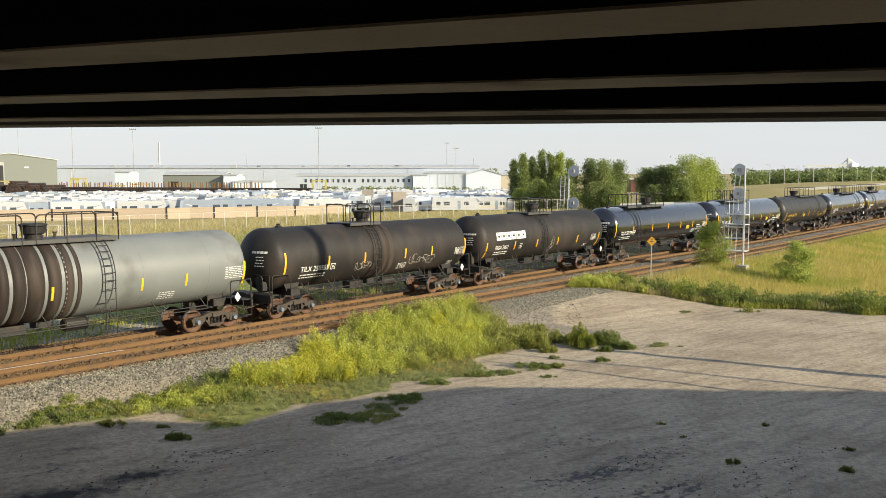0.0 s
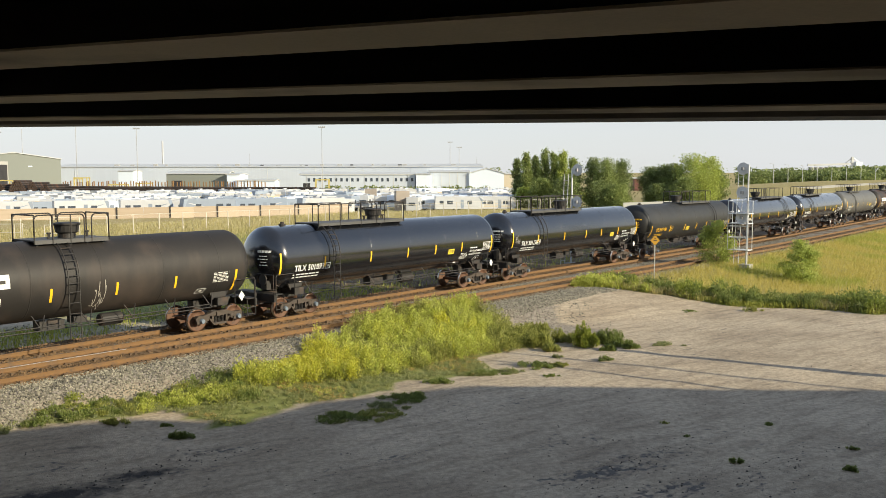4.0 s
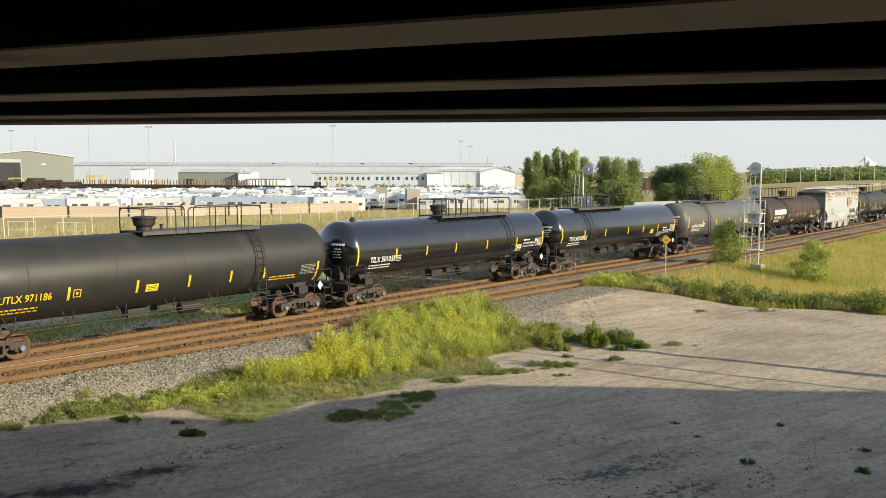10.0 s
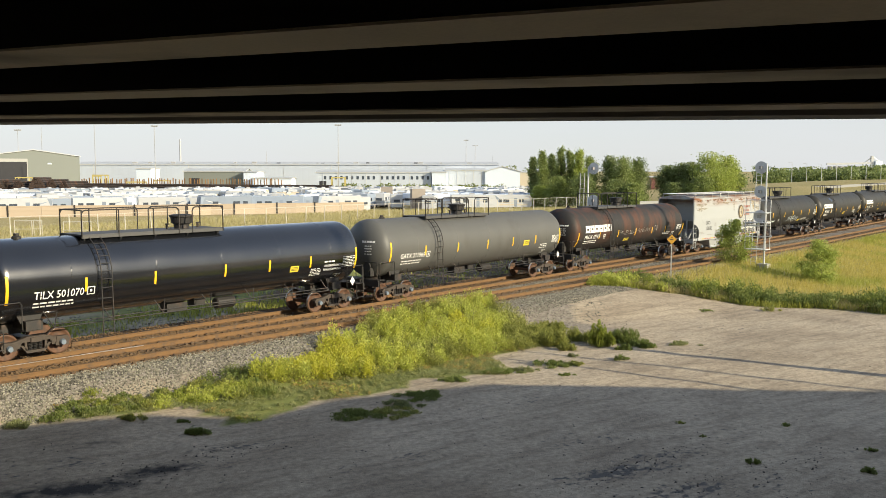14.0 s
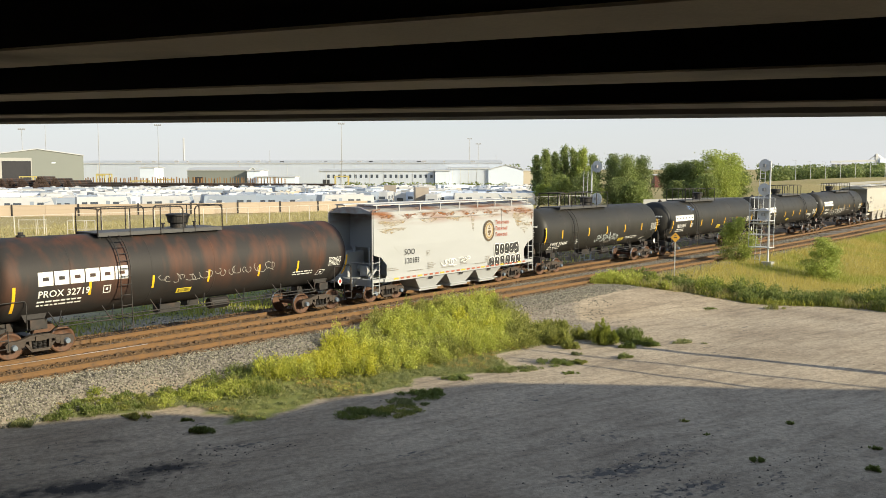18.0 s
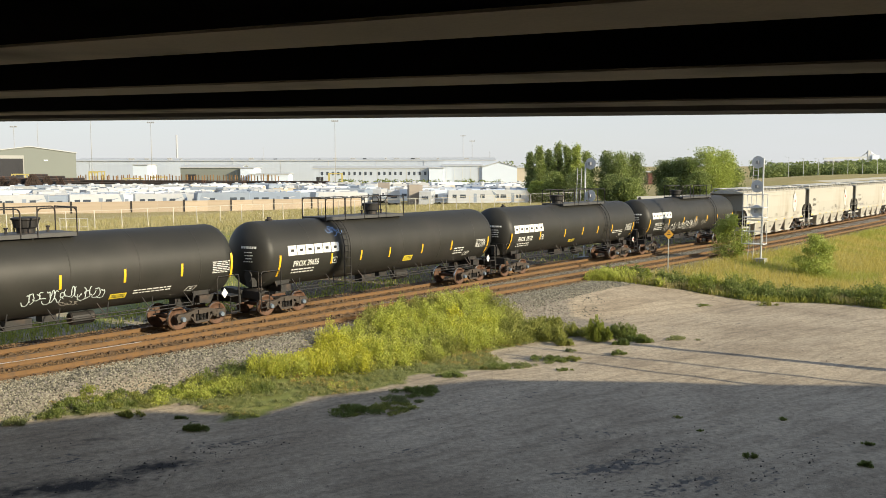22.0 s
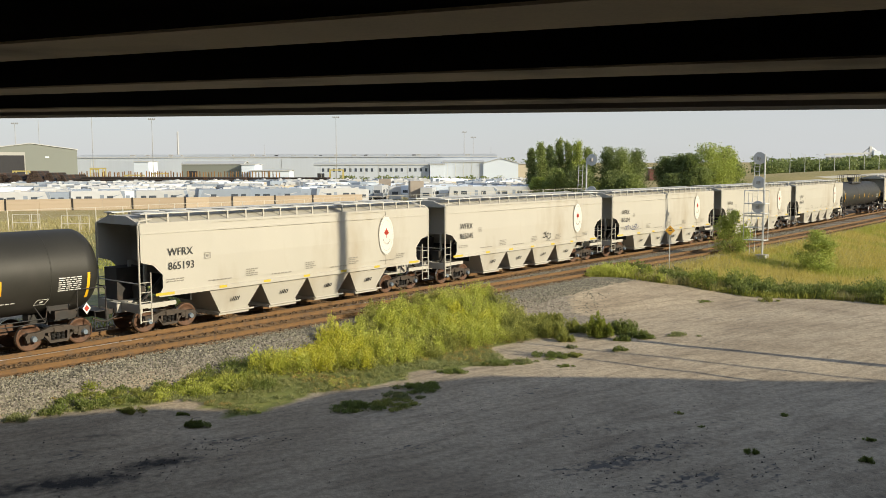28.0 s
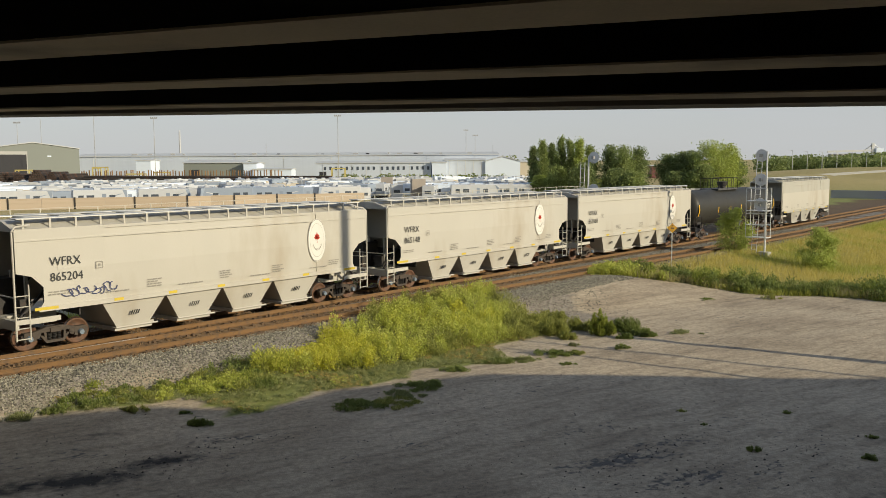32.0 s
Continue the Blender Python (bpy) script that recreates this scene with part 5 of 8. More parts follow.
    if number:
        bm, x = BM(), -half + mark_at * 2 * half + 1.62
        for a0, b0, a1, b1 in ((0, 0, 0.26, 0.02), (0, 0.22, 0.26, 0.24), (0, 0.02, 0.02, 0.22), (0.24, 0.02, 0.26, 0.22), (0.09, 0.08, 0.17, 0.16)):
            bm.faces.new([bm.verts.new(flat(x + a, mark_z + 0.30 + b)) for a, b in ((a0, b0), (a1, b0), (a1, b1), (a0, b1))])
        part("mark_box", bm, m_faint, car)
    for x, wdt in ((-0.92, 0.80), (-0.574, 0.36), (-0.305, 0.36), (-0.038, 0.36), (0.233, 0.36), (0.501, 0.36), (0.80, 0.72)) if z0 > 1.2 else ():
        bm = BM()
        bm.faces.new([bm.verts.new((a, -hw - 0.068, b)) for a, b in ((x * half, z0 + 0.03), (x * half + wdt, z0 + 0.03), (x * half + wdt, z0 + 0.13), (x * half, z0 + 0.13))])
        part("reflector", bm, m_dull_yellow, car)
    if emblem:
        x, z = half - 3.19, 2.95
        bm = BM()
        bm.faces.new([bm.verts.new((x + 0.52 * math.cos(a), flat(0, z + 0.95 * math.sin(a))[1] - 0.002, z + 0.95 * math.sin(a))) for a in np.linspace(0, 2 * math.pi, 28, endpoint=False)])
        em = part("emblem", bm, m_emblem, car, "pale cream oval emblem with a thin grey ring")
        bm = BM()
        for r0, r1 in ((0.985, 0.95), (0.78, 0.765)):
            turn_ = np.linspace(0, 2 * math.pi, 41)
            for a0, a1 in zip(turn_, turn_[1:]):
                bm.faces.new([bm.verts.new((x + 0.52 * q * math.cos(a), flat(0, z + 0.95 * math.sin(a))[1] - 0.005, z + 0.95 * q * math.sin(a))) for q, a in ((r0, a0), (r0, a1), (r1, a1), (r1, a0))])
        tagged(part("emblem_ring", bm, m_faded, em), kind="stuff")
        bm = BM()
        for a, q1 in ((-1.05, 0.20), (-0.5, 0.26), (0, 0.32), (0.5, 0.26), (1.05, 0.20)):
            bm.faces.new([bm.verts.new((x + p * math.cos(a) + q * math.sin(a), flat(0, z)[1] - 0.006, z + 0.05 - p * math.sin(a) + q * math.cos(a))) for p, q in ((0, -0.04), (0.065, 0.45 * q1), (0, q1), (-0.065, 0.45 * q1))])
        bm.faces.new([bm.verts.new((x + p, flat(0, z)[1] - 0.007, z + q)) for p, q in ((-0.012, -0.14), (0.012, -0.14), (0.012, 0.08), (-0.012, 0.08))])
        part("leaf_mark", bm, m_red, em)
        bm = BM()
        for a in np.linspace(math.pi + 0.5, 2 * math.pi - 0.5, 8):
            cx_, cz_ = x + 0.26 * math.cos(a), z - 0.05 + 0.36 * math.sin(a)
            bm.faces.new([bm.verts.new((cx_ + p, flat(0, z)[1] - 0.006, cz_ + q)) for p, q in ((-0.022, -0.04), (0.022, -0.04), (0.022, 0.04), (-0.022, 0.04))])
        tagged(part("emblem_print", bm, m_faint, em), kind="stuff")
    return car

# ---- the train, from its head to its tail: coupling places along the line at 15 s ----
CUTS = [-117.6, -99.5, -84.3, -68.6, -51.0, -33.4, -16.0, 2.0, 19.9, 37.5, 54.4, 69.1, 85.2, 102.8, 119.8, 136.7, 154.2, 171.8, 189.3, 206.9, 224.4, 242.0, 258.0]
LEN = [b - a - 0.02 for a, b in zip(CUTS, CUTS[1:])]
gl = "glossy black tank car with yellow reflectors on the passing train"
mt = "weathered matt black tank car with yellow reflectors on the passing train"
CARS = [
    tank_car(LEN[0], m_greytank, "grey tank car with rust-brown spill bands", ends=((-7.8, -0.2), (8.1, -0.31)), stripes=(-5.4, -2.6, 0.01, 3.42, 5.33), stripe_up=-0.35, platform=(-1.9, 2.86), man=0.1, ladder=2.05, data=(7.15, 8.04, -0.5, 0.02), bars=(4.2, 4.9, -1.15, -0.75, 4),
             spill=((-1.6, 0.16), (-1.1, 0.22), (-0.55, 0.30), (0.1, 0.24), (0.62, 0.16), (0.98, 0.08))),
    tank_car(LEN[1], m_grime, "short grimy black tank car with brown streaks", "TILX", "250555", (-5.36, -3.67, -0.60, 0.25), sub=(-5.33, -3.79, -1.0), frame_mark=(-3.4, -0.47), ends=((-6.29, -0.15), (6.6, -0.2)), stripes=(-3.68, -1.31, 1.64, 3.74), r=1.40, platform=(-1.73, 0.43), man=-0.11, ladder=-0.5, data=(5.74, 6.53, -0.55, -0.15), hazard=(5.58, -1.07), bars=(1.25, 1.9, -1.1, -0.7, 5),
             spill=((-0.62, 0.18), (0.05, 0.26), (0.55, 0.20))),
    tank_car(LEN[2], m_grime, "brownish black tank car with a white block mark", "PROX", "76611", (-5.8, -4.52, -0.60, 0.25), sub=(-5.79, -4.44, -1.0), logo=(-5.78, -2.73, -0.04, 0.43), frame_mark=(-3.19, -0.5), ends=((-6.66, -0.6), (6.33, -0.66)), stripes=(-3.81, -1.38, 1.06, 3.5), stripe_up=-0.44, r=1.40, platform=(-1.62, 1.11), man=-0.06, ladder=-0.65, data=(5.24, 5.96, -0.64, -0.2), hazard=(4.77, -1.0)),
    tank_car(LEN[3], m_black, gl, "TILX", "501093", (-7.19, -5.44, -0.55, 0.28), sub=(-7.2, -5.68, -0.95), frame_mark=(-5.2, -0.41), ends=((-8.0, -0.17), (7.52, -0.2)), stripes=(-5.4, -2.39, 0.31, 2.51, 4.76), platform=(-5.22, 0.67), man=-0.77, ladder=-4.8, data=(6.7, 7.42, -0.52, -0.03), hazard=(6.4, -1.01), words=(5.54, -0.56), panel=(3.61, 4.12, -0.56, -0.28)),
    tank_car(LEN[4], m_black, gl, "TILX", "501136", (-6.86, -5.11, -0.55, 0.28), sub=(-6.78, -5.35, -0.95), frame_mark=(-4.94, -0.42), ends=((-7.78, -0.16), (7.86, -0.19)), stripes=(-5.1, -2.04, 0.67, 2.72, 5.06), platform=(-4.94, 1.01), man=-0.35, ladder=-4.48, data=(7.01, 7.77, -0.58, -0.09), hazard=(6.8, -1.02), words=(5.68, -0.52), panel=(4.0, 4.5, -0.56, -0.28)),
    tank_car(LEN[5], m_charcoal, "charcoal tank car with yellow lettering", "UTLX", "971186", (-6.45, -4.71, -0.62, 0.27), m_yellow, sub=(-6.45, -5.1, -1.12), frame_mark=(-3.8, -0.49), ends=((-7.19, -0.62), (7.3, -0.68)), stripes=(-4.1, -1.51, 0.7, 2.64, 4.34), stripe_up=-0.48, platform=(-0.91, 4.61), man=-0.36, ladder=4.05, data=(6.33, 7.17, -0.75, -0.27), bars=(4.65, 6.11, -0.92, -0.66, 2), panel=(-1.15, -0.64, -0.74, -0.44)),
    tank_car(LEN[6], m_black, gl, "TILX", "501035", (-7.07, -5.33, -0.56, 0.28), sub=(-7.07, -5.61, -0.95), frame_mark=(-5.06, -0.44), ends=((-7.91, -0.17), (7.79, -0.22)), stripes=(-5.27, -2.97, -0.6, 2.18, 5.06), platform=(-1.05, 5.12), man=-0.43, ladder=4.45, data=(6.96, 7.67, -0.6, -0.1), hazard=(6.89, -1.12), words=(5.78, -0.42), panel=(5.18, 5.6, -0.66, -0.4)),
    tank_car(LEN[7], m_black, gl, "TILX", "501070", (-6.93, -5.21, -0.58, 0.28), sub=(-6.92, -5.51, -0.97), frame_mark=(-4.95, -0.44), ends=((-7.81, -0.18), (7.87, -0.22)), stripes=(-5.14, -2.46, 0.65, 2.87, 5.12), platform=(-4.92, 1.01), man=-0.39, ladder=-4.45, data=(7.05, 7.8, -0.6, -0.08), hazard=(6.88, -1.08), words=(5.94, -0.52), panel=(4.0, 4.47, -0.6, -0.32)),
    tank_car(LEN[8], m_midgrey, "dark grey tank car with white lettering", "GATX", "211965", (-6.8, -5.0, -0.52, 0.24), sub=(-6.64, -5.19, -0.92), frame_mark=(-4.72, -0.4), ends=((-7.51, -0.16), (7.65, -0.17)), stripes=(-4.95, -2.33, 0.28, 2.7, 5.0), platform=(-4.25, 1.15), man=-0.71, ladder=-3.97, data=(6.79, 7.52, -0.5, -0.04), hazard=(6.22, -1.1), bars=(5.6, 6.4, -0.85, -0.5, 3), panel=(3.79, 4.35, -0.52, -0.2)),
    tank_car(LEN[9], m_rusttank, "rust-streaked brown-black tank car with a white block mark", "PROX", "32719", (-6.45, -4.67, -0.56, 0.25), sub=(-6.45, -4.91, -0.95), logo=(-6.46, -3.18, -0.15, 0.32), frame_mark=(-4.01, -0.48), ends=((-7.24, -0.6), (7.55, -0.58)), stripes=(-4.64, -2.2, 0.21, 2.65, 4.71), stripe_up=-0.39, platform=(-3.98, 1.3), man=-0.22, ladder=-3.38, data=(6.48, 7.21, -0.53, -0.12), hazard=(6.1, -0.8), bars=(4.5, 5.6, -0.85, -0.6, 2), panel=(-1.12, -0.48, -1.03, -0.8), tag=1),
    hopper_car(LEN[10], m_hopper_grey, "pale grey covered hopper streaked with rust and sprayed lettering", 3, "SOO", "120183", eave=4.35, top=4.6, z0=1.04, mark_at=0.165, mark_z=1.80, mark_size=0.40, end_paint=m_hopper_grey, brackets=9),
    tank_car(LEN[11], m_blackmatt, "matt black tank car with pale sprayed scrawl", "SHPX", "224041", (-6.45, -4.51, -0.90, 0.24), sub=(-6.46, -5.13, -1.25), frame_mark=(-3.46, -0.77), ends=((-7.1, -0.19), (7.1, -0.18)), stripes=(-5.31, -2.19, 0.08, 2.46, 4.82), stripe_up=-0.17, platform=(-4.69, 1.06), man=-0.36, ladder=-3.96, data=(6.2, 7.0, -0.45, 0.05), hazard=(5.38, -1.06), bars=(2.89, 4.45, -1.0, -0.75, 2), panel=(1.99, 2.64, -1.12, -0.86)),
    tank_car(LEN[12], m_blackmatt, "weathered matt black tank car with a white block mark", "PROX", "39655", (-6.5, -5.06, -0.54, 0.27), sub=(-6.52, -5.24, -0.92), logo=(-6.83, -3.83, -0.03, 0.40), frame_mark=(-4.07, -0.43), ends=((-7.25, -0.48), (7.48, -0.54)), stripes=(-4.27, -2.4, -0.45, 1.95, 4.3), stripe_up=-0.34, platform=(-4.07, 1.19), man=-0.32, ladder=-3.45, data=(6.39, 7.23, -0.6, -0.14), hazard=(5.75, -0.91), bars=(4.59, 5.38, -0.9, -0.45, 3), panel=(0.67, 1.32, -0.94, -0.62)),
    tank_car(LEN[13], m_blackmatt, "weathered matt black tank car with a white block mark", "PROX", "39732", (-6.74, -5.3, -0.55, 0.27), sub=(-6.76, -5.49, -0.95), logo=(-7.19, -4.18, -0.05, 0.41), frame_mark=(-4.26, -0.41), ends=((-7.45, -0.52), (7.16, -0.54)), stripes=(-4.49, -1.71, 0.42, 2.31, 4.21), stripe_up=-0.32, platform=(-1.05, 4.15), man=-0.58, ladder=3.43, data=(6.07, 6.91, -0.6, -0.12), hazard=(5.57, -0.92), bars=(4.39, 5.76, -0.72, -0.48, 2), panel=(-0.98, -0.3, -1.02, -0.8), tag=1),
    tank_car(LEN[14], m_blackmatt, "matt black tank car, block mark and white sprayed scrawl", "PROX", "92214", (-6.5, -5.18, -0.54, 0.26), sub=(-6.46, -5.16, -0.92), logo=(-6.93, -3.93, 0.01, 0.47), ends=((-7.33, -0.49), (7.26, -0.51)), stripes=(-4.28, -1.86, 0.35, 2.34, 4.27), stripe_up=-0.30, platform=(-0.88, 4.31), man=-0.56, ladder=3.6, data=(6.2, 7.0, -0.63, -0.1), hazard=(5.7, -1.0), bars=(4.3, 4.8, -0.95, -0.85, 1), tag=1),
    hopper_car(LEN[15], m_hopper, "cream covered hopper with a white oval emblem", 4, "WFRX", "865193", "oval"),
    hopper_car(LEN[16], m_hopper, "cream covered hopper with a white oval emblem", 4, "WFRX", "865045", "oval"),
    hopper_car(LEN[17], m_hopper, "cream covered hopper with blue sprayed scrawl", 4, "WFRX", "865204", "oval"),
    hopper_car(LEN[18], m_hopper, "cream covered hopper with a white oval emblem", 4, "WFRX", "865148", "oval"),
    hopper_car(LEN[19], m_hopper, "cream covered hopper with a white oval emblem", 4, "WFRX", "865068", "oval"),
    tank_car(LEN[20], m_blackmatt, mt, platform=(-3.0, 1.0), stripes=(-4.2, -1.8, 0.4, 2.4, 4.3), data=(6.2, 7.0, -0.6, -0.1)),
    hopper_car(LEN[21], m_hopper_two, "grey and white two-tone covered hopper at the train's tail", 3, eave=4.35, top=4.6),
]
for k in range(2):
    y_ = (-1, 1)[k] * 1.545
    part("lower_panel", box(BM(), 0, y_, 2.45, LEN[21] - 1.7, 0.02, 1.7), m_hopper, CARS[21], "paler lower half of the side")
PLACES = [(a + b) / 2 for a, b in zip(CUTS, CUTS[1:])]

H = [L / 2 - 0.62 for L in LEN]


def side_at(x, z):
    return (x, -1.575, z)


def tank_at(x, u):
    return on_tank(x, u, 1.44, 0.008)


scribble(CARS[11], -1.18, -0.94, 2.83, 0.52, tank_at, paint("pale_blue_spray", (0.55, 0.62, 0.62), 0.6), 3, 16, 0.032)
scribble(CARS[11], 0.1, -1.15, 0.7, 0.2, tank_at, m_faded, 23, 5, 0.025)
for k, x in enumerate((-3.8, -2.95, -2.2, -1.5, -0.75)):
    # outlined sprayed letters, wordless
    scribble(CARS[14], x, -1.08, 0.72, 0.74, tank_at, m_white, 31 + k, 3, 0.04)
scribble(CARS[14], -0.05, -0.95, 0.75, 0.75, tank_at, m_faded, 5, 9, 0.035)
scribble(CARS[14], -4.95, -1.06, 0.75, 0.68, tank_at, m_faded, 6, 10, 0.03)
scribble(CARS[14], 1.4, -0.75, 0.9, 0.42, tank_at, m_faded, 7, 6, 0.025)
for k in range(9):
    # thin chalked strokes, wordless
    scribble(CARS[9], -2.0 + 0.62 * k, -0.50 + 0.01 * k, 0.45, 0.34, tank_at, m_faded, 70 + k, 2, 0.022)
scribble(CARS[1], -1.95, -0.85, 1.1, 0.5, lambda x, u: on_tank(x, u, 1.40, 0.008), m_faded, 8, 5, 0.03)
scribble(CARS[1], 2.0, -0.85, 2.0, 0.5, lambda x, u: on_tank(x, u, 1.40, 0.008), m_faded, 9, 7, 0.03)
scribble(CARS[12], -4.36, 0.76, 0.8, 0.42, tank_at, paint("light_blue_spray", (0.16, 0.28, 0.55), 0.6), 10, 5, 0.03)
scribble(CARS[2], 0.1, -1.2, 0.45, 1.2, lambda x, u: on_tank(x, u, 1.40, 0.008), m_faded, 18, 4, 0.025)
scribble(CARS[4], -7.6, -0.38, 0.45, 0.42, tank_at, m_faded, 19, 5, 0.02)
scribble(CARS[17], -H[17] + 1.65, 1.80, 1.85, 0.30, side_at, m_blue, 11, 9, 0.03)
scribble(CARS[16], -H[16] + 9.2, 1.85, 0.8, 0.5, side_at, m_ink, 12, 4, 0.045)
def blob(bm, x, z, w, h, y, turn):
    """A rounded block on the car's side."""
    v = []
    for i in range(14):
        a = 2 * math.pi * i / 14
        px, pz = math.copysign(abs(math.cos(a)) ** 0.55, math.cos(a)) * w / 2, math.copysign(abs(math.sin(a)) ** 0.55, math.sin(a)) * h / 2
        v.append(bm.verts.new((x + px * math.cos(turn) - pz * math.sin(turn), y, z + px * math.sin(turn) + pz * math.cos(turn))))
    bm.faces.new(v)


r_ = random.Random(13)
for k in range(11):
    # sprayed black blocks with white rims, wordless
    row, i = (0, k) if k < 5 else (1, k - 5)
    x, z = (3.05 + 0.46 * i, 2.0) if row == 0 else (2.55 + 0.50 * i, 1.34)
    w, h, tn = r_.uniform(0.40, 0.50), r_.uniform(0.56, 0.68) - 0.1 * row, r_.uniform(-0.2, 0.2)
    rim = BM()
    blob(rim, x, z, w + 0.07, h + 0.07, -1.577 - 0.0004 * k, tn)
    rim = part("graffiti", rim, m_white, CARS[10], "white rim of a sprayed block")
    fill = BM()
    blob(fill, x, z, w, h, -1.584 - 0.0004 * k, tn)
    part("graffiti_fill", fill, m_ink, rim)
    slit = BM()
    for dx, dz, sw, sh in ((0.02, 0.12, 0.05, 0.16), (-0.06, -0.12, 0.14, 0.035)):
        blob(slit, x + dx, z + dz, sw, sh, -1.592, tn + r_.uniform(-0.5, 0.5))
    part("graffiti_slit", slit, m_white, rim)
scribble(CARS[10], -1.7, 1.45, 1.1, 0.35, side_at, m_white, 16, 4, 0.05)
scribble(CARS[10], -0.3, 1.55, 0.9, 0.3, side_at, m_white, 17, 3, 0.04)
# round brown and gilt emblem, red print, rust along the roof edge and red-white reflectors
m_gilt = paint("dull_gilt_print", (0.34, 0.24, 0.09), 0.6)
m_brownprint = paint("dark_brown_print", (0.10, 0.07, 0.04), 0.6)
x_, z_ = 2.32, 3.08
em = None
for k, (rx, rz, mat) in enumerate(((0.48, 0.58, m_brownprint), (0.36, 0.46, m_hopper), (0.33, 0.43, m_gilt), (0.25, 0.34, m_hopper))):
    bm = BM()
    bm.faces.new([bm.verts.new((x_ + rx * math.cos(a) * (1.05 if i % 2 and k == 0 else 1), -1.577 - 0.003 * k, z_ + rz * math.sin(a))) for i, a in enumerate(np.linspace(0, 2 * math.pi, 40, endpoint=False))])
    ob = part("emblem" if em is None else "emblem_field", bm, mat, em or CARS[10], "round brown and gilt emblem" if em is None else "")
    em = em or ob
bm = BM()
for px, pz, w, h in ((0, 0.12, 0.2, 0.1), (0, -0.05, 0.3, 0.14), (0, -0.2, 0.18, 0.1), (0, 0.25, 0.1, 0.08)):
    blob(bm, x_ + px, z_ + pz, w, h, -1.59, 0)
part("emblem_figure", bm, m_brownprint, em)
m_redprint = paint("faded_red_print", (0.36, 0.10, 0.055), 0.6)
for k, count in enumerate((8, 7, 7)):
    bm = BM()
    for i in range(count):
        w, h = (0.13, 0.24) if i == 0 else (0.105, 0.17)
        x0, zb = 2.92 + 0.165 * i, 3.40 - 0.34 * k
        for a0, b0, a1, b1 in ((0, 0, 0.035, h), (w - 0.035, 0, w, h), (0.035, h * (0.4 if i % 2 else 0.75), w - 0.035, h * (0.6 if i % 2 else 1.0))):
            bm.faces.new([bm.verts.new((x0 + a, -1.577, zb + b)) for a, b in ((a0, b0), (a1, b0), (a1, b1), (a0, b1))])
    part("red_print", bm, m_redprint, CARS[10], "row of faded red print")
def stain_paint(name, colour, other, cover, scale):
    """A thin stain: its cover is broken up by noise."""
    m = paint(name, colour, 0.8, 0, 0.3, 2.0, other, 0.5, 2.5)
    n, l = m.node_tree.nodes, m.node_tree.links
    co, mp, tx, rp = n.new("ShaderNodeTexCoord"), n.new("ShaderNodeMapping"), n.new("ShaderNodeTexNoise"), n.new("ShaderNodeMapRange")
    mp.inputs["Scale"].default_value = scale
    tx.inputs["Scale"].default_value, tx.inputs["Detail"].default_value = 2.2, 6
    rp.inputs["From Min"].default_value, rp.inputs["From Max"].default_value, rp.inputs["To Max"].default_value = 0.40, 0.66, cover
    l.new(co.outputs["Object"], mp.inputs[0])
    l.new(mp.outputs[0], tx.inputs["Vector"])
    l.new(tx.outputs["Fac"], rp.inputs["Value"])
    l.new(rp.outputs[0], n["Principled BSDF"].inputs["Alpha"])
    return m


m_rustpatch = stain_paint("dark_rust_patch", (0.20, 0.075, 0.028), (0.34, 0.20, 0.08), 0.95, (1.2, 1, 3.0))
m_ochre_stain = stain_paint("pale_ochre_stain", (0.36, 0.26, 0.11), (0.38, 0.32, 0.20), 0.6, (0.9, 1, 5.0))


def rust_patch(x0, x1, z0, z1, lift, mat, seed):
    """A worn patch with a ragged lower edge on the car's skin."""
    q = random.Random(seed)
    n = max(4, int((x1 - x0) / 0.12))
    bm = BM()

    def skin(x, z):
        return (x, (-1.5345 if abs(x) > 3.4 else -1.54 + 0.05 * max(0.0, z - 2.7) / 1.65) - lift, z)
    full = [max(0.06, math.sin(math.pi * i / n)) ** 0.6 for i in range(n + 1)]
    up = [bm.verts.new(skin(x0 + (x1 - x0) * i / n, z1 + q.uniform(-0.03, 0.01))) for i in range(n + 1)]
    lo = [bm.verts.new(skin(x0 + (x1 - x0) * i / n, z1 - (z1 - z0) * full[i] * q.uniform(0.75, 1.5))) for i in range(n + 1)]
    for i in range(n):
        bm.faces.new((lo[i], lo[i + 1], up[i + 1], up[i]))
    part("rust_patch", bm, mat, CARS[10], "ragged rust stain")


for k, (x0, x1, z0, z1) in enumerate(((-6.3, -4.85, 4.05, 4.25), (-4.85, -3.45, 4.02, 4.25), (-3.3, -2.0, 4.05, 4.25), (-1.9, -0.4, 4.03, 4.25), (-0.3, 1.5, 4.03, 4.25), (1.6, 3.38, 4.05, 4.25), (3.45, 4.5, 4.0, 4.25), (4.55, 6.55, 3.9, 4.25), (6.35, 6.58, 3.0, 4.2))):
    rust_patch(x0, x1, z0, z1, 0.006, m_rustpatch, 100 + k)
for k, (x0, x1, z0, z1) in enumerate(((-6.4, -4.4, 3.72, 3.95), (-6.4, -4.3, 3.38, 3.60), (-3.3, -2.0, 3.76, 3.95), (0.8, 1.1, 3.3, 3.95), (4.5, 6.5, 3.40, 3.95), (4.9, 6.5, 2.95, 3.40), (-1.4, 0.6, 3.8, 3.96), (1.9, 3.3, 3.85, 3.96))):
    rust_patch(x0, x1, z0, z1, 0.003, m_ochre_stain, 130 + k)
for k in range(26):
    part("reflector", box(BM(), -H[10] + 1.6 + 0.43 * k, -1.592, 1.13, 0.26 if k % 4 else 0.34, 0.004, 0.08), m_redprint if k % 4 else m_dull_yellow, CARS[10])

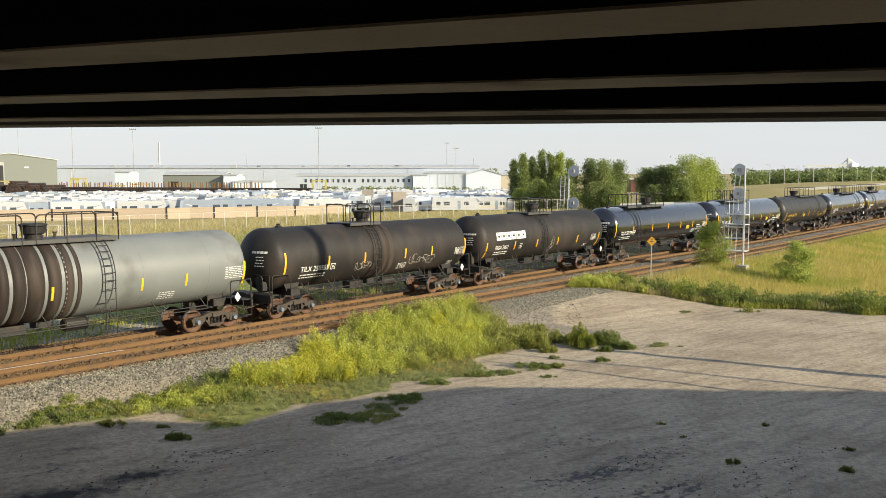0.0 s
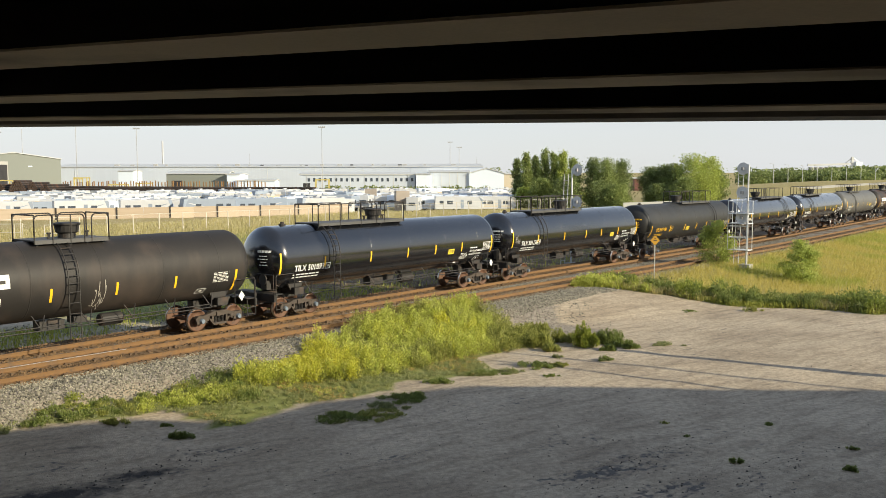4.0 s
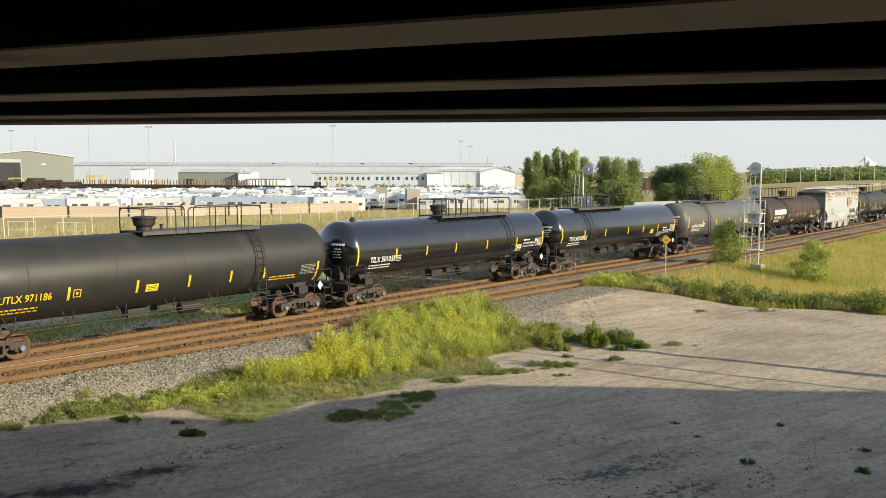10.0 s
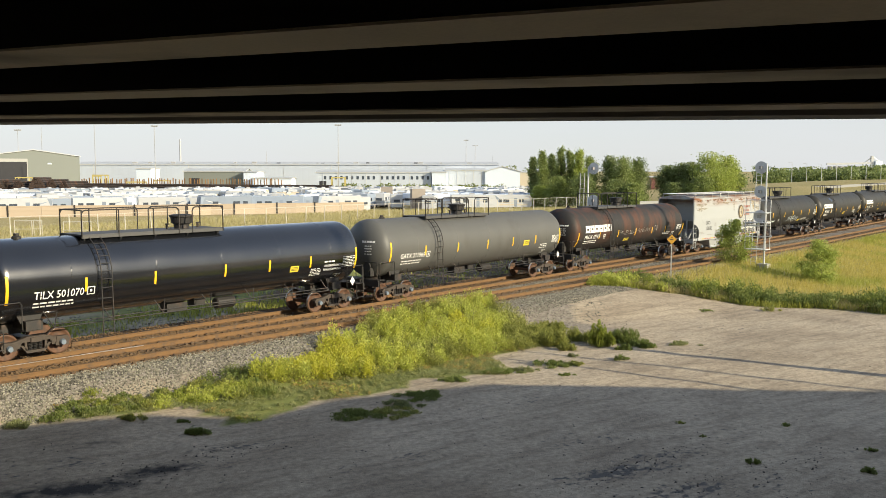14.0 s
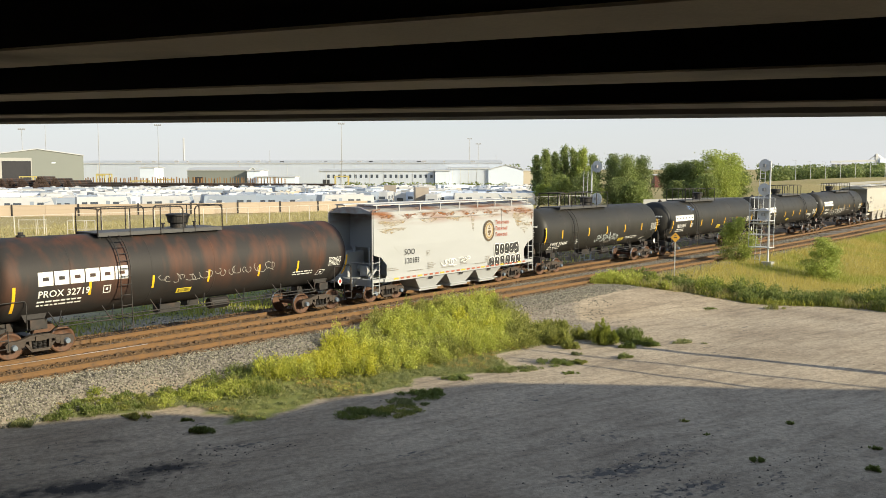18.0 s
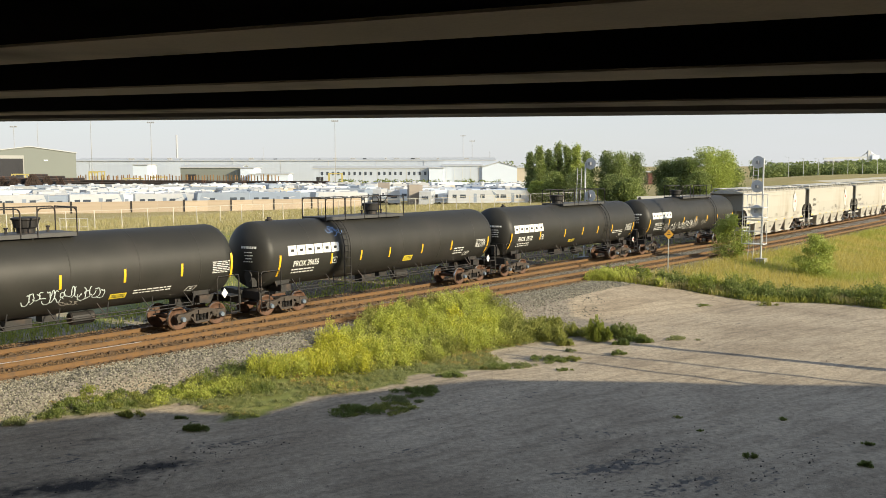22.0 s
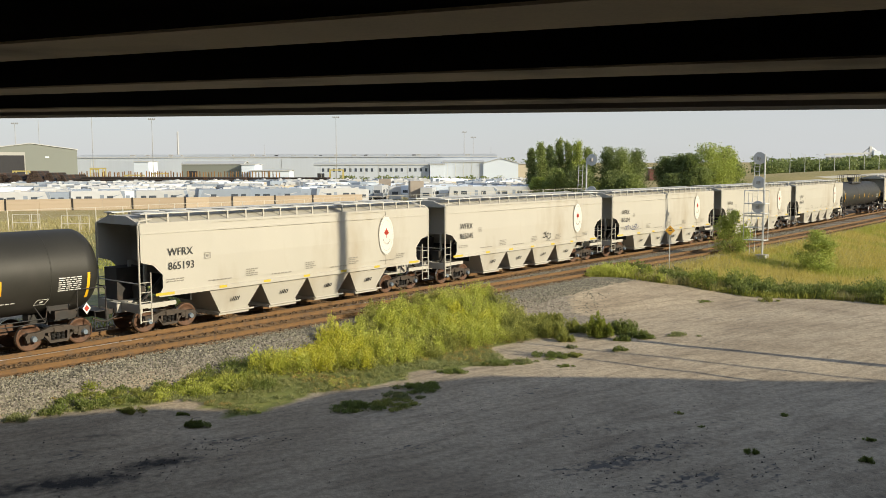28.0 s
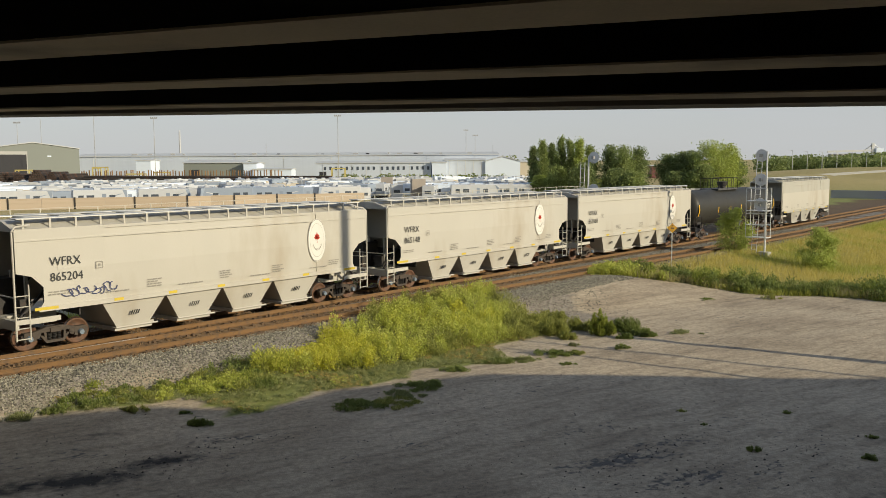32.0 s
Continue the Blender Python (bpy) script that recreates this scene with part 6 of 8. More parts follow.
# ---- far side of the tracks: fences, trailer yard, pipe yard, warehouses ----
m_cladblue = paint("pale_blue_cladding", (0.52, 0.575, 0.66), 0.55, 0, 0.06, 0.05, stretch=(30, 30, 1), bump=0)
m_cladwhite = paint("white_cladding", (0.68, 0.76, 0.88), 0.5, 0, 0.05, 0.05, bump=0)
m_cladolive = paint("olive_grey_cladding", (0.215, 0.235, 0.215), 0.6, 0, 0.07, 0.05, bump=0)
m_roof = paint("pale_metal_roof", (0.60, 0.61, 0.60), 0.5, 0.2, 0.08, 0.05, bump=0)
m_dark = paint("dark_opening", (0.03, 0.03, 0.035), 0.5, 0, 0.2, 1.0, bump=0)
m_glass = paint("tinted_window", (0.07, 0.085, 0.11), 0.12, 0, 0.1, 1.0, bump=0)
m_rvwhite = paint("white_trailer_skin", (0.46, 0.475, 0.50), 0.35, 0, 0.10, 1.0, (0.55, 0.53, 0.5), 0.1, 0.6, random_tint=0.22, bump=0)
m_rvtan = paint("tan_trailer_skin", (0.52, 0.46, 0.36), 0.4, 0, 0.08, 1.0, random_tint=0.1, bump=0)
m_rvgrey = paint("grey_trailer_skin", (0.25, 0.30, 0.38), 0.4, 0, 0.08, 1.0, random_tint=0.2, bump=0)
m_rvblue = paint("blue_trailer_stripe", (0.10, 0.16, 0.28), 0.4, 0, 0.08, 1.0, bump=0)
m_tyre = paint("black_rubber", (0.02, 0.02, 0.02), 0.8, 0, 0.2, 4.0)
m_barrier = paint("tan_barrier_boards", (0.46, 0.375, 0.285), 0.85, 0, 0.10, 0.5, (0.36, 0.28, 0.2), 0.3, 0.7, random_tint=0.12, stretch=(1, 1, 3))
m_pipe = paint("dark_steel_pipe", (0.055, 0.045, 0.04), 0.6, 0.3, 0.4, 1.0, RUST, 0.3, 0.5, random_tint=0.3)
m_orange = paint("orange_rust_post", (0.24, 0.14, 0.06), 0.8, 0, 0.3, 1.0, random_tint=0.4)
m_gantry = paint("yellow_gantry_paint", (0.55, 0.46, 0.16), 0.5, 0, 0.1, 2.0)
m_far_grey = paint("grey_concrete_wall", (0.36, 0.36, 0.35), 0.85, 0, 0.12, 0.3)


def gnd(x, y):
    return float(ground_z(x, y))


def bearing(u, d):
    return u * d, d


def wall_box(bm, w, d, h, x=0.0, y=0.0, z=0.0):
    return box(bm, x, y, z + h / 2, w, d, h)


def gabled(bm, w, d, eave, ridge, over=0.4, t=0.25):
    """A roof of two slopes with its ridge along x."""
    prism(bm, [(-d / 2 - over, eave), (0, ridge), (d / 2 + over, eave), (d / 2 + over, eave - t), (0, ridge - t), (-d / 2 - over, eave - t)], -w / 2 - over, w / 2 + over, "x")
    return bm


def warehouse(x, y, turn, w, d, eave, ridge, wall, label, windows=(), doors=(), ribs=0):
    z = min(gnd(x, y), gnd(x - w / 2, y), gnd(x + w / 2, y)) - 0.2
    h = tagged(new("warehouse"), label, "building", "warehouses beyond the yard")
    h.matrix_basis = pose(x, y, z, 0, 0, turn)
    part("wall", prism(BM(), [(-d / 2, 0), (d / 2, 0), (d / 2, eave - 0.3), (0, ridge - 0.3), (-d / 2, eave - 0.3)], -w / 2, w / 2, "x"), wall, h)
    part("roof", gabled(BM(), w, d, eave, ridge), m_roof, h)
    for wx, wz, ww, wh in windows:
        win = part("window", box(BM(), wx, -d / 2 - 0.02, wz, ww, 0.08, wh), m_glass, h)
        part("frame", box(BM(), wx, -d / 2 - 0.04, wz - wh / 2 - 0.06, ww + 0.2, 0.12, 0.10), m_cladwhite, win)
    for wx, ww, wh in doors:
        part("door", box(BM(), wx, -d / 2 - 0.02, wh / 2 + 0.2, ww, 0.12, wh), m_dark, h)
    for k in range(ribs):
        part("downpipe", box(BM(), -w / 2 + w * (k + 0.5) / ribs, -d / 2 - 0.06, eave / 2, 0.16, 0.12, eave - 0.4), m_roof, h)
    return h


win_row = [(-21 + 2.35 * k + (1.2 if k > 9 else 0) + (1.2 if k > 14 else 0), 4.6, 1.0, 1.5) for k in range(19)]
cx, cy = bearing(-0.0905, 372)
warehouse(cx, cy + 6, 0.5, 50, 14, 7.0, 7.9, m_cladblue, "pale blue office range with a row of small windows", win_row, [(-22, 3, 3)], 8)
warehouse(cx + 28.5, cy + 4.5, 0.5, 6.2, 15, 7.1, 7.6, m_cladwhite, "white stair block at the end of the office range")
cx, cy = bearing(0.0142, 378)
warehouse(cx + 1, cy + 16, 0, 18, 26, 7.9, 8.8, m_cladblue, "pale blue cladded warehouse", ribs=5)
cx, cy = bearing(0.0606, 378)
warehouse(cx, cy + 16, 90, 28, 15.5, 7.4, 9.6, m_cladwhite, "white cladded shed with a gable end")
cx, cy = bearing(-0.1965, 402)
warehouse(cx, cy + 22, 0, 203, 40, 10.4, 12.0, m_cladblue, "very long pale blue warehouse with a low metal roof", [], [(-66, 4, 4), (-16, 4, 4)], 9)
cx, cy = bearing(-0.3622, 380)
warehouse(cx, cy + 8, 0, 6.5, 12, 8.6, 9.0, m_cladwhite, "white block against the long warehouse")
cx, cy = bearing(-0.2780, 362)
warehouse(cx, cy + 8, 0, 26, 14, 7.4, 8.6, m_cladolive, "grey open shed with a dark bay", [], [(-8.5, 4.5, 4.2)])
cx, cy = bearing(-0.2349, 360)
warehouse(cx, cy + 7, 0, 5.5, 15, 7.2, 7.6, m_cladwhite, "white end bay of the grey shed")
cx, cy = bearing(-0.2098, 356)
warehouse(cx, cy + 6, 0, 16, 10, 4.6, 5.0, m_cladwhite, "low white lean-to with a flat roof")
cx, cy = bearing(-0.4974, 322)
sh = warehouse(cx - 4, cy + 13, 117, 30, 32, 13.2, 15.5, m_cladolive, "tall olive-grey steel shed with an open bay", [])
part("front_panel", box(BM(), -15.03, 9.0, 6.0, 0.12, 14.0, 12.0), paint("light_grey_cladding", (0.42, 0.42, 0.40), 0.6, 0, 0.06, 0.05, bump=0), sh)
part("bay_opening", box(BM(), -15.08, 7.2, 5.4, 0.14, 9.8, 10.8), m_dark, sh)
part("wall_plate", box(BM(), -15.06, -5.5, 10.2, 0.08, 1.4, 0.5), m_cladwhite, sh)
cx, cy = bearing(0.0885, 420)
warehouse(cx, cy + 8, 0, 16, 12, 7.0, 7.6, m_rvtan, "low tan building behind the trees")
cx, cy = bearing(0.2356, 300)
warehouse(cx, cy, 0, 2.6, 6, 4.6, 4.8, paint("red_cladding", (0.17, 0.06, 0.05), 0.6, 0, 0.1, 0.2, bump=0), "small red building between the trees")


rnd = random.Random(33)
for k in range(26):
    u = -0.40 + 0.43 * (k + rnd.random()) / 26
    far = rnd.random() < 0.6
    x, y = bearing(u, 412 if far else 379)
    if not far and not -0.15 < u < -0.03:
        continue
    hh = rnd.uniform(0.4, 1.0)
    vent = tagged(part("roof_vent", wall_box(BM(), rnd.uniform(0.8, 2.6), 1.2, hh), m_far_grey if k % 3 else m_dark), "small vent housing on the warehouse roof", "roof vent", "roof vents")
    vent.matrix_basis = pose(x, y, gnd(x, 402 if far else 372) + (10.75 if far else 7.15))


def tall_light(u, d, top, label="tall steel yard light with a lamp cluster", r=0.22, lamps=True):
    x, y = bearing(u, d)
    p = tagged(new("yard_light"), label, "light mast", "yard lights")
    p.matrix_basis = pose(x, y, gnd(x, y) - 0.2)
    part("mast", rod(BM(), (0, 0, 0), (0, 0, top), r * 0.8, 8, r * 0.4), m_far_grey, p)
    if lamps:
        part("crossarm", box(BM(), 0, 0, top, 2.6, 0.2, 0.2), m_far_grey, p)
        for k in (-1.1, -0.4, 0.4, 1.1):
            part("lamp", box(BM(), k, 0, top + 0.3, 0.42, 0.4, 0.34), m_far_grey, p)


for u, d, top, r, lamps in ((-0.5066, 330, 23.0, 0.2, True), (-0.4788, 420, 29.0, 0.2, False), (-0.4165, 300, 25.0, 0.18, False), (-0.3463, 330, 24.5, 0.2, True), (-0.1316, 340, 25.5, 0.2, True), (0.0175, 470, 24.0, 0.25, True), (0.0281, 430, 20.0, 0.2, True), (-0.2157, 520, 19.0, 0.2, False), (0.0487, 480, 16.0, 0.2, False)):
    tall_light(u, d, top, r=r, lamps=lamps)
x, y = bearing(-0.3165, 620)
ch = tagged(new("chimney"), "white slender stack on the horizon", "chimney")
ch.matrix_basis = pose(x, y, gnd(x, y))
part("shaft", rod(BM(), (0, 0, 0), (0, 0, 30), 0.8, 12, 0.55), m_rvwhite, ch)
part("base_house", wall_box(BM(), 26, 10, 8.5), m_rvtan, ch)


def gantry(u, d, w, h):
    x, y = bearing(u, d)
    g = tagged(new("gantry_frame"), "yellow steel lifting frame in the pipe yard", "gantry", "yellow frames")
    g.matrix_basis = pose(x, y, gnd(x, y) - 0.1)
    for a in (-1, 1):
        for b in (-1, 1):
            part("leg", box(BM(), a * w / 2, b * 1.2, h / 2, 0.3, 0.3, h), m_gantry, g)
    part("beam", box(BM(), 0, -1.2, h, w + 0.3, 0.32, 0.4), m_gantry, g)
    part("beam", box(BM(), 0, 1.2, h, w + 0.3, 0.32, 0.4), m_gantry, g)


for u, d, w, h in ((-0.4112, 300, 4.5, 6.0), (-0.4152, 306, 2, 5.6), (-0.3688, 300, 6, 3.6), (-0.3390, 304, 5, 4.0), (-0.1316, 300, 4.6, 5.4), (-0.5013, 310, 5, 5.0)):
    gantry(u, d, w, h)

# stacks of pipe: round bundles with their ends to the tracks, and long piles side-on
pipe_mesh = bpy.data.meshes.new("pipe")
pb = lathe(BM(), [(-7, 0.31), (-7, 0.36), (7, 0.36), (7, 0.31)], 10, "y")
pb.to_mesh(pipe_mesh)
pb.free()
pipe_mesh.materials.append(m_pipe)
rnd = random.Random(12)


def pipe_stack(u, d, cols, rows, turn):
    x, y = bearing(u, d)
    st = tagged(new("pipe_stack"), "stack of dark steel pipes", "pipe stack", "pipe stacks")
    st.matrix_basis = pose(x, y, gnd(x, y) + 0.15, 0, 0, turn)
    for r in range(rows):
        for c in range(cols - r):
            p = new("pipe", pipe_mesh)
            p.parent, p.matrix_basis = st, pose((c - (cols - r - 1) / 2) * 0.73, rnd.uniform(-0.3, 0.3), 0.36 + r * 0.635)


for u, d, c, r in ((-0.5225, 285, 9, 7), (-0.5100, 287, 8, 6), (-0.4960, 285, 8, 6), (-0.4795, 285, 10, 8), (-0.4603, 286, 8, 7), (-0.4410, 285, 7, 6)):
    pipe_stack(u, d, c, r, rnd.uniform(-12, 12))
for k in range(13):
    u = -0.4284 + (-0.1402 - -0.4284) * k / 12
    pipe_stack(u, 284 + rnd.uniform(-5, 8), 8, 4 + k % 2, 90 + rnd.uniform(-6, 6))
# stakes and racks along the pipe yard
for k in range(70):
    u = -0.4351 + (-0.1965 - -0.4351) * (k + rnd.random() * 0.7) / 70
    x, y = bearing(u, 300 + rnd.uniform(-4, 4))
    stk = tagged(part("rack_stake", box(BM(), 0, 0, 2.2, 0.3, 0.3, 4.4 + rnd.uniform(0, 1.0)), m_orange), "rusty orange pipe-rack stake in the yard", "stake", "rack stakes")
    stk.matrix_basis = pose(x, y, gnd(x, y))

# -- the trailer yard --
def trailer(length, kind, skin, stripe, label):
    """A parked caravan trailer or fifth-wheel, length along x."""
    t = tagged(new("camper_trailer"), label, "camper trailer", "parked camper trailers")
    h, w = (3.35, 2.5) if kind != "low" else (2.9, 2.4)
    L = length / 2
    if kind == "fifth":
        prof = [(-L, 0.65), (L * 0.55, 0.65), (L * 0.62, 1.55), (L * 0.93, 1.6), (L, 2.1), (L * 0.96, h), (-L, h)]
    else:
        prof = [(-L, 0.6), (L * 0.92, 0.6), (L, 1.2), (L * 0.97, h - 0.5), (L * 0.86, h), (-L + 0.15, h)]
    bm = prism(BM(), prof, -w / 2, w / 2)
    bmesh.ops.bevel(bm, geom=bm.edges[:], offset=0.07, segments=1, affect="EDGES")
    part("body", bm, skin, t)
    part("stripe", box(BM(), -0.1 * L, 0, 1.2, length * 0.86, w + 0.02, 0.32), stripe, t)
    part("front_cap", prism(BM(), [(0.80 * L, h - 0.12), (0.955 * L, h - 0.62 if kind != "fifth" else h - 0.1), (0.99 * L, 1.75), (0.93 * L, 1.72), (0.86 * L, h - 0.75)], -w / 2 - 0.014, w / 2 + 0.014), stripe if stripe is not m_rvwhite else m_rvgrey, t)
    part("swoosh", prism(BM(), [(-0.9 * L, 1.45), (0.2 * L, 1.75), (0.8 * L, 2.6), (0.72 * L, 2.62), (0.1 * L, 1.9), (-0.9 * L, 1.55)], -w / 2 - 0.012, w / 2 + 0.012), stripe, t)
    for k, (x, ww) in enumerate(((-0.72, 0.7), (-0.38, 1.0), (0.42, 0.8))):
        part("window", box(BM(), x * L, 0, 2.05, ww * 1.25, w + 0.03, 0.75), m_glass, t)
    part("window", box(BM(), -L, 0, 2.0, 0.03, 1.3, 0.6), m_glass, t)
    part("door", box(BM(), 0.12 * L, 0, 1.7, 0.66, w + 0.035, 1.85), m_rvgrey, t)
    part("roof_unit", box(BM(), -0.1 * L, 0.1, h + 0.16, 1.0, 0.8, 0.32), m_rvwhite, t)
    part("roof_vent", box(BM(), 0.4 * L, -0.3, h + 0.09, 0.5, 0.5, 0.18), m_rvgrey, t)
    for x in (-0.22, 0.0):
        part("wheel", lathe(BM(), [(-w / 2, 0.2), (-w / 2, 0.36), (w / 2, 0.36), (w / 2, 0.2)], 12, "y", (x * L, 0, 0.36)), m_tyre, t)
    part("hitch", box(BM(), L + 0.5, 0, 0.55, 1.2, 0.9, 0.12), m_steel, t)
    return t


protos = [trailer(9.0, "fifth", m_rvwhite, m_rvgrey, "white fifth-wheel camper trailer parked in the yard"), trailer(7.4, "box", m_rvwhite, m_rvblue, "white camper trailer with a blue stripe"),
          trailer(8.2, "box", m_rvwhite, m_rvtan, "white camper trailer with a tan stripe"), trailer(7.0, "low", m_rvtan, m_rvwhite, "tan camper trailer parked in the yard"),
          trailer(9.6, "fifth", m_rvgrey, m_rvwhite, "grey fifth-wheel camper trailer parked in the yard"), trailer(10.5, "box", m_rvwhite, m_rvwhite, "long plain white trailer parked in the yard")]
protos += [trailer(12.6, "box", m_cladwhite, m_rvwhite, "large white motor coach parked side-on"), trailer(11.0, "fifth", m_cladwhite, m_rvtan, "large white fifth-wheel trailer with tan swoops")]
rnd = random.Random(21)
placed = [False] * len(protos)


def park(k, x, y, turn):
    m = pose(x, y, gnd(x, y) - 0.02, 0, 0, turn)
    if placed[k]:
        copy_thing(protos[k], m)
    else:
        protos[k].matrix_basis, placed[k] = m, True


YARD, RUN, BACK = np.array((-73.1, 140.0)), np.array((0.949, 0.316)), np.array((-0.316, 0.949))     # the yard's front line, along it, and away from it
for row, off in enumerate((5.0, 12.5, 20.5, 29.5, 40.0, 52.0, 65.0, 79.0, 94.0, 110.0)):
    a = -30.0 - 4.0 * row
    while a < 150:
        q = YARD + RUN * (a + rnd.uniform(-0.8, 0.8)) + BACK * (off + rnd.uniform(-1.0, 1.0))
        side_on = row == 0 or rnd.random() < 0.35
        if q[0] / q[1] < 0.13 and q[1] < 280 and not (q[0] / q[1] > -0.10 and q[1] < 222):
            park(rnd.choice((0, 4, 1, 4, 2, 0, 1)) if row == 0 else rnd.choice((0, 0, 1, 2, 5, 1, 2, 4, 6, 7, 4, 3)), q[0], q[1], (rnd.choice((24, 30, 208)) if side_on else rnd.choice((62, 70, 245, 250, 110, 285))) + rnd.uniform(-6, 6))
        a += (10.2 if row == 0 else 9.4 if side_on else 5.4) + rnd.uniform(0, 1.2)
# large motor coaches side-on at the yard's end
for u, d, k, turn in ((-0.0640, 186, 2, 95), (-0.0030, 186, 6, 3), (0.0500, 190, 6, 4), (0.0851, 196, 7, 8), (0.1097, 214, 1, 30), (0.1282, 218, 2, 40), (-0.0971, 190, 4, 80), (0.1249, 205, 4, 10), (0.0156, 204, 7, 0), (-0.0805, 196, 0, 85), (-0.0242, 180, 5, 86), (-0.0361, 196, 7, 60), (0.0275, 183, 5, 5), (0.0103, 196, 6, 2), (0.0719, 185, 2, 6), (0.0633, 204, 5, 0), (0.0984, 190, 7, 186), (0.0421, 214, 4, 0), (-0.0143, 214, 0, 8), (0.1183, 196, 6, 12), (0.1382, 202, 0, 10), (-0.0507, 210, 1, 70), (-0.0706, 214, 7, 10)):
    x, y = bearing(u, d)
    park(k, x, y, turn)
# tall grey containers on end, and a fire-red pump
x, y = bearing(-0.0388, 180)
ct = tagged(part("container", box(BM(), 0, 0, 2.3, 2.8, 3.2, 4.6), paint("weathered_brown_container", (0.36, 0.315, 0.27), 0.8, 0, 0.2, 0.5)), "weathered brown container standing in the yard", "container")
ct.matrix_basis = pose(x, y, gnd(x, y), 0, 0, 10)
x, y = bearing(-0.0752, 204)
copy_thing(ct, pose(x, y, gnd(x, y), 0, 0, 4))

# -- tan board barrier and wire fence --
BAR = [(-93.0, 131.0), (-73.1, 140.0), (-63.2, 142.7), (-54.1, 145.4), (-45.9, 148.1), (-38.4, 150.8), (-31.4, 153.5), (-25.0, 156.2), (-16.2, 159.0)]     # the posts
bar = tagged(new("yard_barrier"), "tan board barrier with dark posts along the yard", "fence")
pan = bpy.data.meshes.new("barrier_panel")
t_ = box(BM(), 0, 0, 0.95, 1.0, 0.16, 1.9)
t_.to_mesh(pan)
t_.free()
pan.materials.append(m_barrier)
pst = bpy.data.meshes.new("barrier_post")
t_ = box(BM(), 0, 0, 1.0, 0.36, 0.3, 2.0)
t_.to_mesh(pst)
t_.free()
pst.materials.append(m_steel)
for (ax, ay), (bx, by) in zip(BAR, BAR[1:]):
    a, ln = math.degrees(math.atan2(by - ay, bx - ax)), math.hypot(bx - ax, by - ay)
    for nm, me, f, wide in (("panel", pan, 0.25, 0.497 * ln), ("panel", pan, 0.75, 0.497 * ln), ("post", pst, 0.0, 0.8)):
        o = new(nm, me)
        o.parent = bar
        x, y = ax + (bx - ax) * f, ay + (by - ay) * f
        o.matrix_basis = pose(x, y, gnd(x, y) - 0.05, 0, 0, a) @ Matrix.Diagonal((wide, 1, 1, 1))


def wire_fence(pts, h, step, label, mid=True):
    f = tagged(new("wire_fence"), label, "fence", "wire fences")
    post = bpy.data.meshes.new("fence_post")
    b = rod(BM(), (0, 0, -0.2), (0, 0, h), 0.06, 6)
    b.to_mesh(post)
    b.free()
    post.materials.append(m_fence)
    v, fc = [], []
    for (ax, ay), (bx, by) in zip(pts, pts[1:]):
        ln = math.hypot(bx - ax, by - ay)
        n = max(1, round(ln / step))
        for k in range(n):
            x, y = ax + (bx - ax) * k / n, ay + (by - ay) * k / n
            o = new("post", post)
            o.parent = f
            o.matrix_basis = pose(x, y, gnd(x, y), rnd.uniform(-1, 1), rnd.uniform(-2, 2), 0)
        bm = BM()
        for z, r in ((h - 0.05, 0.03), (0.15, 0.016)):
            for k in range(n):
                x0, y0, x1, y1 = ax + (bx - ax) * k / n, ay + (by - ay) * k / n, ax + (bx - ax) * (k + 1) / n, ay + (by - ay) * (k + 1) / n
                rod(bm, (x0, y0, gnd(x0, y0) + z), (x1, y1, gnd(x1, y1) + z), r, 4)
        tagged(part("rail", bm, m_fence, f), kind="stuff")
        # woven wire
        cells = int(ln / 0.3)
        for k in range(cells):
            for sgn in (0, 1):
                f0, f1 = (k + sgn) / cells, (k + (1 - sgn)) / cells
                for q in range(4):
                    z0, z1 = h * q / 4 + 0.1, h * (q + 1) / 4 + 0.05
                    x0, y0, x1, y1 = ax + (bx - ax) * f0, ay + (by - ay) * f0, ax + (bx - ax) * f1, ay + (by - ay) * f1
                    g0 = len(v)
                    zb = gnd(x0, y0)
                    v += [(x0, y0, zb + z0), (x0, y0, zb + z0 + 0.009), (x1, y1, zb + z1 + 0.009), (x1, y1, zb + z1)]
                    fc.append((g0, g0 + 1, g0 + 2, g0 + 3))
    tagged(mesh_of("wire_mesh", v, fc, m_fence, f), kind="stuff")
    return f


m_fence = paint("pale_galvanised_wire", (0.62, 0.59, 0.52), 0.6, 0.3, 0.1, 2.0)
wire_fence([(-80.0, 68.0), (-48.0, 99.0), (-19.0, 128.0), (6.0, 152.0), (30.0, 176.0)], 2.5, 3.3, "pale wire fence with slim posts along the railway")
for u, d in ((-0.4405, 95.8), (-0.4985, 98.0)):
    x, y = bearing(u, d)
    g = tagged(new("field_gate"), "pale tube-framed wire gate panel", "gate", "gate panels")
    g.matrix_basis = pose(x, y, gnd(x, y), 0, 0, 8)
    for zz in (0.1, 1.0, 1.95):
        part("rail", rod(BM(), (-1.5, 0, zz), (1.5, 0, zz), 0.04), m_fence, g)
    for xx in (-1.5, 0.4, 0.6, 1.5):
        part("upright", rod(BM(), (xx, 0, 0), (xx, 0, 2.0), 0.04), m_fence, g)

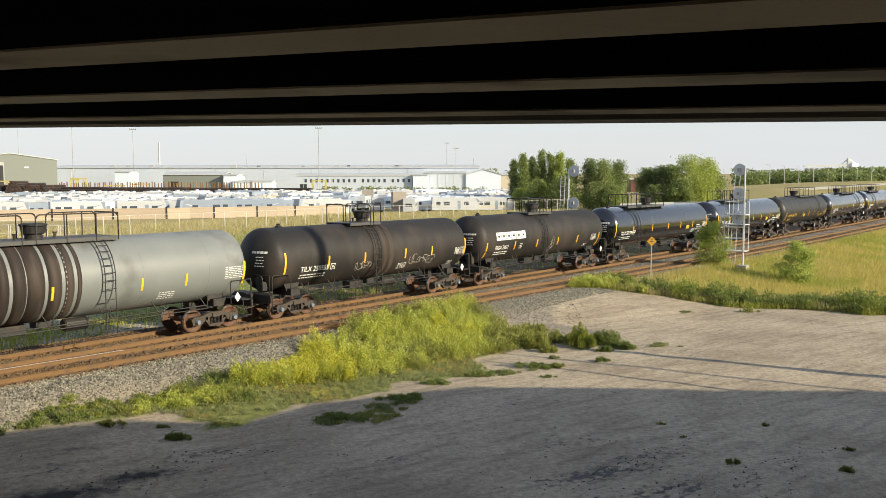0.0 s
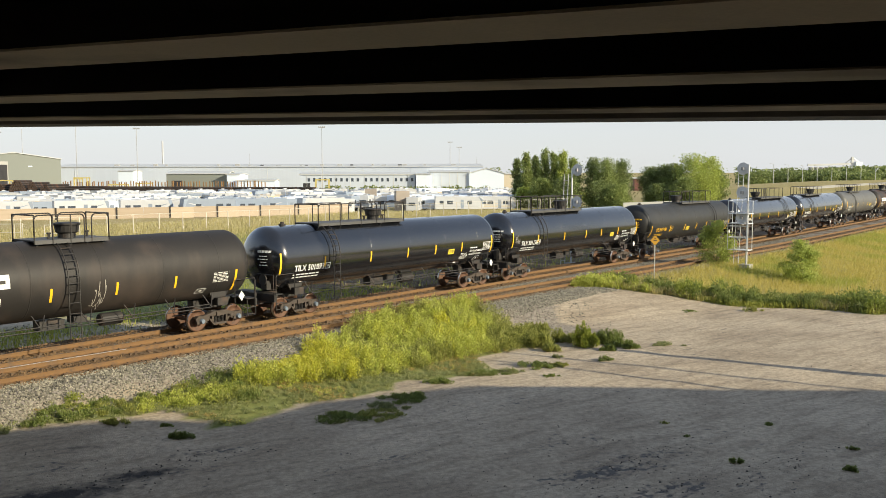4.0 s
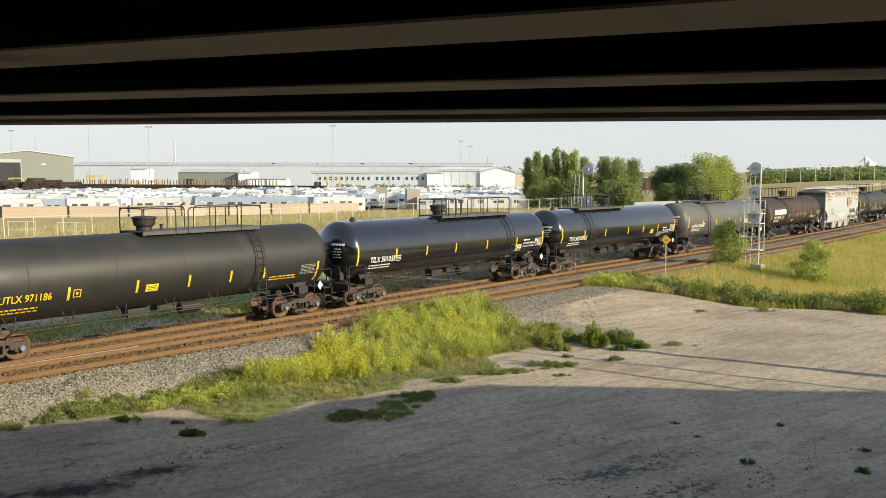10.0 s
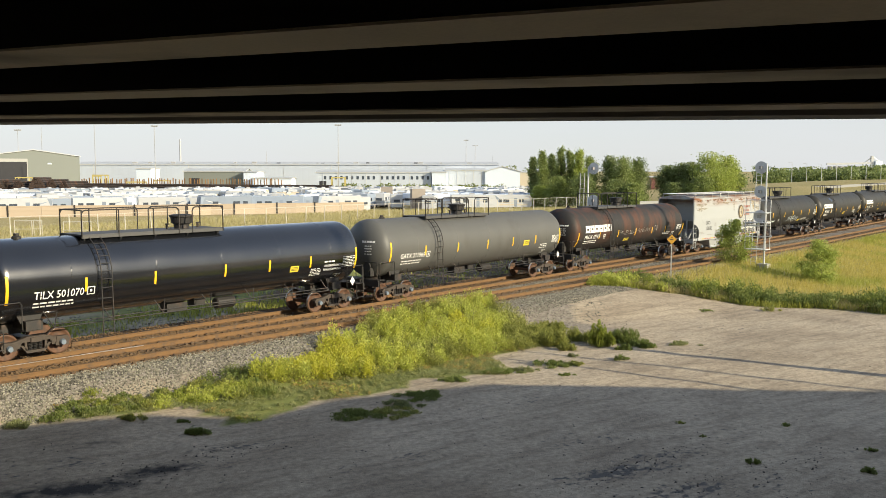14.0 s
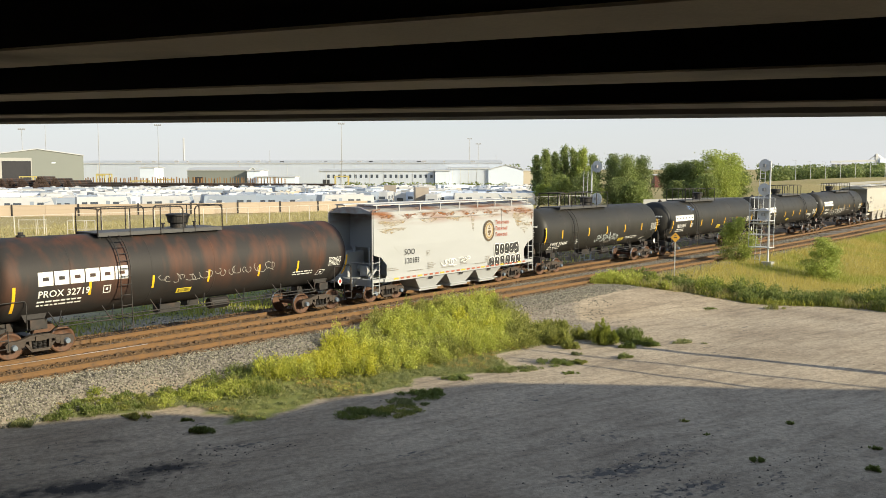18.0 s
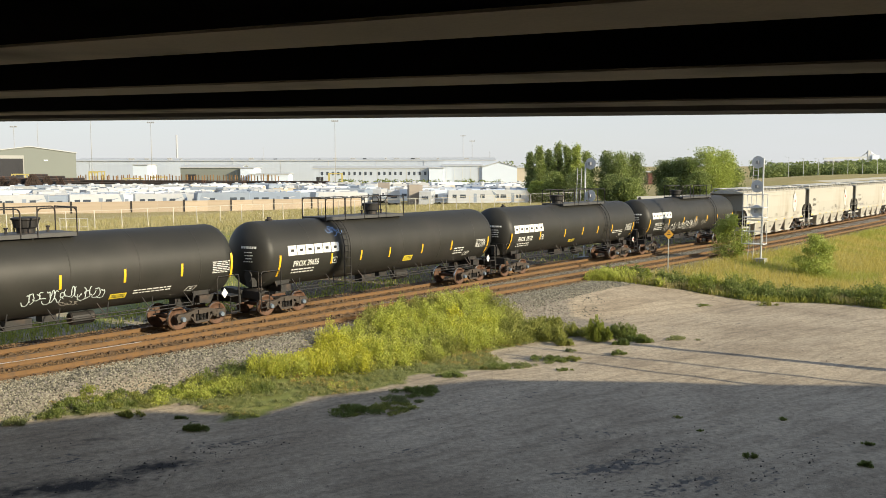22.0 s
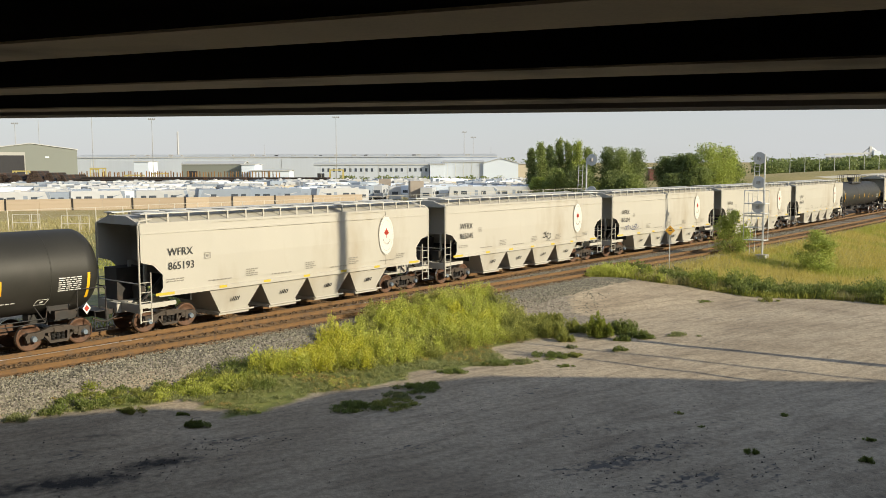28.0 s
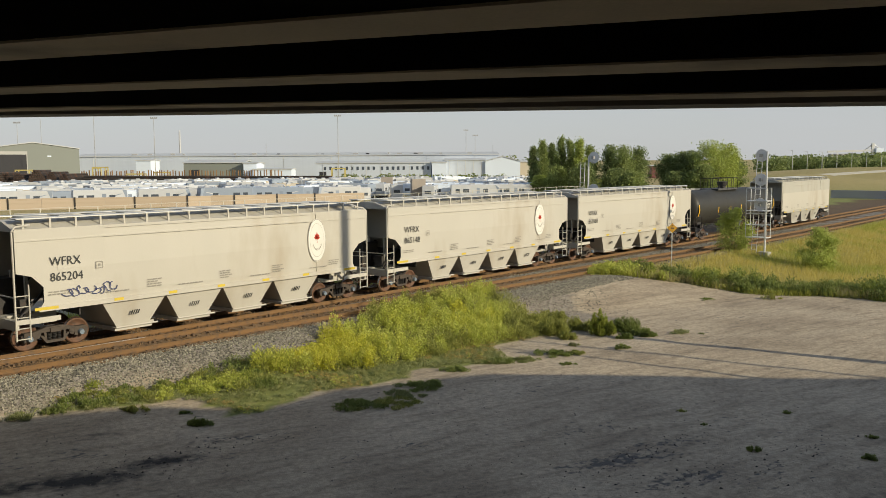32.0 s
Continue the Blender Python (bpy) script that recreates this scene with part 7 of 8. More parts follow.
# -- grey wall by the culvert, right of the trees --
def low_wall(pts, h, label):
    verts, faces = [], []
    for x, y in pts:
        z = gnd(x, y)
        verts += [(x, y, z - 0.3), (x, y, z + h), (x + 0.1, y + 0.5, z + h), (x + 0.1, y + 0.5, z - 0.3)]
    for k in range(len(pts) - 1):
        faces += [(4 * k + i, 4 * k + 4 + i, 4 * k + 4 + (i + 1) % 4, 4 * k + (i + 1) % 4) for i in range(4)]
    faces += [(3, 2, 1, 0), tuple(range(4 * len(pts) - 4, 4 * len(pts)))]
    return tagged(mesh_of("concrete_wall", verts, faces, m_far_grey), label, "wall")


low_wall([(38.0, 172.0), (50.0, 176.0), (62.0, 172.0), (70.0, 168.0)], 1.6, "low grey concrete wall beside the trees")
low_wall([(70.0, 158.0), (80.0, 152.0), (92.0, 155.0), (118.0, 178.0), (150.0, 215.0)], 1.5, "low grey concrete wall along the culvert")

# -- the far skyline on the open side --
x, y = bearing(0.4861, 900)
ge = tagged(new("grain_elevator"), "pale grain elevator with leg tower and conveyor", "grain elevator")
ge.matrix_basis = pose(x, y, gnd(x, y) + 1, 0, 0, 0) @ Matrix.Scale(0.62, 4)
for k in range(7):
    part("silo", rod(BM(), (-66 + 9 * k, 0, 0), (-66 + 9 * k, 0, 17), 4.2, 14), m_far_grey, ge)
part("headhouse", wall_box(BM(), 12, 10, 26, 14, 0, 0), m_cladwhite, ge)
part("leg_tower", wall_box(BM(), 4, 4, 34, 4, 0, 0), m_galv, ge)
part("conveyor", prism(BM(), [(-72, 19), (6, 21), (6, 24), (-72, 22)], -1.5, 1.5), m_galv, ge)
part("spout", rod(BM(), (4, 0, 33), (-12, 0, 20), 1.0, 8), m_galv, ge)
part("spout", rod(BM(), (4, 0, 33), (16, 0, 25), 1.0, 8), m_galv, ge)
for k in range(9):
    x, y = bearing(0.3966 + 0.0172 * k, 330 + 6 * k)
    p = tagged(new("street_lamp"), "slim grey lamp post along the far road", "lamp post", "lamp posts of the far road")
    p.matrix_basis = pose(x, y, gnd(x, y))
    part("post", rod(BM(), (0, 0, 0), (0, 0, 9.5), 0.14, 6, 0.09), m_galv, p)
    part("arm", rod(BM(), (0, 0, 9.4), (-1.6, 0, 9.7), 0.06, 5), m_galv, p)
low_wall([(105.0, 262.0), (160.0, 275.0), (230.0, 300.0)], 0.9, "pale road barrier on the far rise")

# -- block signals beside the tracks, yellow diamond sign --
m_alum = paint("aluminium_paint", (0.64, 0.65, 0.66), 0.5, 0.1, 0.1, 3.0)


def signal(x, y, top, heads, cage, label, side=-1):
    z = gnd(x, y) - 0.1
    sgn = tagged(new("railway_signal"), label, "railway signal", "railway signals")
    sgn.matrix_basis = pose(x, y, z, 0, 0, TURN - 90)
    H = top - z
    part("mast", rod(BM(), (0, 0, 0), (0, 0, H), 0.07, 10, 0.055), m_alum, sgn)
    part("base", box(BM(), 0, 0, 0.15, 0.7, 0.7, 0.5), m_far_grey, sgn)
    bm = BM()
    for a in (-0.62, -0.98):
        rod(bm, (a, 0.1, 0.1), (a + 0.25, 0.1, H - 0.5), 0.022)
    k = 0.5
    while k < H - 0.6:
        rod(bm, (-0.62 + 0.25 * k / H, 0.1, k), (-0.98 + 0.25 * k / H, 0.1, k), 0.014)
        k += 0.36
    part("ladder", bm, m_alum, sgn)
    for zz in heads:
        zz -= z
        hd = part("signal_head", box(BM(), side * 0.42, -0.06, zz, 0.18, 0.2, 0.22), m_far_grey, sgn)
        bm = BM()
        ring = [bm.verts.new((side * 0.42 + 0.44 * math.cos(a), 0.05, zz + 0.44 * math.sin(a))) for a in np.linspace(0, 2 * math.pi, 24, endpoint=False)]
        f = bm.faces.new(ring)
        ex = bmesh.ops.extrude_face_region(bm, geom=[f])
        bmesh.ops.translate(bm, vec=(0, 0.02, 0), verts=[g for g in ex["geom"] if isinstance(g, bmesh.types.BMVert)])
        part("target_disc", bm, m_alum, hd)
        bm = BM()
        for a in np.linspace(0.2, 2.94, 7):
            rod(bm, (side * 0.42 + 0.14 * math.cos(a), 0.06, zz + 0.14 * math.sin(a)), (side * 0.42 + 0.14 * math.cos(a), 0.42, zz + 0.14 * math.sin(a)), 0.035, 5)
        part("hood", bm, m_steel, hd)
        part("bracket", box(BM(), side * 0.2, 0, zz - 0.3, 0.5, 0.06, 0.06), m_alum, hd)
    for zz in cage:
        part("platform", box(BM(), -0.55, 0.2, zz - z, 1.5, 0.9, 0.05), m_alum, sgn)
    if len(cage) > 1:
        lo, hi = cage[0] - z, cage[-1] - z
        for a in (-1.3, 0.15):
            for b in (-0.25, 0.62):
                part("upright", rod(BM(), (a, b, lo), (a, b, hi + 0.9), 0.024), m_alum, sgn)
        for zz in (lo + 0.9, hi + 0.9, (lo + hi) / 2 + 0.4):
            part("guard_rail", pipe(BM(), [(0.15, 0.62, zz), (-1.3, 0.62, zz), (-1.3, -0.25, zz), (0.15, -0.25, zz)], 0.024), m_alum, sgn)
    return sgn


signal(22.2, 60.4, 7.1, (6.8, 5.1, 3.35), (1.0, 2.9, 3.6), "galvanised railway signal mast with disc heads and caged ladder")
signal(10.35, 64.6, 6.9, (6.75, 4.35), (3.4,), "galvanised railway signal mast with two disc heads", 1)
sg = tagged(new("warning_sign"), "yellow diamond warning sign on a thin post", "road sign")
sg.matrix_basis = pose(13.85, 53.5, gnd(13.85, 53.5) - 0.42)
part("post", box(BM(), 0, 0, 1.4, 0.06, 0.05, 2.8), m_galv, sg)
bm = BM()
f = bm.faces.new([bm.verts.new(p) for p in ((0, -0.05, 2.53), (0.31, -0.05, 2.84), (0, -0.05, 3.15), (-0.31, -0.05, 2.84))])
ex = bmesh.ops.extrude_face_region(bm, geom=[f])
bmesh.ops.translate(bm, vec=(0, 0.01, 0), verts=[g for g in ex["geom"] if isinstance(g, bmesh.types.BMVert)])
bmesh.ops.recalc_face_normals(bm, faces=bm.faces)
pl = part("plate", bm, paint("amber_sign_paint", (0.50, 0.27, 0.03), 0.45, 0, 0.08, 3.0), sg)
part("plate_print", box(BM(), 0, -0.056, 2.84, 0.2, 0.004, 0.07), m_truck, pl)
part("plate_print", box(BM(), 0, -0.056, 2.98, 0.12, 0.004, 0.05), m_truck, pl)

# ---- plants ----
m_weed = leafy("yellow_green_weeds", (0.42, 0.47, 0.06), (0.62, 0.61, 0.13))
m_weed_dark = leafy("grey_green_weeds", (0.13, 0.18, 0.045), (0.27, 0.31, 0.085))
m_straw = leafy("dry_golden_grass", (0.44, 0.38, 0.085), (0.62, 0.52, 0.16))
m_grass = leafy("meadow_grass", (0.21, 0.27, 0.045), (0.40, 0.42, 0.08))
m_leaf = leafy("poplar_leaves", (0.19, 0.25, 0.075), (0.36, 0.41, 0.13))
m_leaf2 = leafy("bright_shrub_leaves", (0.32, 0.39, 0.08), (0.48, 0.53, 0.14))
m_leaf3 = leafy("dark_tree_leaves", (0.14, 0.19, 0.065), (0.28, 0.33, 0.115))
m_cover = leafy("grey_green_cover", (0.22, 0.24, 0.085), (0.36, 0.36, 0.15))
m_verge = leafy("dull_verge_grass", (0.38, 0.34, 0.14), (0.58, 0.51, 0.26))
m_sunny = leafy("sunlit_verge_grass", (0.30, 0.33, 0.05), (0.48, 0.47, 0.10))
m_bark = paint("grey_brown_bark", (0.13, 0.10, 0.075), 0.9, 0, 0.3, 3.0, stretch=(1, 1, 0.3))
m_flower = leafy("yellow_flowers", (0.60, 0.54, 0.06), (0.72, 0.66, 0.12))


def blades(name, label, xy, height, width, material, seed, lean=0.35, parent=None, kind="stuff", category="grass"):
    """Many bent blades of grass, one per point; heights and widths may vary point by point."""
    r = np.random.RandomState(seed)
    n = len(xy)
    z = ground_z(xy[:, 0], xy[:, 1]) - 0.03
    h = height * (0.55 + 0.75 * r.rand(n))
    w = width * (0.7 + 0.6 * r.rand(n))
    a, b = r.rand(n) * 6.283, r.rand(n) * 6.283
    dx, dy = np.cos(a) * w / 2, np.sin(a) * w / 2
    lx, ly = np.cos(b) * h * lean * r.rand(n), np.sin(b) * h * lean * r.rand(n)
    x, y = xy[:, 0], xy[:, 1]
    v = np.stack([np.stack([x - dx, y - dy, z], -1), np.stack([x + dx, y + dy, z], -1),
                  np.stack([x + dx * 0.7 + lx * 0.4, y + dy * 0.7 + ly * 0.4, z + h * 0.6], -1), np.stack([x - dx * 0.7 + lx * 0.4, y - dy * 0.7 + ly * 0.4, z + h * 0.6], -1),
                  np.stack([x + lx, y + ly, z + h], -1)], 1).reshape(-1, 3)
    k = 5 * np.arange(n)
    f = np.stack([k, k + 1, k + 2, k + 3], -1).tolist() + np.stack([k + 3, k + 2, k + 4], -1).tolist()
    return tagged(mesh_of(name, v.tolist(), f, material, parent), label, category, kind=kind)


def leaves(centres, size, seed, flat=0.0):
    """Loose leaf quads round the given centres, turned at random: vertices and faces."""
    r = np.random.RandomState(seed)
    n = len(centres)
    t, u = r.normal(size=(n, 3)), r.normal(size=(n, 3))
    t /= np.linalg.norm(t, axis=1)[:, None]
    u -= (u * t).sum(1)[:, None] * t
    u /= np.linalg.norm(u, axis=1)[:, None]
    s = (size * (0.6 + 0.8 * r.rand(n)))[:, None]
    v = np.stack([centres - t * s, centres - u * s * 0.6, centres + t * s, centres + u * s * 0.6], 1).reshape(-1, 3)
    return v, np.arange(4 * n).reshape(-1, 4)


def in_poly(poly, n, seed, keep=None):
    r = np.random.RandomState(seed)
    p = np.array(poly)
    lo, hi = p.min(0), p.max(0)
    out = np.zeros((0, 2))
    while len(out) < n:
        q = lo + (hi - lo) * r.rand(n * 2, 2)
        q = q[inside(poly, q[:, 0] + 0.3 * wobble(q[:, 0], q[:, 1], 1.1), q[:, 1] + 0.3 * wobble(q[:, 0], q[:, 1], 1.7))]
        if keep is not None:
            q = q[keep(q[:, 0], q[:, 1]) > r.rand(len(q))]
        out = np.concatenate([out, q])
    return out[:n]


m_lime = leafy("pale_lime_weeds", (0.42, 0.48, 0.08), (0.60, 0.61, 0.16))
m_gold = leafy("yellow_blooming_weeds", (0.50, 0.51, 0.05), (0.68, 0.65, 0.10))
m_olive = leafy("olive_weeds", (0.22, 0.25, 0.055), (0.42, 0.42, 0.12))
m_mat = leafy("grey_green_mat", (0.18, 0.215, 0.085), (0.39, 0.40, 0.18))
m_ochre = leafy("dry_ochre_seed_heads", (0.36, 0.27, 0.09), (0.52, 0.42, 0.16))


def upright(centres, size, seed, slim=0.32, straight=1.0):
    """Narrow leaves that stand more or less upright."""
    r = np.random.RandomState(seed)
    n = len(centres)
    t = r.normal(size=(n, 3)) * 0.55 + np.array((0, 0, straight))
    t /= np.linalg.norm(t, axis=1)[:, None]
    u = r.normal(size=(n, 3))
    u -= (u * t).sum(1)[:, None] * t
    u /= np.linalg.norm(u, axis=1)[:, None]
    s = (size * (0.6 + 0.8 * r.rand(n)))[:, None]
    v = np.stack([centres - t * s, centres - u * s * slim, centres + t * s, centres + u * s * slim], 1).reshape(-1, 3)
    return v, np.arange(4 * n).reshape(-1, 4)


def plume_points(xy, h, r, stems, per, seed):
    """Leaf places along many stems that fan out from each plant's foot."""
    q = np.random.RandomState(seed)
    n = len(xy)
    foot = np.repeat(xy, stems, 0) + q.normal(size=(n * stems, 2)) * 0.06
    out_ = q.normal(size=(n * stems, 2)) * np.repeat(r, stems)[:, None] * 0.6
    hh = np.repeat(h, stems) * (1.0 - 0.35 * np.minimum(1, np.linalg.norm(out_, axis=1) / np.repeat(r, stems)) ** 2) * (0.72 + 0.36 * q.rand(n * stems))
    f = np.tile(np.linspace(0.08, 1.0, per), n * stems) + q.normal(size=n * stems * per) * 0.03
    f = np.clip(f, 0.02, 1.1)
    bend = np.repeat(out_, per, 0) * (f ** 0.7)[:, None]
    side = 0.045 * (1.15 - np.clip(f, 0, 1))
    p = np.repeat(foot, per, 0) + bend + q.normal(size=(len(f), 2)) * side[:, None]
    z = np.repeat(ground_z(foot[:, 0], foot[:, 1]), per) + f * np.repeat(hh, per)
    return np.column_stack([p, z])


def plumes(name, label, xy, h, r, stems, per, size, material, seed, category="weeds"):
    v, q = upright(plume_points(xy, h, r, stems, per, seed), size, seed + 1)
    return tagged(mesh_of(name, v.tolist(), q.tolist(), material), label, category, kind="stuff")


def mounds(name, label, xy, h, r, per, size, material, seed, slim=0.42, lift=0.9, category="weeds"):
    """Leafy plants of a rounded, lumpy outline: leaves on the shell of each crown, turned outward and up, with gaps between the plants."""
    q = np.random.RandomState(seed)
    n = len(xy)
    m_ = n * per
    who = np.repeat(np.arange(n), per)
    a, e = q.rand(m_) * 6.283, np.arcsin(q.rand(m_) ** 0.8)
    d = np.stack([np.cos(a) * np.cos(e), np.sin(a) * np.cos(e), np.sin(e)], -1)
    ph = q.rand(n, 3) * 6.283
    lump = 1 + 0.20 * np.sin(3 * a + ph[who, 0]) * np.cos(e) + 0.16 * np.sin(5 * e + 2 * a + ph[who, 1]) + 0.10 * np.sin(7 * a + ph[who, 2])
    deep = 1 - 0.55 * q.rand(m_) ** 2.2
    c = d * (lump * deep)[:, None] * np.stack([r[who], r[who], h[who]], -1)
    c[:, :2] += xy[who] + q.normal(size=(m_, 2)) * 0.02
    c[:, 2] += ground_z(xy[:, 0], xy[:, 1])[who] + 0.02
    t = d * np.array((0.8, 0.8, 0.3)) + np.array((0, 0, lift)) + q.normal(size=(m_, 3)) * 0.45
    t /= np.linalg.norm(t, axis=1)[:, None]
    u = np.cross(t, d + q.normal(size=(m_, 3)) * 0.5)
    u /= np.linalg.norm(u, axis=1)[:, None] + 1e-9
    sz = (size * (0.6 + 0.8 * q.rand(m_)))[:, None]
    v = np.stack([c - t * sz, c - u * sz * slim, c + t * sz, c + u * sz * slim], 1).reshape(-1, 3)
    return tagged(mesh_of(name, v.tolist(), np.arange(4 * m_).reshape(-1, 4).tolist(), material), label, category, kind="stuff")


def spaced(poly, n, seed, gap):
    """Places in a polygon that keep a distance from one another."""
    out = []
    for x, y in in_poly(poly, n, seed):
        if all((x - a) ** 2 + (y - b) ** 2 > gap * gap for a, b in out[-700:]):
            out.append((x, y))
    return np.array(out)


# the strip between the track and the dirt: low tufts, bushier plants on the bank, then tall blooming weeds
rs = np.random.RandomState(34)
mat_ = spaced(WEEDS, 5200, 41, 0.10)
nm_ = len(mat_)
hm_ = 0.05 + 0.09 * rs.rand(nm_) + 0.05 * np.clip(wobble(mat_[:, 0], mat_[:, 1], 1.7), -0.5, 1)
hue = wobble(mat_[:, 0], mat_[:, 1], 0.9) + 0.6 * wobble(mat_[:, 0], mat_[:, 1], 3.1) + 1.2 * rs.rand(nm_)
thin = rs.rand(nm_) < 0.75 + 0.5 * wobble(mat_[:, 0], mat_[:, 1], 1.3)
for lo, hi, m_, lab in ((-9, 0.5, m_mat, "low grey-green leafy tufts at the lot's edge"), (0.5, 1.3, m_cover, "low olive-green tufts at the lot's edge"), (1.3, 1.8, m_ochre, "low dry brownish tufts at the lot's edge"), (1.8, 9, m_lime, "low yellow-green tufts at the lot's edge")):
    k_ = (hue >= lo) & (hue < hi) & thin
    mounds("ground_cover", lab, mat_[k_], hm_[k_], 0.07 + 0.07 * rs.rand(k_.sum()), 26, 0.032, m_, 42, 0.34, 0.7)

side_ = spaced(SIDE, 420, 45, 0.30)
ns_ = len(side_)
hs_ = (0.10 + 0.18 * rs.rand(ns_)) * (1 + 0.7 * smooth(-9.0, -6.5, side_[:, 0]))
hue = wobble(side_[:, 0], side_[:, 1], 1.3) + 0.6 * rs.rand(ns_) - 0.25
for lo, hi, m_, lab in ((-9, -0.1, m_weed_dark, "clumps of dark green weeds by the gravel"), (-0.1, 0.3, m_olive, "clumps of olive-green weeds by the gravel"), (0.3, 0.6, m_grass, "clumps of green weeds by the gravel"), (0.6, 9, m_lime, "clumps of pale yellow-green weeds by the gravel")):
    k_ = (hue >= lo) & (hue < hi)
    mounds("weed_tufts", lab, side_[k_], hs_[k_], 0.15 + 0.45 * hs_[k_], 240, 0.036, m_, 46)

tall_ = spaced(TALL, 1500, 47, 0.36)
nt_ = len(tall_)
tx, ty = tall_[:, 0], tall_[:, 1]
ht_ = (0.50 + 0.42 * rs.rand(nt_)) * (0.9 + 0.22 * wobble(tx, ty, 1.1))
rt_ = 0.20 + 0.15 * rs.rand(nt_)
hue = 0.7 * wobble(tx, ty, 0.8) + 0.5 * wobble(tx, ty, 2.4) + 0.7 * rs.rand(nt_) + 0.9 * np.exp(-((tx + 4.6) / 1.4) ** 2 - ((ty - 30.2) / 1.6) ** 2) - 1.3 * smooth(1.8, 3.2, tx)
for lo, hi, m_, lab in ((-9, -0.15, m_olive, "tall olive-green roadside weeds"), (-0.15, 0.5, m_lime, "tall pale lime-green roadside weeds"), (0.5, 0.95, m_weed, "tall yellow-green roadside weeds in flower"), (0.95, 9, m_gold, "tall roadside weeds in bright yellow bloom")):
    k_ = (hue >= lo) & (hue < hi)
    mounds("tall_weeds", lab, tall_[k_], ht_[k_], rt_[k_], 520, 0.036, m_, 48)
    plumes("weed_stems", "leafy stems that stand out of the tall weeds", tall_[k_], ht_[k_] * 1.12, rt_[k_] * 0.9, 6, 14, 0.036, m_, 148)
low_ = spaced(TALL, 500, 147, 0.5)
mounds("weed_tufts", "darker leafy growth at the foot of the tall weeds", low_, 0.25 + 0.2 * rs.rand(len(low_)), 0.25 + 0.12 * rs.rand(len(low_)), 170, 0.04, m_olive, 149)


def heads(name, label, xy, h, r, material, seed, tips=8, per=9):
    """Small fluffy heads at the tips of the stems."""
    q = np.random.RandomState(seed)
    top_ = plume_points(xy, h, r, tips, 2, seed)[1::2]
    c = np.repeat(top_, per, 0) + q.normal(size=(len(top_) * per, 3)) * np.array((0.035, 0.035, 0.055))
    v, f = leaves(c, 0.021, seed + 1)
    return tagged(mesh_of(name, v.tolist(), f.tolist(), material), label, "flowers", kind="stuff")


m_pale = leafy("pale_flower_heads", (0.56, 0.58, 0.13), (0.76, 0.74, 0.22))
k_ = rs.rand(nt_) < 0.45
heads("flower_heads", "pale yellow-green flower heads of the tall weeds", tall_[k_], ht_[k_] * 1.04, 0.30 + 0 * ht_[k_], m_pale, 151)
k_ = np.exp(-((tx + 4.4) / 1.6) ** 2 - ((ty - 30.4) / 1.8) ** 2) + 0.25 * rs.rand(nt_) > 0.28
heads("flower_heads", "bright yellow flower heads of the tall weeds", tall_[k_], ht_[k_] * 1.03, 0.30 + 0 * ht_[k_], m_flower, 153)
k_ = rs.rand(nt_) < 0.22
plumes("seed_heads", "dry ochre seed heads over the tall weeds", tall_[k_] + 0.1, ht_[k_] * 1.08, 0.25 + 0 * ht_[k_], 5, 12, 0.024, m_ochre, 49)


# separate clumps, each a plant of its own
def clump(x, y, r, h, seed, material, label, n=260, name="grass_clump"):
    """A ragged plant: leaves on the lumpy shells of a few joined crowns, spread lower towards its rim."""
    q = np.random.RandomState(seed)
    bush = name != "grass_clump"
    g = tagged(new(name), label, "bush" if bush else "grass clump", "bushes at the lot's edge" if bush else "clumps on the dirt")
    g.matrix_basis = pose(x, y, gnd(x, y))
    hearts = q.normal(size=(7 if bush else 16, 2)) * r * np.array((0.42, 0.28))
    fall = np.exp(-(hearts[:, 0] / (1.1 * r)) ** 2 - (hearts[:, 1] / (0.8 * r)) ** 2) * (0.6 + 0.4 * q.rand(len(hearts)))
    m_ = n * 5
    who = q.randint(0, len(hearts), m_)
    a, e = q.rand(m_) * 6.283, np.arcsin(q.rand(m_) ** 0.8)
    d = np.stack([np.cos(a) * np.cos(e), np.sin(a) * np.cos(e), np.sin(e)], -1)
    lump = (1 + 0.22 * np.sin(3 * a + who) * np.cos(e) + 0.15 * np.sin(5 * e + 2 * a + 2 * who)) * (1 - 0.5 * q.rand(m_) ** 2)
    wide = r * (0.36 if bush else 0.22)
    c = d * lump[:, None] * np.stack([wide + 0 * fall[who], wide + 0 * fall[who], h * fall[who]], -1)
    c[:, :2] += hearts[who]
    c[:, 2] += 0.01
    t = d * np.array((0.9, 0.9, 0.4)) + np.array((0, 0, 0.8)) + q.normal(size=(m_, 3)) * 0.4
    t /= np.linalg.norm(t, axis=1)[:, None]
    u = np.cross(t, d + q.normal(size=(m_, 3)) * 0.5)
    u /= np.linalg.norm(u, axis=1)[:, None] + 1e-9
    sz = ((0.050 if bush else 0.034) * (0.6 + 0.8 * q.rand(m_)))[:, None]
    v = np.stack([c - t * sz, c - u * sz * 0.3, c + t * sz, c + u * sz * 0.3], 1).reshape(-1, 3)
    tagged(mesh_of("tuft", v.tolist(), np.arange(4 * m_).reshape(-1, 4).tolist(), material, g), kind="stuff")
    return g


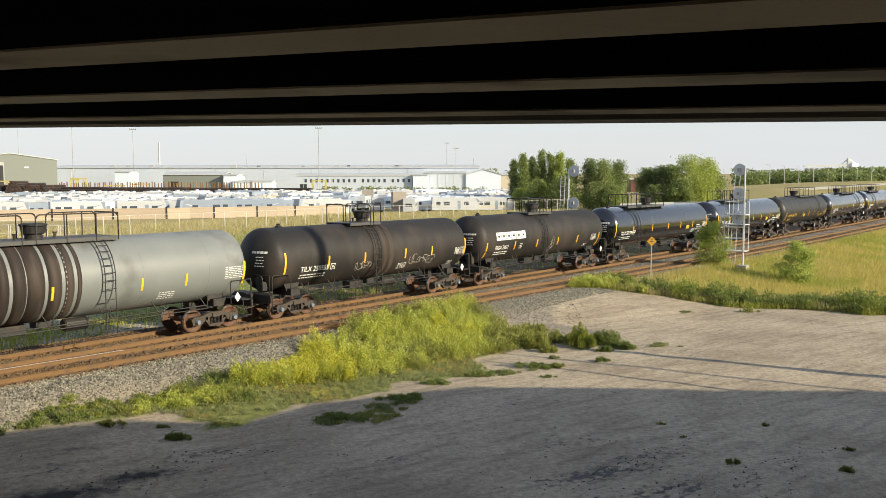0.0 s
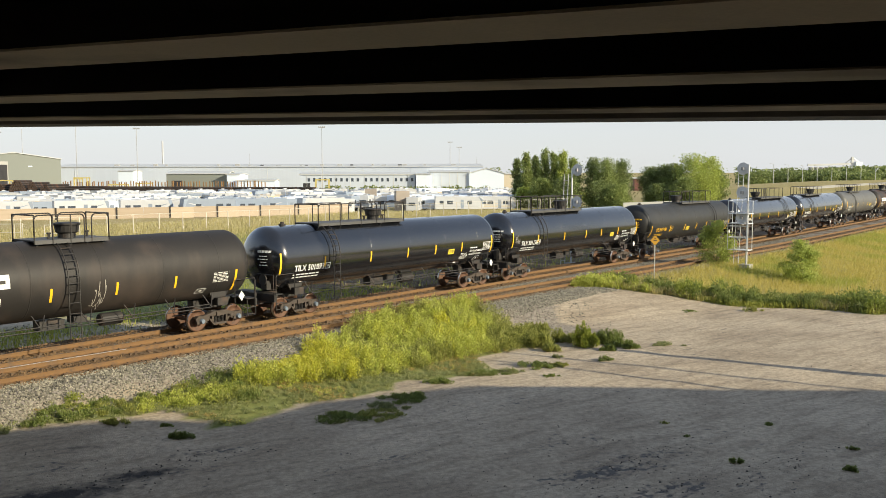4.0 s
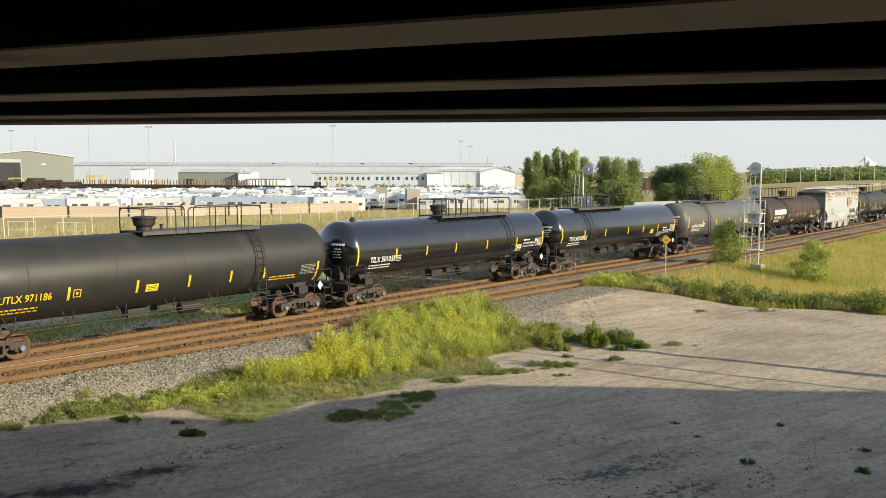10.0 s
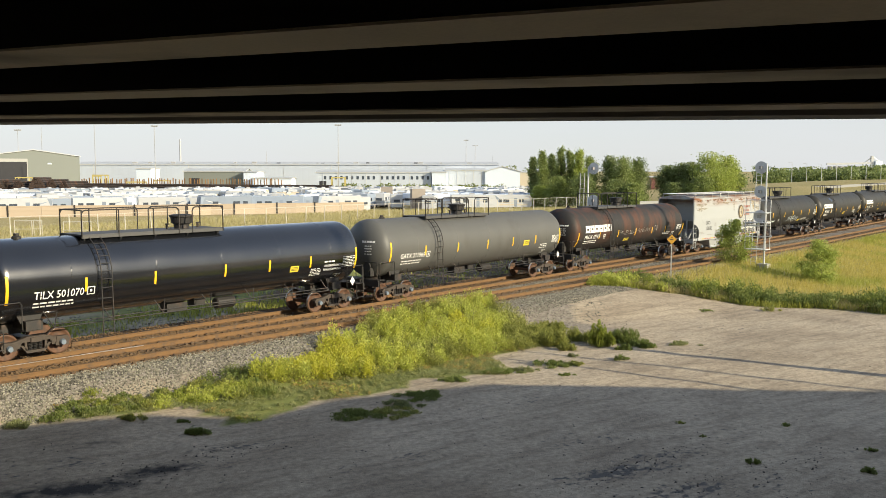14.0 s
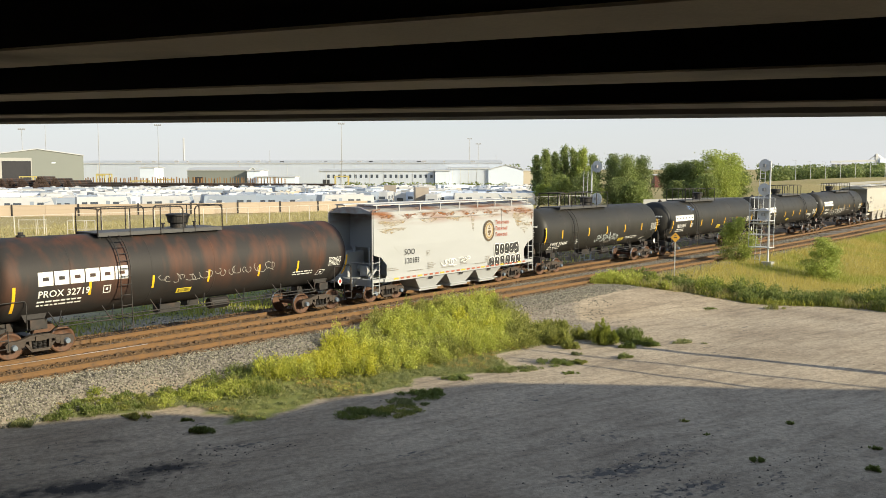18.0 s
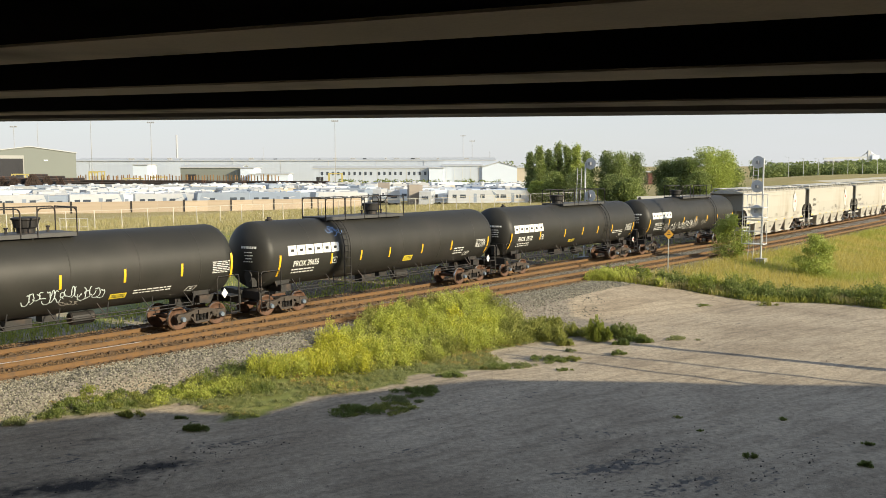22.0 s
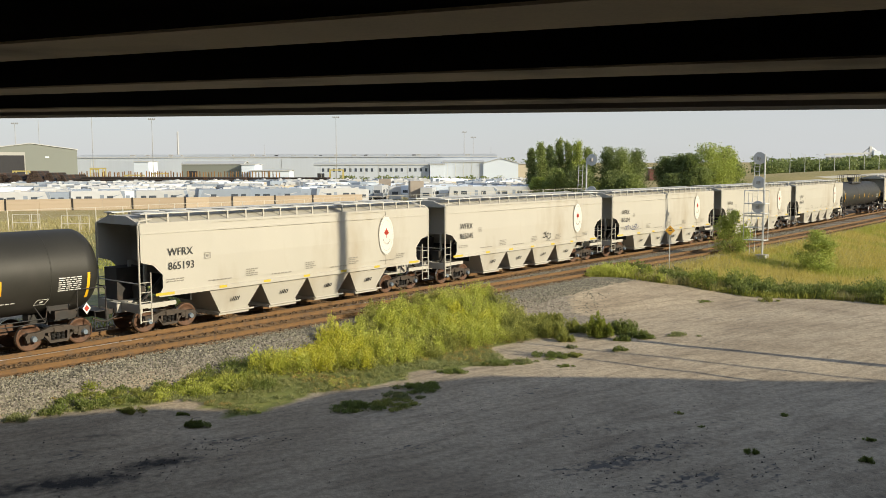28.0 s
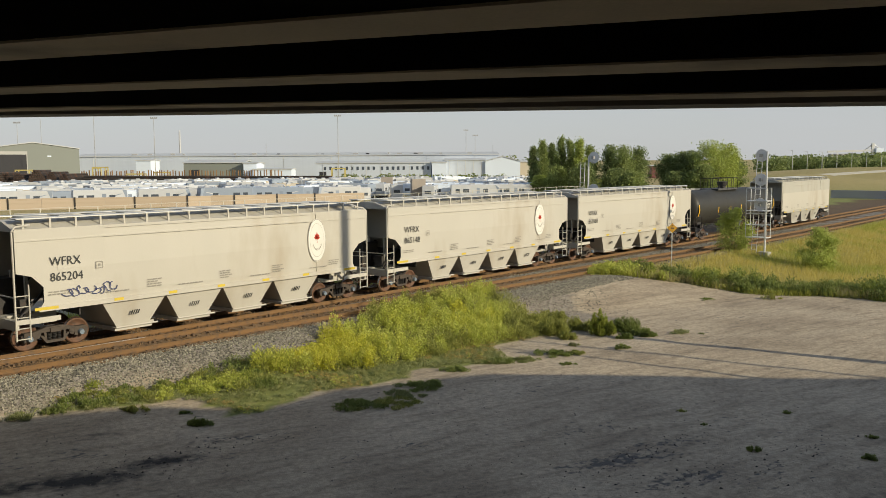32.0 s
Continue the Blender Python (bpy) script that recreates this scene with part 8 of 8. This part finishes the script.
for k, (x, y, r, h, n) in enumerate(((-2.7, 24.8, 1.0, 0.15, 800), (-2.0, 25.1, 0.9, 0.14, 600), (-0.9, 27.1, 0.9, 0.16, 700), (-1.5, 26.1, 0.7, 0.12, 400), (0.3, 29.1, 0.65, 0.15, 360), (-9.2, 24.1, 0.42, 0.20, 260), (-7.0, 22.9, 0.42, 0.24, 330), (-12.2, 23.4, 0.55, 0.2, 300), (-7.8, 24.1, 0.2, 0.07, 80),
                                     (6.7, 24.3, 0.14, 0.06, 24), (9.6, 24.0, 0.16, 0.08, 40), (7.5, 20.7, 0.24, 0.12, 90), (10.9, 21.7, 0.16, 0.09, 50), (10.1, 20.1, 0.26, 0.13, 100), (6.9, 22.9, 0.10, 0.05, 16), (9.7, 35.9, 0.6, 0.18, 240), (6.6, 32.8, 0.32, 0.26, 160), (16.9, 44.9, 0.5, 0.42, 200),
                                     (1.8, 30.4, 0.8, 0.18, 420), (2.7, 30.7, 0.5, 0.18, 240), (3.8, 31.7, 0.8, 0.2, 420), (4.7, 31.6, 0.5, 0.18, 260), (4.2, 30.0, 0.35, 0.08, 80), (4.8, 33.4, 0.3, 0.14, 90), (13.4, 44.5, 0.45, 0.08, 90))):
    clump(x, y, r, h, 50 + 3 * k, (m_weed_dark, m_olive, m_weed_dark, m_mat)[k % 4] if y > 22 else m_weed_dark, "low ragged green grass clump on the bare dirt", n)
for k, (x, y, r, h, n, m_) in enumerate(((3.3, 36.8, 1.1, 0.95, 1400, m_olive), (4.3, 35.7, 0.9, 0.8, 1200, m_olive), (4.7, 34.6, 0.5, 0.4, 400, m_olive), (4.4, 37.6, 1.0, 0.8, 1100, m_olive), (5.4, 36.4, 0.8, 0.7, 800, m_olive), (6.2, 35.5, 0.62, 1.05, 1300, m_grass), (7.5, 36.3, 0.75, 0.8, 820, m_weed_dark), (8.0, 35.3, 0.5, 0.42, 360, m_weed_dark), (7.2, 34.8, 0.4, 0.32, 260, m_weed_dark))):
    clump(x, y, r, h, 250 + 3 * k, m_, "bushy dark green weed at the edge of the bare dirt", n, "weed_bush")

# the field on the open side: green rim, then golden grass
rim = in_poly([(7.9, 49.6), (10.6, 48.9), (13.0, 48.3), (15.0, 47.3), (17.4, 46.3), (19.9, 46.0), (22.6, 44.0), (33, 40.8), (34, 43.0), (24, 47.0), (20.5, 48.5), (17, 49.6), (12, 51.2), (9.5, 51.8)], 560, 71)
hr_ = np.clip(0.42 + 0.40 * rs.rand(560) ** 1.5 + 0.32 * wobble(rim[:, 0], rim[:, 1], 0.8), 0.14, 1.0) * (0.75 + 0.35 * smooth(9, 13, rim[:, 0]))
hue = wobble(rim[:, 0], rim[:, 1], 0.9) + 0.8 * rs.rand(560) - 0.5 * smooth(11, 17, rim[:, 0]) + 0.5 * smooth(14, 9, rim[:, 0])
for lo, hi, m_, lab in ((-9, 0.35, m_weed_dark, "dark green leafy weeds along the edge of the dirt lot"), (0.35, 0.9, m_grass, "green grassy weeds along the edge of the dirt lot"), (0.9, 9, m_lime, "pale green weeds along the edge of the dirt lot")):
    k_ = (hue >= lo) & (hue < hi)
    k_ &= rs.rand(560) < 0.62
    mounds("rim_weeds", lab, rim[k_], hr_[k_], 0.30 + 0.2 * rs.rand(k_.sum()), 200, 0.06, m_, 72)
    plumes("rim_weeds", "stems standing out of the weeds along the dirt lot", rim[k_], hr_[k_] * 1.15, 0.3 + 0 * hr_[k_], 4, 10, 0.05, m_, 172)
rim_grass = in_poly([(7.9, 49.4), (10.6, 48.7), (13.0, 48.1), (15.0, 47.1), (17.4, 46.1), (19.9, 45.8), (22.6, 43.8), (33, 40.6), (34, 43.6), (24, 47.6), (20.5, 49.1), (17, 50.2), (12, 51.8), (9.5, 52.4)], 24000, 170)
rim_dry = wobble(rim_grass[:, 0], rim_grass[:, 1], 0.7) + 0.9 * rs.rand(24000) > 0.75
blades("rim_grass", "green grass along the edge of the dirt lot", rim_grass[~rim_dry], 0.36, 0.028, m_sunny, 171, 0.8)
blades("rim_grass", "dry seeding grass along the edge of the dirt lot", rim_grass[rim_dry], 0.46, 0.024, m_verge, 173, 0.8)
near = in_poly([(7.2, 53.6), (9, 51.0), (14, 49.5), (18, 48.0), (23, 45), (34, 41.5), (60, 38), (70.0, 80.0), (60.0, 110.0), (11.0, 62.0)], 170000, 73, lambda x, y: smooth(siding(to_track(x, y)[0]) + 1.5, siding(to_track(x, y)[0]) + 2.8, to_track(x, y)[1]))
pick = wobble(near[:, 0], near[:, 1], 0.25) + 0.5 * wobble(near[:, 0], near[:, 1], 0.9) + 0.8 * smooth(27, 17, near[:, 0]) > -0.2
blades("field_straw", "tall golden dry grass of the field", near[pick], 0.44, 0.020, m_straw, 74, 0.9)
blades("field_grass", "yellow-green meadow grass of the field", near[~pick], 0.42, 0.022, m_sunny, 75, 0.9)
r_ = np.random.RandomState(76)
def off_lane(s, w):
    return (s > 42 - 0.375 * (w + 60)) | (w < -59)


N = 60000
s_, w_ = 5 + 105 * r_.rand(N), -9.0 - 58 * r_.rand(N) ** 0.9
k_ = off_lane(s_, w_) & (r_.rand(N) < 0.35 + 0.65 * smooth(-0.4, 0.5, wobble(s_, w_, 0.3)))
s_, w_ = s_[k_], w_[k_]
p_ = BASE + ALONG * s_[:, None] + ACROSS * (w_ + drift(s_))[:, None]
dryish = wobble(s_, w_, 0.17) + 0.8 * smooth(-30, -62, w_) + 0.7 * r_.rand(len(s_)) > 0.75
blades("verge_grass", "bright green grass behind the railway", p_[~dryish], 0.26, 0.055, m_sunny, 77, 0.5)
blades("verge_straw", "pale dry grass behind the railway", p_[dryish], 0.40, 0.045, m_verge, 80, 0.5)
N = 22000
s_, w_ = 4 + 76 * r_.rand(N), -3.4 - 5.6 * r_.rand(N) ** 1.1
k_ = r_.rand(N) < smooth(-0.35, 0.35, wobble(s_, w_, 0.55)) * smooth(46, 26, s_) + 0.12
s_, w_ = s_[k_], w_[k_]
p_ = BASE + ALONG * s_[:, None] + ACROSS * (w_ + drift(s_))[:, None]
blades("track_weeds", "bright green weeds close behind the railway", p_, 0.30, 0.04, m_sunny, 79, 0.6)
N = 48000
s_, w_ = 40 + 130 * r_.rand(N), -60 - 26 * r_.rand(N)
p_ = BASE + ALONG * s_[:, None] + ACROSS * (w_ + drift(s_))[:, None]
blades("verge_straw", "dry grass along the wire fence", p_, 0.6, 0.055, m_verge, 78, 0.6)


# -- trees and shrubs --
def tree(x, y, height, spread_, leaf, label, seed, size=0.30, count=2600, columns=1, name="tree", trunk=0.22, low=0.12):
    """Tapered trunk, limbs, and a crown of leaf clumps gathered round the limbs' ends."""
    r = np.random.RandomState(seed)
    t = tagged(new(name), label, "tree" if name == "tree" else "shrub", "trees beyond the railway" if name == "tree" else "shrubs by the signal")
    z = gnd(x, y) - 0.1
    t.matrix_basis = pose(x, y, z)
    bm = BM()
    pts = [Vector((0, 0, 0))]
    for k in range(1, 6):
        pts.append(Vector((r.normal() * 0.02 * height, r.normal() * 0.02 * height, height * 0.85 * k / 5)))
    for k in range(5):
        rod(bm, pts[k], pts[k + 1], trunk * (1 - 0.18 * k), 7, trunk * (1 - 0.18 * (k + 1)))
    part("trunk", bm, m_bark, t)
    bm = BM()
    tips = []
    for k in range(46 if name == "tree" else 22):
        f = low + (0.98 - low) * (k + r.rand()) / (46 if name == "tree" else 22)
        a = r.rand() * 6.283
        prof = math.sin(math.pi * min(1, 0.12 + 0.86 * ((f - low) / (1 - low)) ** 0.8)) ** 0.7
        reach = spread_ * prof * (0.55 + 0.5 * r.rand())
        st_ = Vector((0, 0, height * max(0.05, f - 0.12)))
        tip = Vector((math.cos(a) * reach, math.sin(a) * reach, height * f))
        rod(bm, st_, tip, trunk * 0.28, 4, trunk * 0.06)
        tips.append(tip)
        tips.append(st_.lerp(tip, 0.55))
    part("branchwork", bm, m_bark, t)
    tp = np.array([tuple(p) for p in tips])
    which = r.randint(0, len(tp), count)
    blob = 0.16 * spread_ + (0.02 if spread_ < 2.1 else 0.035) * height
    c = tp[which] + r.normal(size=(count, 3)) * blob * np.array((0.8, 0.8, 0.75)) * (0.6 + 0.6 * r.rand(len(tp)))[which][:, None]
    c = c[(c[:, 2] > 0.04 * height) & (c[:, 2] < height * 1.04)]
    v, q = upright(c, size, seed + 1, 0.5, 0.45)
    tagged(mesh_of("crown", v.tolist(), q.tolist(), leaf, t), kind="stuff")
    return t


rnd = random.Random(5)
# tall poplars, then rounder crowns along the yard's far corner
for u, d, h, w, m in ((0.0964, 196, 11.6, 1.2, m_leaf3), (0.1070, 190, 12.9, 1.2, m_leaf), (0.1176, 196, 12.4, 1.2, m_leaf3), (0.1282, 190, 13.6, 1.3, m_leaf), (0.1388, 192, 13.2, 1.3, m_leaf), (0.1494, 188, 13.2, 1.4, m_leaf2), (0.1627, 190, 11.6, 2.0, m_leaf),
                      (0.1547, 180, 7.5, 3.0, m_leaf3), (0.1249, 184, 7.0, 2.8, m_leaf), (0.1050, 188, 5.0, 2.5, m_leaf2), (0.1852, 192, 11.6, 2.6, m_leaf3), (0.2024, 188, 11.2, 3.4, m_leaf), (0.2177, 190, 10.8, 2.4, m_leaf3), (0.1932, 180, 6.0, 3.0, m_leaf3), (0.2144, 178, 5.2, 2.6, m_leaf),
                      (0.2528, 196, 8.6, 3.2, m_leaf3), (0.2674, 194, 9.0, 3.0, m_leaf3), (0.2820, 192, 9.0, 2.8, m_leaf3), (0.3018, 186, 11.0, 4.6, m_leaf2), (0.3191, 188, 10.2, 3.6, m_leaf2), (0.2608, 184, 5.0, 2.6, m_leaf3), (0.3323, 192, 7.0, 2.2, m_leaf3), (0.2939, 182, 6.2, 3.0, m_leaf)):
    x, y = bearing(u, d)
    tree(x, y, h, w, m, "tall leafy poplar in full summer green" if w < 2.1 else "broad leafy green tree beyond the railway", rnd.randint(1, 9999), 0.17, 9000)
for x, y, h, w in ((20.6, 62.0, 3.2, 1.3), (24.6, 56.8, 2.8, 1.4)):
    tree(x, y, h, w, m_leaf2, "bright green young willow shrub in the grass", rnd.randint(1, 9999), 0.06, 9000, name="shrub", trunk=0.05, low=0.06)

# far tree belt on the skyline, too far to count
def belt(name, label, spots, hs, leaf, seed, per=150, size=0.9):
    r = np.random.RandomState(seed)
    c = []
    for (x, y), h in zip(spots, hs):
        p = np.clip(r.normal(size=(per, 3)), -1.5, 1.5) * np.array((h * 0.32, h * 0.32, h * 0.26)) + (x, y, gnd(x, y) + h * 0.52)
        c.append(p)
    c = np.concatenate(c)
    v, q = leaves(c, size, seed + 1)
    return tagged(mesh_of(name, v.tolist(), q.tolist(), leaf), label, "trees", kind="stuff")


r_ = np.random.RandomState(90)
us = 0.3535 + 0.16 * r_.rand(110) ** 0.9
belt("far_woods", "belt of green trees on the far rise", [bearing(u, 400 + 60 * r_.rand()) for u in us], 6.5 + 4.0 * r_.rand(110) * smooth(0.55, 0.38, us) * (0.55 + 0.6 * r_.rand(110)), m_leaf3, 91, 260, 0.55)
us = 0.4529 + 0.2 * r_.rand(70)
belt("far_woods", "dark tree belt before the grain elevator", [bearing(u, 560 + 90 * r_.rand()) for u in us], 8.0 + 4 * r_.rand(70), m_leaf3, 93, 120, 1.2)
us = np.concatenate([-0.5278 + 0.62 * r_.rand(46), [-0.4583, -0.3502, -0.3456, -0.3410, -0.1806, -0.1786, -0.1369, -0.1342]])
belt("horizon_trees", "scattered trees on the horizon behind the warehouses", [bearing(u, 640 + 60 * r_.rand()) for u in us], 9.0 + 3.5 * r_.rand(len(us)), m_leaf3, 95, 130, 0.9)
us = 0.0851 + 0.11 * r_.rand(60)
belt("yard_scrub", "scrub and weeds at the corner of the yard", [bearing(u, 224 + 30 * r_.rand()) for u in us], 2.0 + 1.6 * r_.rand(60), m_weed, 97, 60, 0.3)
us = -0.1567 + 0.22 * r_.rand(70)
belt("yard_scrub", "green scrub before the office range", [bearing(u, 320 + 25 * r_.rand()) for u in us], 1.6 + 1.2 * r_.rand(70), m_weed_dark, 99, 40, 0.35)


# ---- what moves: the train runs to the head end, its wheels roll ----
def motions():
    times = [float(t) for t in range(0, 33)]
    for car, place in zip(CARS, PLACES):
        rows = []
        for t in times:
            s = place - gone(t)
            p, a, b = at_track(s, 0.0), at_track(s - 5.5, 0.0), at_track(s + 5.5, 0.0)
            rows.append((t, pose(p.x, p.y, p.z, 0, -math.degrees(math.atan2(b.z - a.z, 11.0)), math.degrees(math.atan2(b.y - a.y, b.x - a.x)))))
        walk(car, rows)
    for sg in (-1, 1):
        first, *rest = WHEELS[sg]
        walk(first, [(k / 15, pose(sg * 0.89, 0, 0.452) @ Matrix.Rotation(-(gone(k / 15) - gone(0)) / 0.452, 4, "Y")) for k in range(481)])
        keys = first.animation_data
        for w in rest:
            w.rotation_mode = "QUATERNION"
            own = w.animation_data_create()
            own.action = keys.action
            own.action_slot = keys.action_slot


motions()
